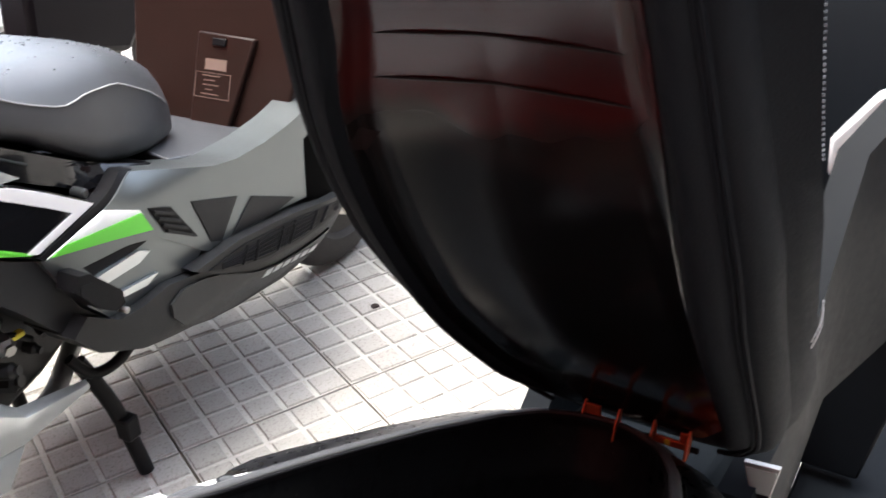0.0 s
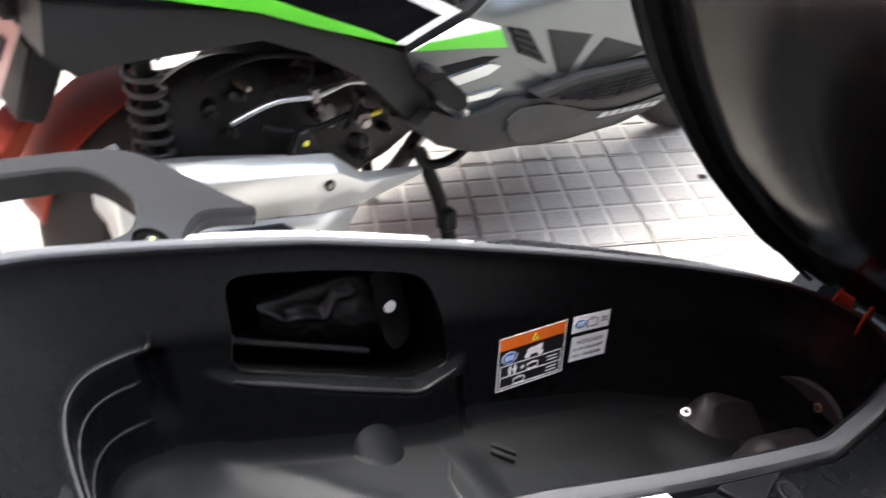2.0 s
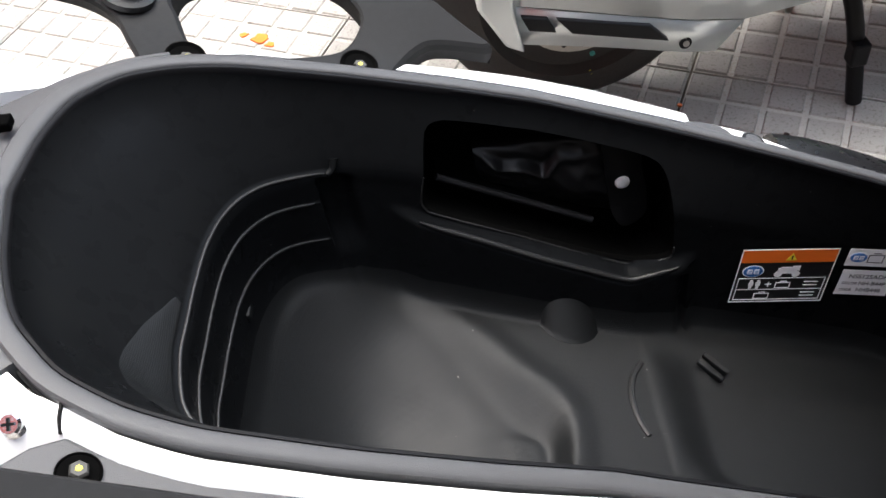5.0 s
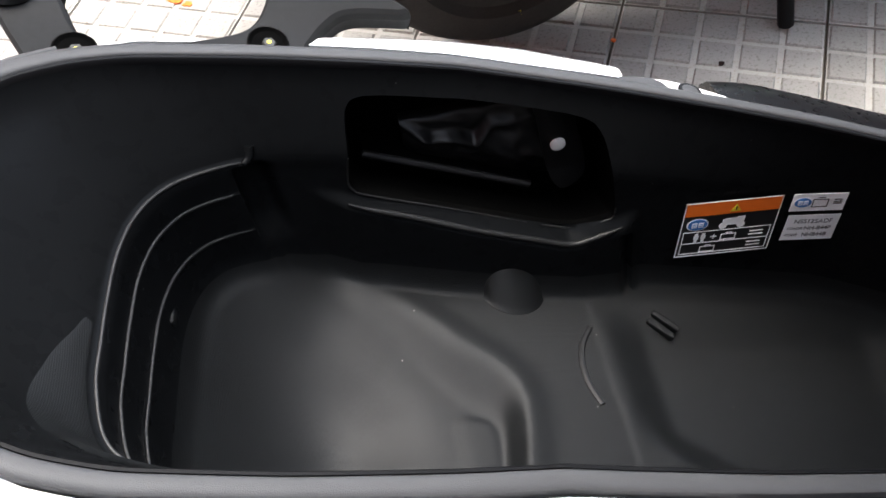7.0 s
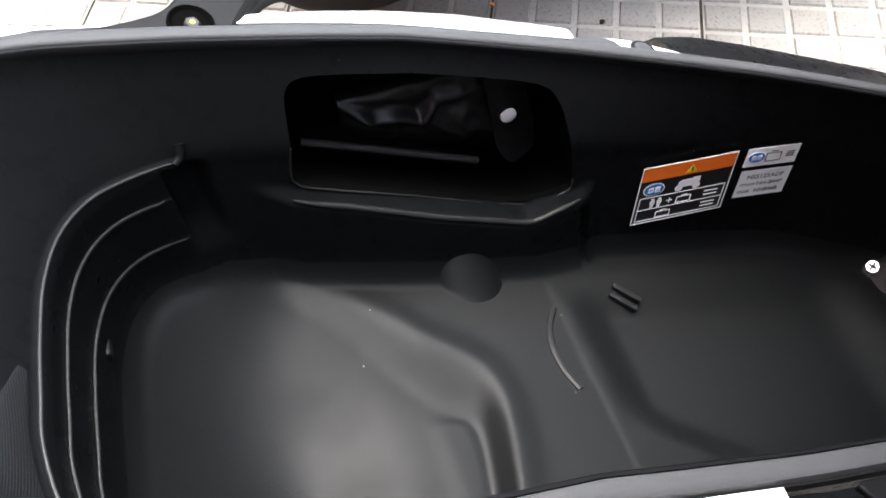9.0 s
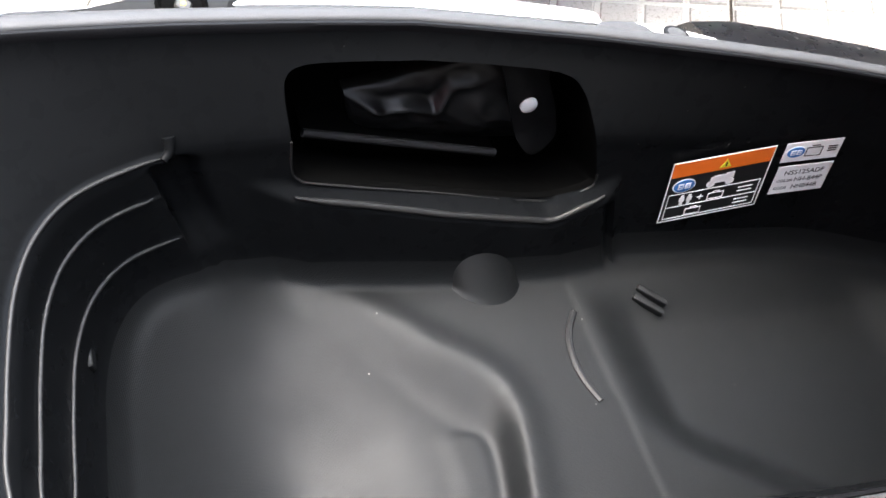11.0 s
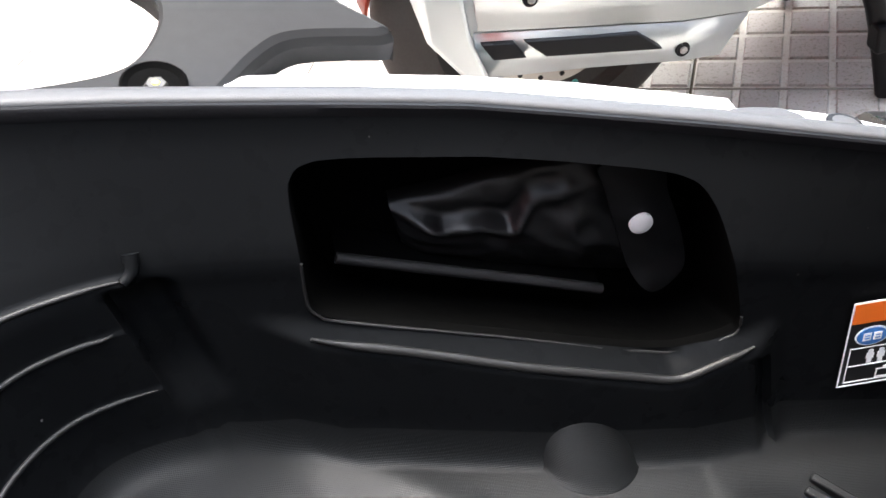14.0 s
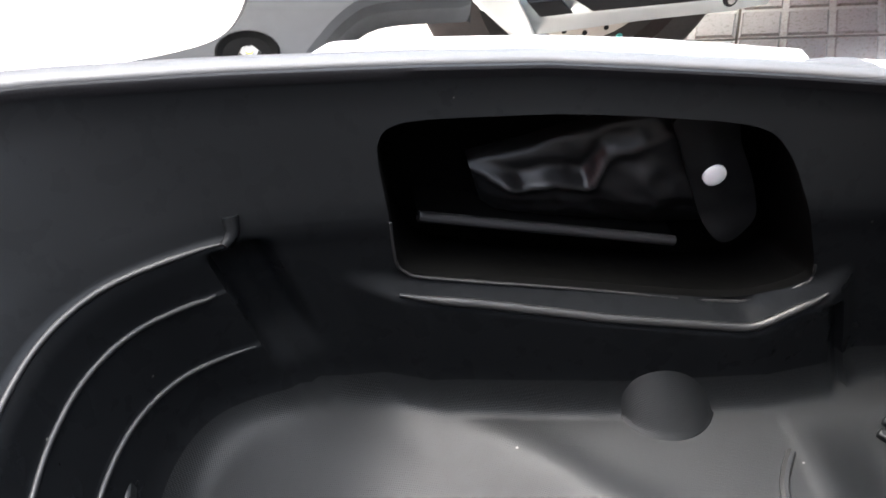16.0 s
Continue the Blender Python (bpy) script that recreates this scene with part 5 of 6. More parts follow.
wheel(honda, -0.42, 0.27, 0.27, 0.13, M_BLACK, 0.008)
wheel(honda, 1.06, 0.275, 0.275, 0.11, M_BLACK, 0.008)
part("engine_unit", loft([[(x, 0.008 + o * w, z + u) for o, u in ((-1, -h), (1, -h), (1, h * 0.6), (0.6, h), (-0.6, h), (-1, h * 0.6))] for x, w, z, h in ((-0.40, 0.10, 0.30, 0.06), (-0.2, 0.14, 0.34, 0.10), (0.1, 0.15, 0.36, 0.12), (0.30, 0.12, 0.36, 0.10))]), M_ENGINE, honda, "dark engine and drive casing", bevel=0.01)
part("centre_stand", tube([(0.0, -0.13, 0.012), (0.05, -0.12, 0.24), (0.05, 0.13, 0.24), (0.0, 0.14, 0.012)], 0.013, 8, straight=True), M_BLACK, honda, "black centre stand", smooth=30)

# ---- the neighbouring scooter ----
KM = pose(0.148, 1.204, 0, 0, 0, 2.8)
kaw = thing("scooter", "matt titanium scooter with green and white stripes on its centre stand", "scooter", m=KM)


def sag(x, z):
    """How far the flank curves in from its widest line: over the knee, under the belly and towards the nose."""
    return 0.070 * step(z, 0.60, 0.72) * step(x, 0.47, 0.58) + 0.055 * step(-z, -0.37, -0.24) + 0.06 * step(x, 1.02, 1.36) + 0.025 * step(z, 0.74, 0.96) * (1 - step(x, 0.47, 0.58))


def skin(pts, o0, o1, sign, drop, size=0.024):
    """A curved panel with an eased border, filled from its outline."""
    bm = bmesh.new()
    f = bm.faces.new([bm.verts.new((x, 0, z)) for x, z in pts])
    if drop > 0.0012:
        bmesh.ops.inset_region(bm, faces=[f], thickness=drop, depth=0.0, use_even_offset=False, use_boundary=True)
    bmesh.ops.triangulate(bm, faces=bm.faces[:], ngon_method="EAR_CLIP")
    for _ in range(5):
        long = [e for e in bm.edges if e.calc_length() > size]
        if not long:
            break
        bmesh.ops.subdivide_edges(bm, edges=long, cuts=1)
        bmesh.ops.triangulate(bm, faces=[f for f in bm.faces if len(f.verts) > 3])
    rim = [e for e in bm.edges if len(e.link_faces) == 1]
    edge = {v for e in rim for v in e.verts}
    for v in bm.verts:
        v.co.y = sign * (o1 - sag(v.co.x, v.co.z) - (0.6 * drop if v in edge else 0.0))
    out = bmesh.ops.extrude_edge_only(bm, edges=rim)
    for v in out["geom"]:
        if isinstance(v, bmesh.types.BMVert):
            v.co.y = sign * (o0 - sag(v.co.x, v.co.z))
    return bm


def plates(name, pts, o0, o1, material, label="", bevel=0.004, both=True, parent=None):
    """A side panel between two distances from the middle plane, on the right side and mirrored on the left."""
    first = None
    for s in (-1, 1) if both else (-1,):
        p = part(name, skin(pts, o0, o1, s, bevel), material, parent or kaw, label, smooth=42)
        first = first or p
    return first


wheel(kaw, 0.005, 0.285, 0.268, 0.14, M_BLACK)
wheel(kaw, 1.468, 0.272, 0.272, 0.12, M_BLACK)

for x, z, mt, lab in ((0.031, 0.101, M_YELLOW, "yellow paint dot"), (0.034, 0.146, M_TEAL, "teal paint dot")):
    part("tyre_mark", lathe([(0.0055, 0.0), (0.0055, 0.002), (0.004, 0.0025)], Matrix.Translation((x, -0.066, z)) @ pose(0, 0, 0, 90, 0, 0), 14), mt, kaw, lab)

# tail and rear side panels
plates("tail_panel", [(-0.33, 0.945), (-0.27, 0.945), (-0.10, 0.893), (0.115, 0.820), (0.213, 0.786), (0.298, 0.749), (0.345, 0.728), (0.393, 0.701), (0.424, 0.681), (0.478, 0.646), (0.345, 0.608), (0.09, 0.735), (-0.20, 0.815), (-0.30, 0.85)], 0.16, 0.262, M_KGLOSS, "gloss black rear side panel")
plates("white_stripe", [(-0.30, 0.935), (-0.10, 0.890), (0.115, 0.817), (0.213, 0.783), (0.298, 0.746), (0.345, 0.725), (0.393, 0.698), (0.424, 0.678), (0.475, 0.645), (0.432, 0.6465), (0.388, 0.675), (0.294, 0.731), (0.208, 0.766), (0.110, 0.799), (-0.10, 0.870)], 0.2625, 0.2655, M_DECALWHITE, "white stripe", 0.001)
plates("white_stripe", [(0.475, 0.645), (0.355, 0.6105), (0.335, 0.619), (0.432, 0.6465)], 0.2625, 0.2656, M_DECALWHITE, "white stripe", 0.001)
plates("green_stripe", [(-0.25, 0.870), (-0.05, 0.818), (0.097, 0.758), (0.190, 0.705), (0.275, 0.659), (0.335, 0.622), (0.345, 0.6125), (0.185, 0.685), (0.09, 0.733), (-0.05, 0.785), (-0.25, 0.835)], 0.2625, 0.2650, M_GREEN, "bright green stripe", 0.001)


def square_digit(bars, u0, v0, w):
    """A slanted block digit made of bars, each (left, low, right, high) in its own unit box."""
    bm = bmesh.new()
    for a, b, c, d in bars:
        prism([(u0 + 0.058 * w * u + 0.0155 * v, v0 - 0.0215 * w * u + 0.0105 * v) for u, v in ((a, b), (c, b), (c, d), (a, d))], -0.2668, -0.2658, "y", bm)
    return bm


LOW, MID, TOP = (0, 0, 1, 0.22), (0, 0.39, 1, 0.61), (0, 0.78, 1, 1)
for digit, u0, v0, w, bars in (("1", 0.068, 0.795, 0.3, [(0.5, 0, 1, 1), (0, 0.78, 0.5, 1)]), ("2", 0.097, 0.785, 1, [LOW, MID, TOP, (0, 0.22, 0.2, 0.39), (0.8, 0.61, 1, 0.78)]), ("5", 0.162, 0.761, 1, [LOW, MID, TOP, (0.8, 0.22, 1, 0.39), (0, 0.61, 0.2, 0.78)])):
    part("digit", square_digit(bars, u0, v0, w), M_DECALWHITE, kaw, "slanted white digit " + digit, smooth=0)
plates("lower_panel", [(-0.22, 0.818), (-0.15, 0.800), (0.09, 0.731), (0.20, 0.676), (0.351, 0.598), (0.375, 0.551), (0.410, 0.482), (0.481, 0.414), (0.42, 0.430), (0.356, 0.467), (0.326, 0.503), (0.298, 0.537), (0.261, 0.575), (0.172, 0.642), (0.091, 0.686), (-0.148, 0.709), (-0.20, 0.705), (-0.235, 0.745)], 0.15, 0.258, M_KDARK, "dark grey lower rear panel", 0.006)
plates("passenger_rail", [(-0.32, 0.985), (-0.05, 0.945), (0.105, 0.898), (0.138, 0.886), (0.208, 0.824), (0.213, 0.817), (0.137, 0.835), (0.098, 0.848), (-0.05, 0.885), (-0.32, 0.93)], 0.20, 0.252, M_DECALWHITE, "white passenger grab handle", 0.010)
# body core
part("body_core", loft([[(x, o * w, z + u * h) for o, u in ((-1, -1), (-1, 0.6), (-0.7, 1), (0.7, 1), (1, 0.6), (1, -1))] for x, w, z, h in ((-0.32, 0.06, 0.88, 0.04), (-0.25, 0.14, 0.84, 0.08), (0.0, 0.17, 0.79, 0.08), (0.3, 0.18, 0.65, 0.09), (0.5, 0.19, 0.53, 0.11), (0.7, 0.17, 0.47, 0.12), (1.0, 0.16, 0.43, 0.12))]), M_BLACK, kaw, "black inner body", bevel=0.01)

# main grey flank with its dark inserts
flank = [(0.358, 0.598), (0.489, 0.630), (0.581, 0.655), (0.665, 0.630), (0.753, 0.603), (0.812, 0.594), (0.900, 0.595), (0.980, 0.604), (1.075, 0.621), (1.200, 0.655), (1.235, 0.606), (1.030, 0.555), (1.020, 0.428), (0.90, 0.44), (0.724, 0.438), (0.690, 0.455), (0.585, 0.535), (0.470, 0.560)]
plates("flank_panel", flank, 0.18, 0.272, M_KGREY, "matt titanium grey flank panel", 0.010)
plates("panel_joint", [(0.590, 0.655), (0.489, 0.6275), (0.360, 0.597), (0.350, 0.6065), (0.463, 0.6395), (0.566, 0.661)], 0.24, 0.2685, M_BLACK, "black joint between the rear panel and the flank", 0.002)
plates("lower_flank", [(0.352, 0.600), (0.46, 0.575), (0.585, 0.545), (0.690, 0.458), (0.667, 0.430), (0.573, 0.446), (0.511, 0.437), (0.455, 0.442), (0.42, 0.480), (0.375, 0.550)], 0.18, 0.266, M_KGREY, "titanium grey lower flank", 0.006)
plates("side_vent", [(0.576, 0.594), (0.625, 0.575), (0.678, 0.492), (0.604, 0.534)], 0.2725, 0.2765, M_BLACK, "black louvred vent", 0.001)
for k in range(4):
    t = k / 4 + 0.12
    a = Vector((0.576, 0.594)).lerp(Vector((0.604, 0.534)), t)
    b = Vector((0.625, 0.575)).lerp(Vector((0.678, 0.492)), t)
    plates("louvre", [(a.x + 0.004, a.y), (b.x - 0.004, b.y), (b.x - 0.004, b.y - 0.006), (a.x + 0.004, a.y - 0.006)], 0.2765, 0.281, M_KDARK, "", 0.001)
plates("dark_insert", [(0.677, 0.563), (0.798, 0.522), (0.738, 0.454), (0.712, 0.465)], 0.2725, 0.2755, M_KDARK, "dark triangular insert", 0.001)
plates("dark_insert", [(0.768, 0.452), (0.840, 0.505), (0.970, 0.448), (0.90, 0.440)], 0.2725, 0.2755, M_KDARK, "dark triangular insert", 0.001)
plates("white_wedge", [(0.360, 0.602), (0.483, 0.631), (0.556, 0.599), (0.562, 0.589), (0.395, 0.6085)], 0.2725, 0.2755, M_DECALWHITE, "white wedge panel", 0.001)
plates("green_wedge", [(0.557, 0.594), (0.575, 0.554), (0.479, 0.577), (0.366, 0.6015), (0.393, 0.6095)], 0.2755, 0.2775, M_GREEN, "bright green wedge", 0.0006)
plates("shield_side", [(1.026, 0.556), (1.120, 0.580), (1.226, 0.608), (1.245, 0.562), (1.132, 0.501), (1.158, 0.356), (1.015, 0.426)], 0.20, 0.274, M_WELL, "black leg shield side", 0.006)
plates("shield_edge", [(1.243, 0.570), (1.256, 0.560), (1.144, 0.494), (1.131, 0.504)], 0.22, 0.276, M_SILVER, "silver edge of the leg shield", 0.003)
for k in range(5):
    plates("green_fin", [(1.272 - 0.005 * k, 0.472 - 0.013 * k), (1.318 - 0.006 * k, 0.458 - 0.013 * k), (1.316 - 0.006 * k, 0.451 - 0.013 * k), (1.270 - 0.005 * k, 0.464 - 0.013 * k)], 0.20, 0.252, M_GREEN, "bright green cooling fin", 0.001)

# foot boards, belly
fb = plates("foot_board", [(0.632, 0.446), (0.758, 0.452), (0.93, 0.432), (1.115, 0.396), (1.122, 0.362), (0.948, 0.362), (0.828, 0.372), (0.70, 0.405)], 0.21, 0.300, M_KDARK, "black foot board with grip treads", 0.008)
tread = plates("tread_mat", [(0.665, 0.432), (0.76, 0.438), (0.93, 0.420), (1.035, 0.402), (1.105, 0.386), (1.095, 0.370), (0.948, 0.370), (0.828, 0.381), (0.738, 0.404)], 0.296, 0.3025, M_BLACK, "ribbed black rubber tread", 0.002)
for k in range(5):
    q = (k + 0.5) / 5
    line = [(0.70, lerp(q, (0, 1), (0.418, 0.430))), (0.828, lerp(q, (0, 1), (0.385, 0.427))), (0.948, lerp(q, (0, 1), (0.373, 0.414))), (1.09, lerp(q, (0, 1), (0.372, 0.386)))]
    part("tread_rib", tube([(x, -(0.3030 - sag(x, z)), z) for x, z in line], 0.0020, 5), M_BLACK, fb)
for x0, lean in ((0.765, 0.02), (0.80, 0.02), (0.875, 0.03), (0.915, 0.03), (0.99, 0.03), (1.03, 0.03)):
    lo, hi = lerp(x0, (0.738, 0.828, 0.948, 1.095), (0.404, 0.381, 0.370, 0.370)), lerp(x0, (0.76, 0.93, 1.035, 1.1), (0.436, 0.418, 0.400, 0.386))
    part("tread_bar", tube([(x0 - lean * 0.5, -(0.3035 - sag(x0, lo)), lo + 0.003), (x0 + lean * 0.5, -(0.3035 - sag(x0, hi)), hi - 0.002)], 0.0034, 6, straight=True), M_BLACK, fb)
plates("belly_panel", [(1.159, 0.346), (1.146, 0.285), (1.075, 0.268), (0.941, 0.256), (0.782, 0.275), (0.693, 0.298), (0.628, 0.326), (0.565, 0.342), (0.492, 0.362), (0.401, 0.408), (0.360, 0.458), (0.394, 0.482), (0.455, 0.442), (0.511, 0.438), (0.573, 0.446), (0.667, 0.428), (0.738, 0.402), (0.828, 0.374), (0.948, 0.364), (1.098, 0.364), (1.120, 0.380)], 0.17, 0.289, M_KDARK, "dark grey belly panel", 0.010)
plates("belly_cover", [(0.568, 0.409), (0.601, 0.424), (0.65, 0.419), (0.698, 0.405), (0.80, 0.357), (0.88, 0.333), (0.96, 0.322), (1.09, 0.318), (1.060, 0.292), (0.915, 0.279), (0.758, 0.292), (0.639, 0.329), (0.592, 0.352), (0.567, 0.384)], 0.285, 0.2945, M_KMID, "rounded mid-grey belly cover", 0.006)
for k in range(6):
    a, b = lerp(k / 6, (0, 1), (0.828, 1.050)), lerp((k + 0.75) / 6, (0, 1), (0.828, 1.050))
    za, zb = lerp(a, (0.828, 1.05), (0.327, 0.279)), lerp(b, (0.828, 1.05), (0.327, 0.279))
    plates("belly_badge", [(a, za), (a + 0.010, za + 0.014), (b + 0.008, zb + 0.014), (b, zb)], 0.2945, 0.2962, M_SILVER, "plain pale badge strip", 0.0005, both=False)
plates("silver_plate", [(0.432, 0.527), (0.536, 0.530), (0.562, 0.518), (0.533, 0.508), (0.449, 0.507)], 0.262, 0.274, M_SILVER, "silver angled trim blade", 0.003)
plates("silver_plate", [(0.460, 0.479), (0.570, 0.471), (0.541, 0.460), (0.466, 0.468)], 0.262, 0.274, M_SILVER, "silver angled trim blade", 0.002)
plates("blade_strip", [(0.425, 0.552), (0.53, 0.545), (0.565, 0.535), (0.535, 0.531), (0.440, 0.530)], 0.262, 0.2675, M_BLACK, "black strip above the blade", 0.001)
plates("foot_peg", [(0.376, 0.573), (0.396, 0.568), (0.451, 0.509), (0.452, 0.485), (0.431, 0.480), (0.400, 0.501), (0.364, 0.549)], 0.270, 0.316, M_BLACK, "folded black passenger foot peg", 0.006)
plates("peg_pad", [(0.374, 0.556), (0.398, 0.552), (0.425, 0.524), (0.419, 0.496), (0.400, 0.506), (0.371, 0.540)], 0.314, 0.3175, M_RUBBER, "black rubber pad of the foot peg", 0.002)
part("peg_pin", lathe([(0.006, -0.01), (0.006, 0.006), (0.004, 0.008)], Matrix.Translation((0.447, -0.316, 0.474)) @ pose(0, 0, 0, 90, 0, 0), 12), M_STEEL, kaw, "steel peg pin")

# seat
KX = (-0.34, -0.20, 0.0, 0.17, 0.26, 0.34, 0.42, 0.50, 0.57, 0.65, 0.73, 0.80, 0.86, 0.895)
KB = (0.955, 0.935, 0.90, 0.855, 0.824, 0.793, 0.760, 0.708, 0.664, 0.640, 0.622, 0.610, 0.604, 0.612)
KT = (0.985, 1.02, 1.01, 0.975, 0.930, 0.893, 0.866, 0.855, 0.852, 0.842, 0.815, 0.770, 0.705, 0.635)
KH = (0.10, 0.15, 0.175, 0.19, 0.198, 0.203, 0.206, 0.205, 0.198, 0.180, 0.152, 0.115, 0.075, 0.025)
xs = np.linspace(-0.34, 0.895, 56)


def kring(x, prof):
    b, t, h = lerp(x, KX, KB), lerp(x, KX, KT), lerp(x, KX, KH)
    return [(x, o * h, b + u * (t - b)) for o, u in prof]


def split(x):
    """Where the seat's light top ends, as a share of its height."""
    return lerp(x, (-0.34, 0.20, 0.26, 0.34, 0.42, 0.50, 0.57, 0.65, 0.73, 0.80, 0.895), (0.6, 0.66, 0.68, 0.76, 0.60, 0.54, 0.68, 0.69, 0.61, 0.55, 0.5))


def side_profile(x):
    return [(0.55, 0.0), (0.9, 0.0), (1.0, 0.08), (1.03, 0.28), (1.01 - 0.14 * max(0, split(x) - 0.5), split(x))]


def top_profile(x):
    f = split(x)
    e = 1.01 - 0.14 * max(0, f - 0.5)
    return [(e, f), (0.5 * e + 0.43, f + 0.45 * (0.92 - f)), (0.80, max(0.91, f + 0.12)), (0.5, 0.985), (0.0, 1.0)]


seat_k = part("seat", loft([kring(x, [(-a, b) for a, b in side_profile(x)[::-1]] + side_profile(x)) for x in xs], close=True), M_KSEATSIDE, kaw, "dark grey vinyl seat side", smooth=60)
part("seat_top", loft([kring(x, [(-a, b) for a, b in top_profile(x)] + top_profile(x)[::-1][1:]) for x in xs], close=False), M_KSEAT, seat_k, "light grey vinyl seat top with rain drops", smooth=60)
for s in (-1, 1):
    part("seat_piping", tube([(x, s * lerp(x, KX, KH) * (1.015 - 0.14 * max(0, split(x) - 0.5)), lerp(x, KX, KB) + (split(x) + 0.01) * (lerp(x, KX, KT) - lerp(x, KX, KB))) for x in xs[::2]], 0.0015, 6, n=2), M_TRIM, seat_k, "pale grey piping")
random.seed(4)
bm = bmesh.new()
for _ in range(150):
    x = random.uniform(0.15, 0.80)
    o = random.uniform(-0.85, 0.4)
    h = lerp(x, KX, KH)
    u = float(np.interp(abs(o), (0, 0.5, 0.8, 0.94), (1.0, 0.985, 0.90, 0.74)))
    z = lerp(x, KX, KB) + u * (lerp(x, KX, KT) - lerp(x, KX, KB))
    r = random.uniform(0.0015, 0.004)
    lathe([(r, -0.0005), (r * 0.9, r * 0.25), (r * 0.4, r * 0.45)], Matrix.Translation((x, o * h, z)), 8, bm)
tagged(part("rain_drops", bm, mat("water_drop", (0.02, 0.02, 0.02), 0.05), seat_k, "scattered rain drops"), kind="stuff")
plates("under_seat_trim", [(-0.30, 0.945), (0.0, 0.895), (0.17, 0.850), (0.34, 0.790), (0.50, 0.700), (0.58, 0.660), (0.66, 0.635), (0.60, 0.625), (0.50, 0.650), (0.36, 0.725), (0.15, 0.800), (-0.10, 0.870), (-0.30, 0.92)], 0.14, 0.225, M_KGLOSS, "gloss black trim under the seat", 0.006)
part("trim_line", tube([(0.10, -0.228, 0.866), (0.20, -0.228, 0.832), (0.262, -0.228, 0.808), (0.319, -0.228, 0.783), (0.40, -0.228, 0.735)], 0.0022, 6), M_KMID, kaw, "thin grey bead along the trim")
# reflections in the gloss black trim, drawn as silver plates
for pts in ([(0.130, 0.823), (0.22, 0.803), (0.278, 0.790), (0.251, 0.783), (0.145, 0.811)], [(0.302, 0.780), (0.332, 0.771), (0.309, 0.762), (0.259, 0.773)], [(0.303, 0.760), (0.339, 0.752), (0.372, 0.727), (0.319, 0.733), (0.262, 0.765)]):
    plates("silver_plate", pts, 0.22, 0.243, M_SILVER, "silver plate drawn for a reflection in the trim below the seat", 0.004)
part("trim_knob", lathe([(0.009, -0.02), (0.009, 0.004), (0.006, 0.007)], Matrix.Translation((0.470, -0.250, 0.662)) @ pose(0, 0, 0, 90, 0, 0), 14), M_KMID, kaw, "dull grey fastener")

# leg shield, seen from behind, with its glove box
part("step_through", loft([[(x, o * 0.19, z + (0.01 if abs(o) < 0.8 else 0)) for o in (-1, -0.6, 0, 0.6, 1)] + [(x, o * 0.19, z - 0.10) for o in (1, 0, -1)] for x, z in ((0.72, 0.615), (0.84, 0.585), (0.98, 0.56), (1.10, 0.52))]), M_KSEATSIDE, kaw, "dark grey step-through cover", bevel=0.004)
# the brown of shield and door carries a red reflection on dark plastic
part("inner_shield", loft([[(x, o * w, z) for o in (-1, -0.6, -0.2, 0.2, 0.6, 1)] + [(x + 0.05, o * w, z) for o in (1, 0.2, -0.2, -1)] for x, w, z in ((1.02, 0.20, 0.50), (1.06, 0.22, 0.62), (1.13, 0.25, 0.80), (1.20, 0.26, 0.98), (1.24, 0.22, 1.08))]), M_BROWN, kaw, "dark plastic inner leg shield, a red reflection put into its brown", bevel=0.006)
gb = part("glove_box_door", prism([(-0.015, -0.150), (-0.122, -0.156), (-0.172, 0.054), (-0.015, 0.058)], -0.016, 0.0, "x"), M_BROWN, kaw, "glove box door with pictogram labels, a red reflection put into its brown", bevel=0.005)
gb.data.transform(Matrix.Translation((1.085, 0.05, 0.68)) @ pose(0, 0, 0, 0, 21, 0))
for y0, z0, w, h, mt in ((-0.076, 0.076, 0.058, 0.021, M_PINKLABEL), (-0.075, -0.011, 0.060, 0.024, M_TAN)):
    q = part("label", box((-0.0165 if z0 < 0.05 else 0.004, y0, z0), (0.001 if z0 < 0.05 else 0.010, w, h)), mt, gb, "small pale pictogram label", smooth=0)
    q.data.transform(Matrix.Translation((1.085, 0.05, 0.68)) @ pose(0, 0, 0, 0, 21, 0))
bm = bmesh.new()
for k, w in enumerate((0.05, 0.03, 0.045, 0.02, 0.05)):
    box((-0.0165, -0.065 + 0.004 * (k % 2), -0.036 - 0.010 * k), (0.001, w, 0.002), Matrix(), bm)
for y0, z0, w, h in ((-0.070, -0.030, 0.097, 0.0012), (-0.070, -0.084, 0.097, 0.0012), (-0.022, -0.057, 0.0012, 0.054), (-0.118, -0.057, 0.0012, 0.054)):
    box((-0.0165, y0, z0), (0.001, w, h), Matrix(), bm)
q = part("label_bars", bm, M_TAN, gb, "faint printed bars", smooth=0)
q.data.transform(Matrix.Translation((1.085, 0.05, 0.68)) @ pose(0, 0, 0, 0, 21, 0))
q = part("door_latch", box((-0.018, -0.080, 0.038), (0.006, 0.036, 0.016)), M_BLACK, gb, "black latch", bevel=0.002)
q.data.transform(Matrix.Translation((1.085, 0.05, 0.68)) @ pose(0, 0, 0, 0, 21, 0))
part("handlebar", tube([(1.10, -0.36, 1.06), (1.18, -0.20, 1.10), (1.22, 0, 1.10), (1.18, 0.20, 1.10), (1.10, 0.36, 1.06)], 0.016, 10), M_BLACK, kaw, "black handlebar", smooth=60)
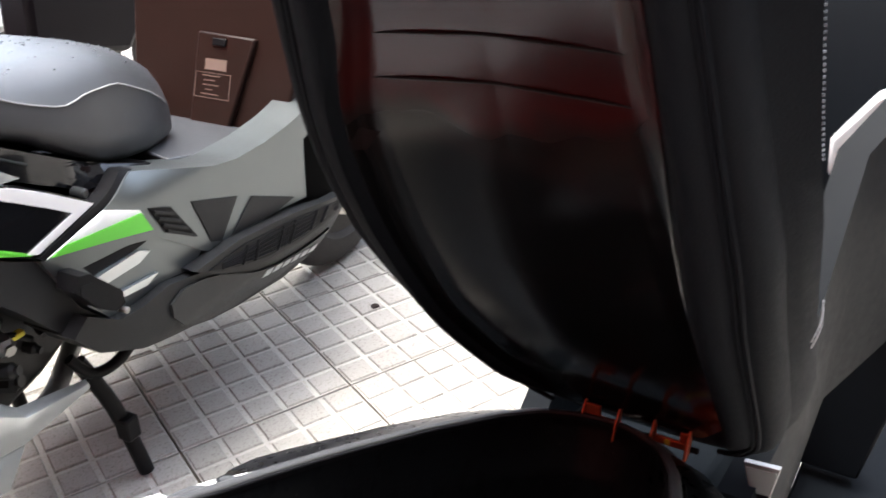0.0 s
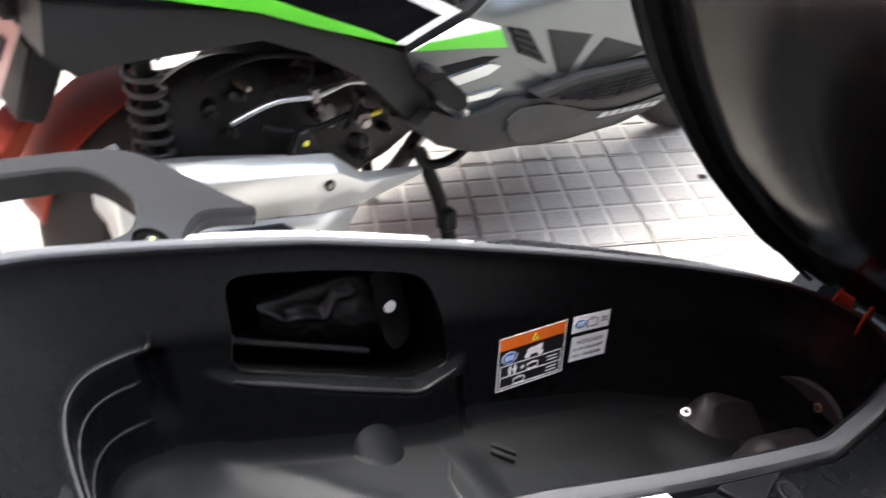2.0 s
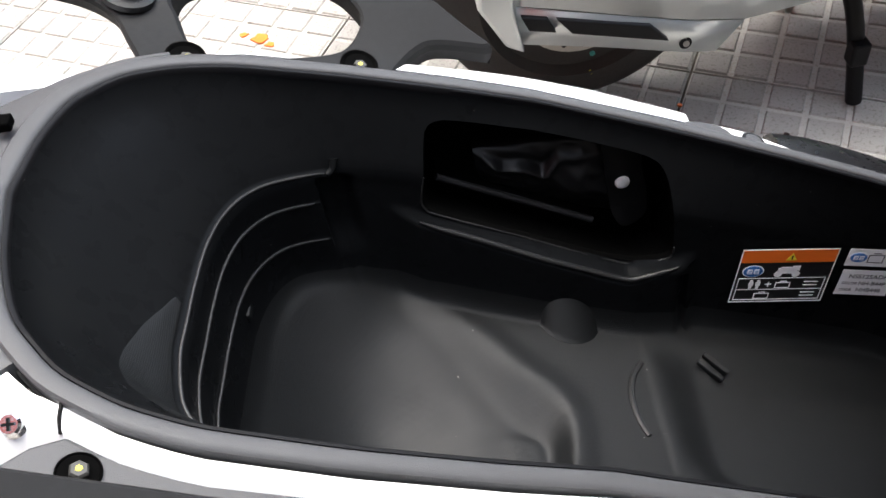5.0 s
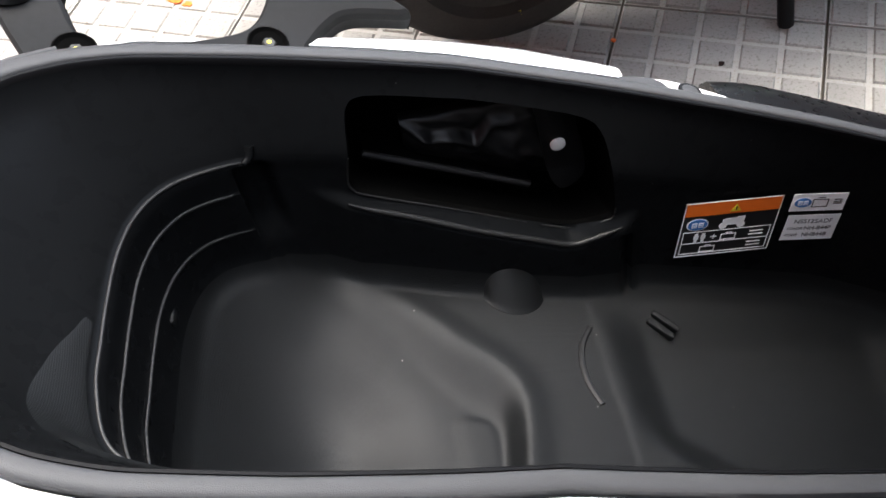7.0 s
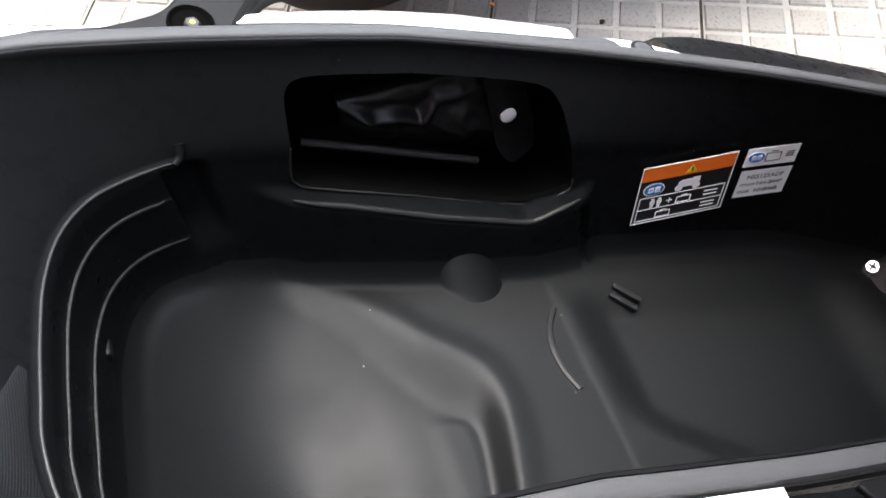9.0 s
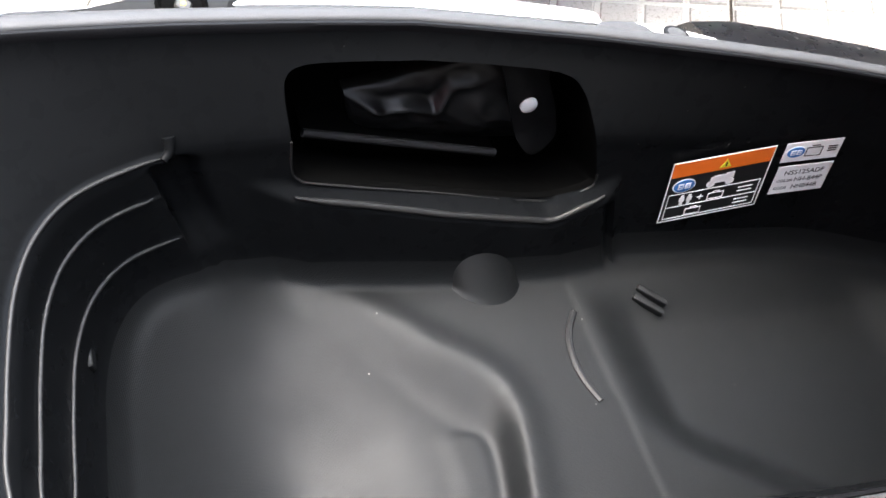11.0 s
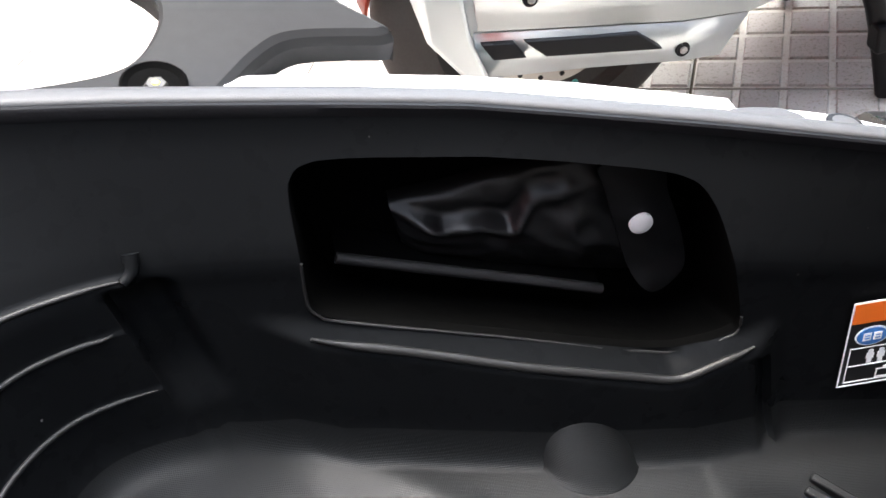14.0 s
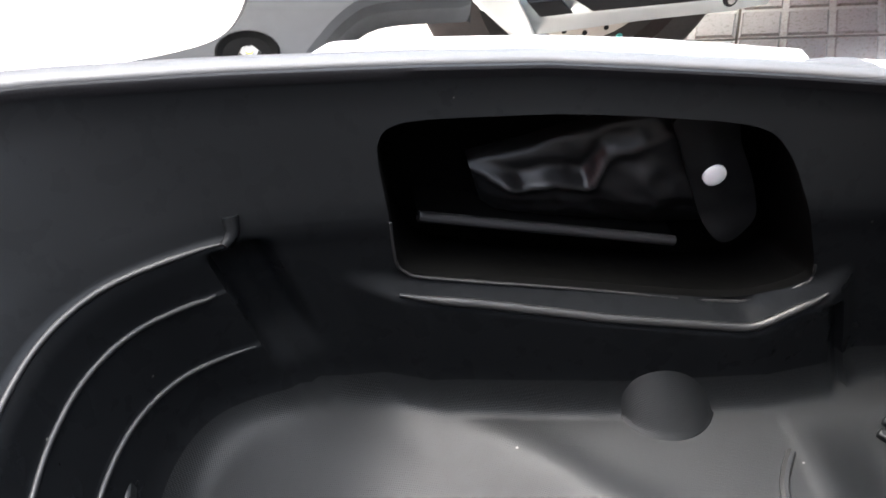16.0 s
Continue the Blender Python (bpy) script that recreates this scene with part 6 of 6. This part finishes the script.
part("front_cowl", loft([[(x, o * w, z) for o in (-1, -0.5, 0, 0.5, 1)] for x, w, z in ((1.30, 0.21, 1.08), (1.46, 0.20, 0.95), (1.56, 0.16, 0.80), (1.52, 0.12, 0.66), (1.36, 0.19, 0.62), (1.24, 0.22, 0.60))], close=False), M_KGREY, kaw, "matt titanium front cowl", smooth=40)
part("front_mudguard", loft([[(1.468 + (0.295 + 0.006 * (1 - abs(o))) * math.cos(a), o * 0.072, 0.272 + (0.295 + 0.006 * (1 - abs(o))) * math.sin(a)) for o in (-1, -0.8, -0.4, 0, 0.4, 0.8, 1)] for a in np.linspace(radians(20), radians(150), 16)], close=False), M_KGREY, kaw, "grey front mudguard", smooth=60)
for s in (-1, 1):
    part("fork_leg", tube([(1.46, s * 0.095, 0.272), (1.34, s * 0.095, 0.62)], 0.021, 12, straight=True), M_KDARK, kaw, "dark fork leg")
    part("fork_end", lathe([(0.022, -0.02), (0.022, 0.02)], Matrix.Translation((1.462, s * 0.10, 0.272)) @ pose(0, 0, 0, 90, 0, 0), 16), M_SILVER, kaw)
part("brake_caliper", prism([(1.36, 0.30), (1.40, 0.36), (1.44, 0.38), (1.42, 0.32), (1.39, 0.27)], -0.10, -0.055), M_BLACK, kaw, "black brake caliper", bevel=0.006)
part("sensor_ring", lathe([(0.045, -0.002), (0.055, -0.002), (0.055, 0.002), (0.045, 0.002)], Matrix.Translation((1.468, -0.077, 0.272)) @ pose(0, 0, 0, 90, 0, 0), 32), M_STEEL, kaw)


# exhaust
def muffler_ring(x, z, ry, rz, y):
    return [(x, y + ry * a, z + rz * b) for a, b in ((-0.35, 1.0), (0.5, 1.0), (1.0, 0.5), (1.0, -0.5), (0.5, -1.0), (-0.35, -1.0), (-0.85, -0.75), (-1.0, -0.15), (-0.9, 0.45))]


ex = part("muffler", loft([muffler_ring(*r) for r in ((-0.195, 0.460, 0.040, 0.055, -0.240), (-0.15, 0.455, 0.058, 0.075, -0.240), (-0.02, 0.422, 0.062, 0.072, -0.240), (0.13, 0.378, 0.060, 0.066, -0.235), (0.20, 0.345, 0.045, 0.050, -0.23), (0.25, 0.338, 0.030, 0.032, -0.225))]), M_SILVER, kaw, "satin silver muffler", smooth=25, bevel=0.003)
part("heat_shield", loft([[(x, y, z) for x, y, z in r] for r in ([(-0.135, -0.285, 0.552), (-0.135, -0.308, 0.520), (-0.140, -0.312, 0.452)], [(0.03, -0.285, 0.508), (0.03, -0.308, 0.480), (0.0, -0.312, 0.412)], [(0.182, -0.278, 0.462), (0.180, -0.302, 0.435), (0.130, -0.306, 0.372)], [(0.249, -0.262, 0.392), (0.250, -0.280, 0.378), (0.232, -0.284, 0.340)], [(0.385, -0.255, 0.355), (0.386, -0.262, 0.348), (0.385, -0.263, 0.340)])], close=False), M_SILVER, ex, "bright silver heat shield", smooth=20).modifiers.new("solid", "SOLIDIFY").thickness = 0.004
part("lower_shield", loft([[(-0.145, -0.306, 0.446), (-0.150, -0.296, 0.372)], [(0.0, -0.309, 0.408), (0.0, -0.298, 0.338)], [(0.13, -0.304, 0.368), (0.13, -0.294, 0.300)], [(0.232, -0.282, 0.336), (0.19, -0.280, 0.280)]], close=False), M_SILVER, ex, "silver lower shield", smooth=20).modifiers.new("solid", "SOLIDIFY").thickness = 0.004
part("dark_slot", prism([(-0.085, 0.418), (0.065, 0.378), (0.098, 0.342), (-0.060, 0.386)], -0.300, -0.3135), M_BLACK, ex, "dark slot", bevel=0.002)
part("dark_slot", prism([(-0.140, 0.432), (-0.098, 0.421), (-0.085, 0.393), (-0.128, 0.404)], -0.300, -0.3135), M_BLACK, ex, "dark slot", bevel=0.002)
part("end_cap", prism([(-0.200, 0.545), (-0.150, 0.556), (-0.150, 0.445), (-0.135, 0.362), (-0.165, 0.380), (-0.205, 0.455)], -0.314, -0.19), M_SILVER, ex, "pale grey end cap", bevel=0.006)
for x, z, y in ((0.163, 0.416, -0.3050), (-0.068, 0.474, -0.3105), (0.130, 0.322, -0.299)):
    m = Matrix.Translation((x, y, z)) @ Vector((0.05, -1, 0.1)).to_track_quat("Z", "Y").to_matrix().to_4x4()
    # the black disc paints shade in the screw's recess
    b = part("shield_bolt", lathe([(0.0105, -0.004), (0.0105, 0.0006), (0.0095, 0.0008), (0.0085, 0.0002), (0.004, 0.0002)], m, 20), M_BLACK, ex, "black ring, the shade of the screw recess put into its colour")
    part("screw_head", lathe([(0.0055, 0.0), (0.0055, 0.0014), (0.004, 0.002), (0.002, 0.0012)], m @ Matrix.Translation((0.001, -0.0015, 0)), 12), M_STEEL, b, "small steel screw head")
part("exhaust_pipe", tube([(0.24, -0.22, 0.345), (0.34, -0.20, 0.315), (0.45, -0.12, 0.30), (0.55, -0.06, 0.33)], 0.018, 10), M_STEEL, ex, smooth=60)

# engine, swing arm, shock, mudguard, plate
part("drive_case", lathe([(0.16, -0.03), (0.17, 0.0), (0.15, 0.03), (0.06, 0.045)], Matrix.Translation((0.06, -0.10, 0.44)) @ pose(0, 0, 0, 90, 0, 0), 36), M_ENGINE, kaw, "black round engine casing", smooth=50)
part("engine_block", loft([[(x, -0.02 + o * w, z + u) for o, u in ((-1, -h), (1, -h), (1, h * 0.7), (0.7, h), (-0.7, h), (-1, h * 0.7))] for x, w, z, h in ((0.0, 0.09, 0.40, 0.08), (0.15, 0.13, 0.44, 0.13), (0.30, 0.13, 0.44, 0.13), (0.40, 0.11, 0.42, 0.10), (0.48, 0.09, 0.40, 0.06))]), M_ENGINE, kaw, "grimy black engine block", bevel=0.012)
random.seed(9)
for k in range(26):
    x, y, z = random.uniform(0.02, 0.42), random.uniform(-0.20, -0.13), random.uniform(0.36, 0.58)
    r = random.uniform(0.008, 0.022)
    part("engine_fitting", lathe([(r, -0.02), (r, 0.01), (r * 0.6, 0.016), (r * 0.6, 0.022)], Matrix.Translation((x, y, z)) @ pose(0, 0, 0, 90 + random.uniform(-25, 25), 0, random.uniform(-25, 25)), random.choice((6, 8, 14))), random.choice((M_ENGINE, M_BLACK, M_STEEL, M_ENGINE)), kaw)
part("hose", tube([(0.04, -0.21, 0.535), (0.12, -0.215, 0.552), (0.20, -0.215, 0.540), (0.27, -0.21, 0.545), (0.335, -0.205, 0.520)], 0.0055, 8), M_SILVER, kaw, "pale grey hose", smooth=60)
part("hose_clip", box((0.195, -0.215, 0.543), (0.014, 0.016, 0.026)), M_STEEL, kaw, bevel=0.002)
for k, (pts, r) in enumerate((([(0.02, -0.16, 0.60), (0.12, -0.17, 0.62), (0.25, -0.18, 0.58), (0.34, -0.17, 0.50)], 0.007), ([(0.10, -0.19, 0.50), (0.18, -0.20, 0.47), (0.30, -0.19, 0.47), (0.36, -0.18, 0.43)], 0.006), ([(0.25, -0.2, 0.57), (0.28, -0.21, 0.51), (0.26, -0.2, 0.45)], 0.005))):
    part("cable", tube(pts, r, 8), M_RUBBER, kaw, smooth=60)
part("sensor_bracket", prism([(0.135, 0.445), (0.155, 0.485), (0.175, 0.485), (0.195, 0.440)], -0.225, -0.205), M_ENGINE, kaw, "black bracket with a yellow star mark", bevel=0.004)
part("star_mark", lathe([(0.006, 0), (0.004, 0.001)], Matrix.Translation((0.165, -0.226, 0.462)) @ pose(0, 0, 0, 90, 0, 0), 8), M_YELLOW, kaw)
part("connector", box((0.33, -0.185, 0.455), (0.03, 0.014, 0.010)), M_YELLOW, kaw, "yellow wire connector", bevel=0.002)
sh = part("shock_absorber", tube([(-0.072, -0.155, 0.66), (-0.080, -0.155, 0.40)], 0.016, 12, straight=True), M_BLACK, kaw, "black shock absorber")
coil = [(-0.072 - 0.008 * t + 0.0285 * math.cos(t * 44), -0.155 + 0.0285 * math.sin(t * 44), 0.655 - 0.19 * t) for t in np.linspace(0, 1, 110)]
part("spring", tube([Vector(c) for c in coil], 0.0055, 6, straight=True), M_BOLT, sh, "dark worn coil spring", smooth=60)
part("rear_hugger", loft([[(0.005 + (0.292 + 0.006 * (1 - abs(o))) * math.cos(a), o * 0.085, 0.285 + (0.292 + 0.006 * (1 - abs(o))) * math.sin(a)) for o in (-1, -0.95, -0.5, 0, 0.5, 0.95, 1)] for a in np.linspace(radians(95), radians(160), 18)], close=False), M_RED, kaw, "glossy dark red tyre hugger", smooth=60).modifiers.new("solid", "SOLIDIFY").thickness = 0.005
part("mudguard_strut", prism([(-0.245, 0.560), (-0.218, 0.562), (-0.303, 0.451), (-0.385, 0.345), (-0.400, 0.345), (-0.408, 0.371), (-0.345, 0.481)], -0.05, 0.05), M_RED, kaw, "orange-red plastic mudguard flap", bevel=0.006)
part("plate_holder", prism([(-0.211, 0.690), (-0.135, 0.700), (-0.20, 0.585), (-0.222, 0.555), (-0.262, 0.575)], -0.075, 0.075), M_KDARK, kaw, "dark plastic plate holder", bevel=0.008)
pl = part("number_plate", prism([(-0.0, -0.07), (0.0, 0.07), (0.004, 0.07), (0.004, -0.07)], -0.11, 0.11), M_PLATE, kaw, "white number plate", smooth=0)
PM = Matrix.Translation((-0.262, -0.0, 0.676)) @ pose(0, 0, 0, 0, 30, 0)
pl.data.transform(PM)
bm = bmesh.new()
for row, n in ((0.022, 4), (-0.030, 3)):
    for k in range(n):
        box((-0.0015, (k - (n - 1) / 2) * 0.045, row), (0.002, 0.030, 0.036), Matrix(), bm)
q = part("plate_bars", bm, M_KDARK, pl, "plain dark bars", smooth=0)
q.data.transform(PM)
# centre stand
for s in (-1, 1):
    part("stand_leg", tube([(0.470, s * 0.13, 0.30), (0.505, s * 0.155, 0.18), (0.532, s * 0.172, 0.012)], 0.016, 10), M_BLACK, kaw, "black centre stand leg", smooth=60)
part("stand_block", box((0.512, -0.172, 0.135), (0.034, 0.034, 0.05), Matrix()), M_BLACK, kaw, bevel=0.005)
part("stand_lever", tube([(0.44, -0.15, 0.33), (0.47, -0.165, 0.285), (0.53, -0.175, 0.285), (0.60, -0.18, 0.335), (0.64, -0.18, 0.375)], 0.011, 8), M_BLACK, kaw, "black stand lever", smooth=60)

# ---- further vehicles behind ----
far = thing("motorcycle", "dark maroon motorcycle with a white flank, parked beyond the grey scooter", "motorcycle", m=pose(0.9, 2.35, 0, 0, 0, 4))
wheel(far, 0.0, 0.30, 0.30, 0.13, M_BLACK)
wheel(far, 1.42, 0.30, 0.30, 0.11, M_BLACK)
part("seat", loft([[(x, o * w, z + u) for o, u in ((-1, 0), (-1, 0.06), (-0.6, 0.1), (0.6, 0.1), (1, 0.06), (1, 0))] for x, w, z in ((-0.35, 0.08, 0.85), (-0.1, 0.14, 0.80), (0.25, 0.16, 0.74), (0.5, 0.12, 0.72))]), M_BROWN, far, "brown-black vinyl seat", bevel=0.01)
part("rear_fairing", loft([[(x, o * w, z + u) for o, u in ((-1, -0.10), (-1.1, 0.0), (-0.8, 0.06), (0.8, 0.06), (1.1, 0), (1, -0.10))] for x, w, z in ((-0.5, 0.05, 0.82), (-0.2, 0.14, 0.76), (0.3, 0.17, 0.68), (0.5, 0.15, 0.60))]), M_WHITE, far, "white rear fairing", smooth=40)
part("engine_block", loft([[(x, o * w, z + u) for o, u in ((-1, -0.12), (1, -0.12), (1, 0.12), (-1, 0.12))] for x, w, z in ((0.45, 0.14, 0.38), (0.7, 0.17, 0.42), (0.95, 0.12, 0.45))]), M_ENGINE, far, "dark engine with chrome fittings", bevel=0.02)
random.seed(12)
for k in range(24):
    p = (random.uniform(0.45, 0.95), random.uniform(-0.20, -0.16), random.uniform(0.30, 0.60))
    r = random.uniform(0.015, 0.04)
    part("engine_fitting", lathe([(r, -0.02), (r, 0.012), (r * 0.6, 0.02)], Matrix.Translation(p) @ pose(0, 0, 0, 90 + random.uniform(-30, 30), 0, random.uniform(-30, 30)), random.choice((6, 8, 12))), random.choice((M_ENGINE, M_BLACK, M_STEEL, M_CHROME)), far)
part("fuel_tank", loft([[(x, o * w, z + u * h) for o, u in ((-1, -1), (-1.1, 0.2), (-0.6, 1), (0.6, 1), (1.1, 0.2), (1, -1))] for x, w, z, h in ((0.45, 0.10, 0.76, 0.06), (0.65, 0.16, 0.80, 0.11), (0.95, 0.15, 0.84, 0.12), (1.05, 0.10, 0.84, 0.08))]), M_BROWN, far, "maroon tank", smooth=40)
for s in (-1, 1):
    part("fork_leg", tube([(1.42, s * 0.09, 0.30), (1.16, s * 0.09, 0.95)], 0.022, 10, straight=True), M_STEEL, far)
part("handlebar", tube([(1.0, -0.36, 1.02), (1.12, -0.15, 1.0), (1.12, 0.15, 1.0), (1.0, 0.36, 1.02)], 0.014, 8), M_BLACK, far, smooth=60)
part("leg_shield", prism([(0.36, 0.58), (0.40, 1.0), (1.02, 1.0), (0.88, 0.70), (0.70, 0.50)], -0.42, -0.30), M_NAVY, far, "dark glossy maroon-black body panel", bevel=0.02)
part("stand_leg", tube([(0.55, -0.15, 0.28), (0.60, -0.25, 0.012)], 0.014, 8, straight=True), M_BLACK, far)

# ---- ground ----
def plain(name, pts, z, material, label, category):
    bm = bmesh.new()
    bm.faces.new([bm.verts.new((x, y, z)) for x, y in pts])
    me = bpy.data.meshes.new(name)
    bm.to_mesh(me)
    bm.free()
    me.materials.append(material)
    return tagged(new(name, me), label, category, kind="structure")


plain("ground", [(-300, -300), (300, -300), (300, 300), (-300, 300)], -0.030, M_GROUT, "pale grey street ground reaching into the distance", "ground")

# an unseen red wall, added behind the tails to redden reflections and block sky
west = thing("wall_west", "tall unseen red wall, a stand-in that reddens reflections and blocks the sky", "wall", kind="structure")
part("wall_face", box((-6.2, 1.0, 6.4), (0.4, 24, 13.0)), M_REDWALL, west, smooth=0)
part("wall_plinth", box((-5.97, 1.0, 0.25), (0.06, 24, 0.56)), M_GROUT, west, smooth=0)

# an unseen dark wall, added to keep sky light off the near side
dark = thing("wall_south", "unseen dark wall added behind to block the sky", "wall", kind="structure")
part("wall_face", box((0.5, -6.5, 4.5), (22, 0.4, 9.2)), M_DARKWALL, dark, smooth=0)
part("wall_plinth", box((0.5, -6.27, 0.3), (22, 0.06, 0.66)), M_GROUT, dark, smooth=0)

# grey walls added beyond the scooters to dim low sky and its reflections
north = thing("wall_north", "tall grey wall added to block the sky to the north", "wall", kind="structure")
part("wall_face", box((-9.0, 12.0, 8.5), (22, 0.5, 17.2)), M_GREYWALL, north, smooth=0)
east = thing("wall_east", "grey wall added to block the low sky to the east", "wall", kind="structure")
part("wall_face", box((13.0, 3.0, 3.9), (0.5, 26, 8.0)), M_GREYWALL, east, smooth=0)

pav = thing("pavement", "grey terrazzo pavement of square tiles, each cut into twenty-five pads, with dirty joints", "pavement", kind="structure")
part("joint_bed", box((0, 0, -0.019), (22, 22, 0.014), Matrix.Translation((0.6, 2.0, 0)) @ pose(0, 0, 0, 0, 0, -25.7)), M_JOINT, pav, smooth=0)


def tile_mesh(seed):
    rnd = random.Random(seed)
    bm = bmesh.new()
    T, g = 0.4, 0.006
    # the slab with its pale grooves
    r = bmesh.ops.create_cube(bm, size=1.0)
    bmesh.ops.transform(bm, matrix=Matrix.Translation((T / 2, T / 2, -0.011)) @ Matrix.Diagonal((T - g, T - g, 0.014, 1)), verts=r["verts"])
    for f in bm.faces:
        f.material_index = 1
    for i in range(5):
        for j in range(5):
            a, b = 0.0055, 0.0085
            x0, x1, y0, y1 = i * 0.08, (i + 1) * 0.08, j * 0.08, (j + 1) * 0.08
            dz = rnd.uniform(-0.0006, 0.0006)
            q = [rnd.uniform(-0.0008, 0.0008) for _ in range(4)]
            lo = [bm.verts.new(p) for p in ((x0 + a, y0 + a, -0.0042), (x1 - a, y0 + a, -0.0042), (x1 - a, y1 - a, -0.0042), (x0 + a, y1 - a, -0.0042))]
            hi = [bm.verts.new(p) for p in ((x0 + b + q[0], y0 + b, dz), (x1 - b, y0 + b + q[1], dz), (x1 - b + q[2], y1 - b, dz), (x0 + b, y1 - b + q[3], dz))]
            bm.faces.new(hi)
            for k in range(4):
                bm.faces.new((lo[k], lo[(k + 1) % 4], hi[(k + 1) % 4], hi[k]))
    me = bpy.data.meshes.new("tile")
    bm.to_mesh(me)
    bm.free()
    me.materials.append(M_TILE)
    me.materials.append(M_GROUT)
    return me


TILES = [tile_mesh(k) for k in range(4)]
TM = pose(1.1325, 0.8778, 0, 0, 0, -25.7)
random.seed(3)
far_bm = bmesh.new()
for i in range(-22, 23):
    for j in range(-22, 23):
        c = TM @ Vector((i * 0.4 + 0.2, j * 0.4 + 0.2, 0))
        if -2.9 < c.x < 3.1 and (0.1 if c.x < 0.4 else -0.5) < c.y < 5.4 - 0.1 * max(0, c.x):
            ob = new("tile", TILES[(i * 7 + j * 3) % 4])
            ob.parent = pav
            ob.matrix_local = TM @ pose(i * 0.4, j * 0.4, random.uniform(-0.0012, 0.0008), random.uniform(-0.12, 0.12), random.uniform(-0.12, 0.12), 0)
        elif abs(c.x) < 6 and abs(c.y) < 9:
            v = [far_bm.verts.new(TM @ Vector((i * 0.4 + a, j * 0.4 + b, -0.001))) for a, b in ((0.003, 0.003), (0.397, 0.003), (0.397, 0.397), (0.003, 0.397))]
            far_bm.faces.new(v)
me = bpy.data.meshes.new("paving")
far_bm.to_mesh(me)
far_bm.free()
me.materials.append(M_TILE)
rest = new("paving", me)
rest.parent = pav
tagged(rest, "the same paving further off", kind="stuff")


def spot(x, y, r, material, label, seed):
    """A small irregular splash on the paving."""
    rnd = random.Random(seed)
    edge = [(x + r * rnd.uniform(0.55, 1.1) * math.cos(a), y + r * rnd.uniform(0.4, 0.9) * math.sin(a)) for a in np.linspace(0, 2 * math.pi, 11)[:-1]]
    part("paint_spot", prism(edge, -0.0015, 0.0024, "z"), material, pav, label, smooth=0)


spot(-0.515, 1.534, 0.024, M_ORANGE, "orange paint splash", 1)
spot(-0.555, 1.556, 0.012, M_ORANGE, "orange paint splash", 2)
spot(-0.490, 1.505, 0.013, M_ORANGE, "orange paint splash", 3)
spot(0.363, 1.122, 0.006, M_ORANGE, "orange paint splash", 4)
spot(-0.169, 1.496, 0.008, M_YELLOW, "yellow paint splash", 5)
spot(0.539, 0.999, 0.007, M_BROWN, "dark chewing gum spot", 6)
spot(1.435, 1.021, 0.016, M_BROWN, "dark chewing gum spot", 7)
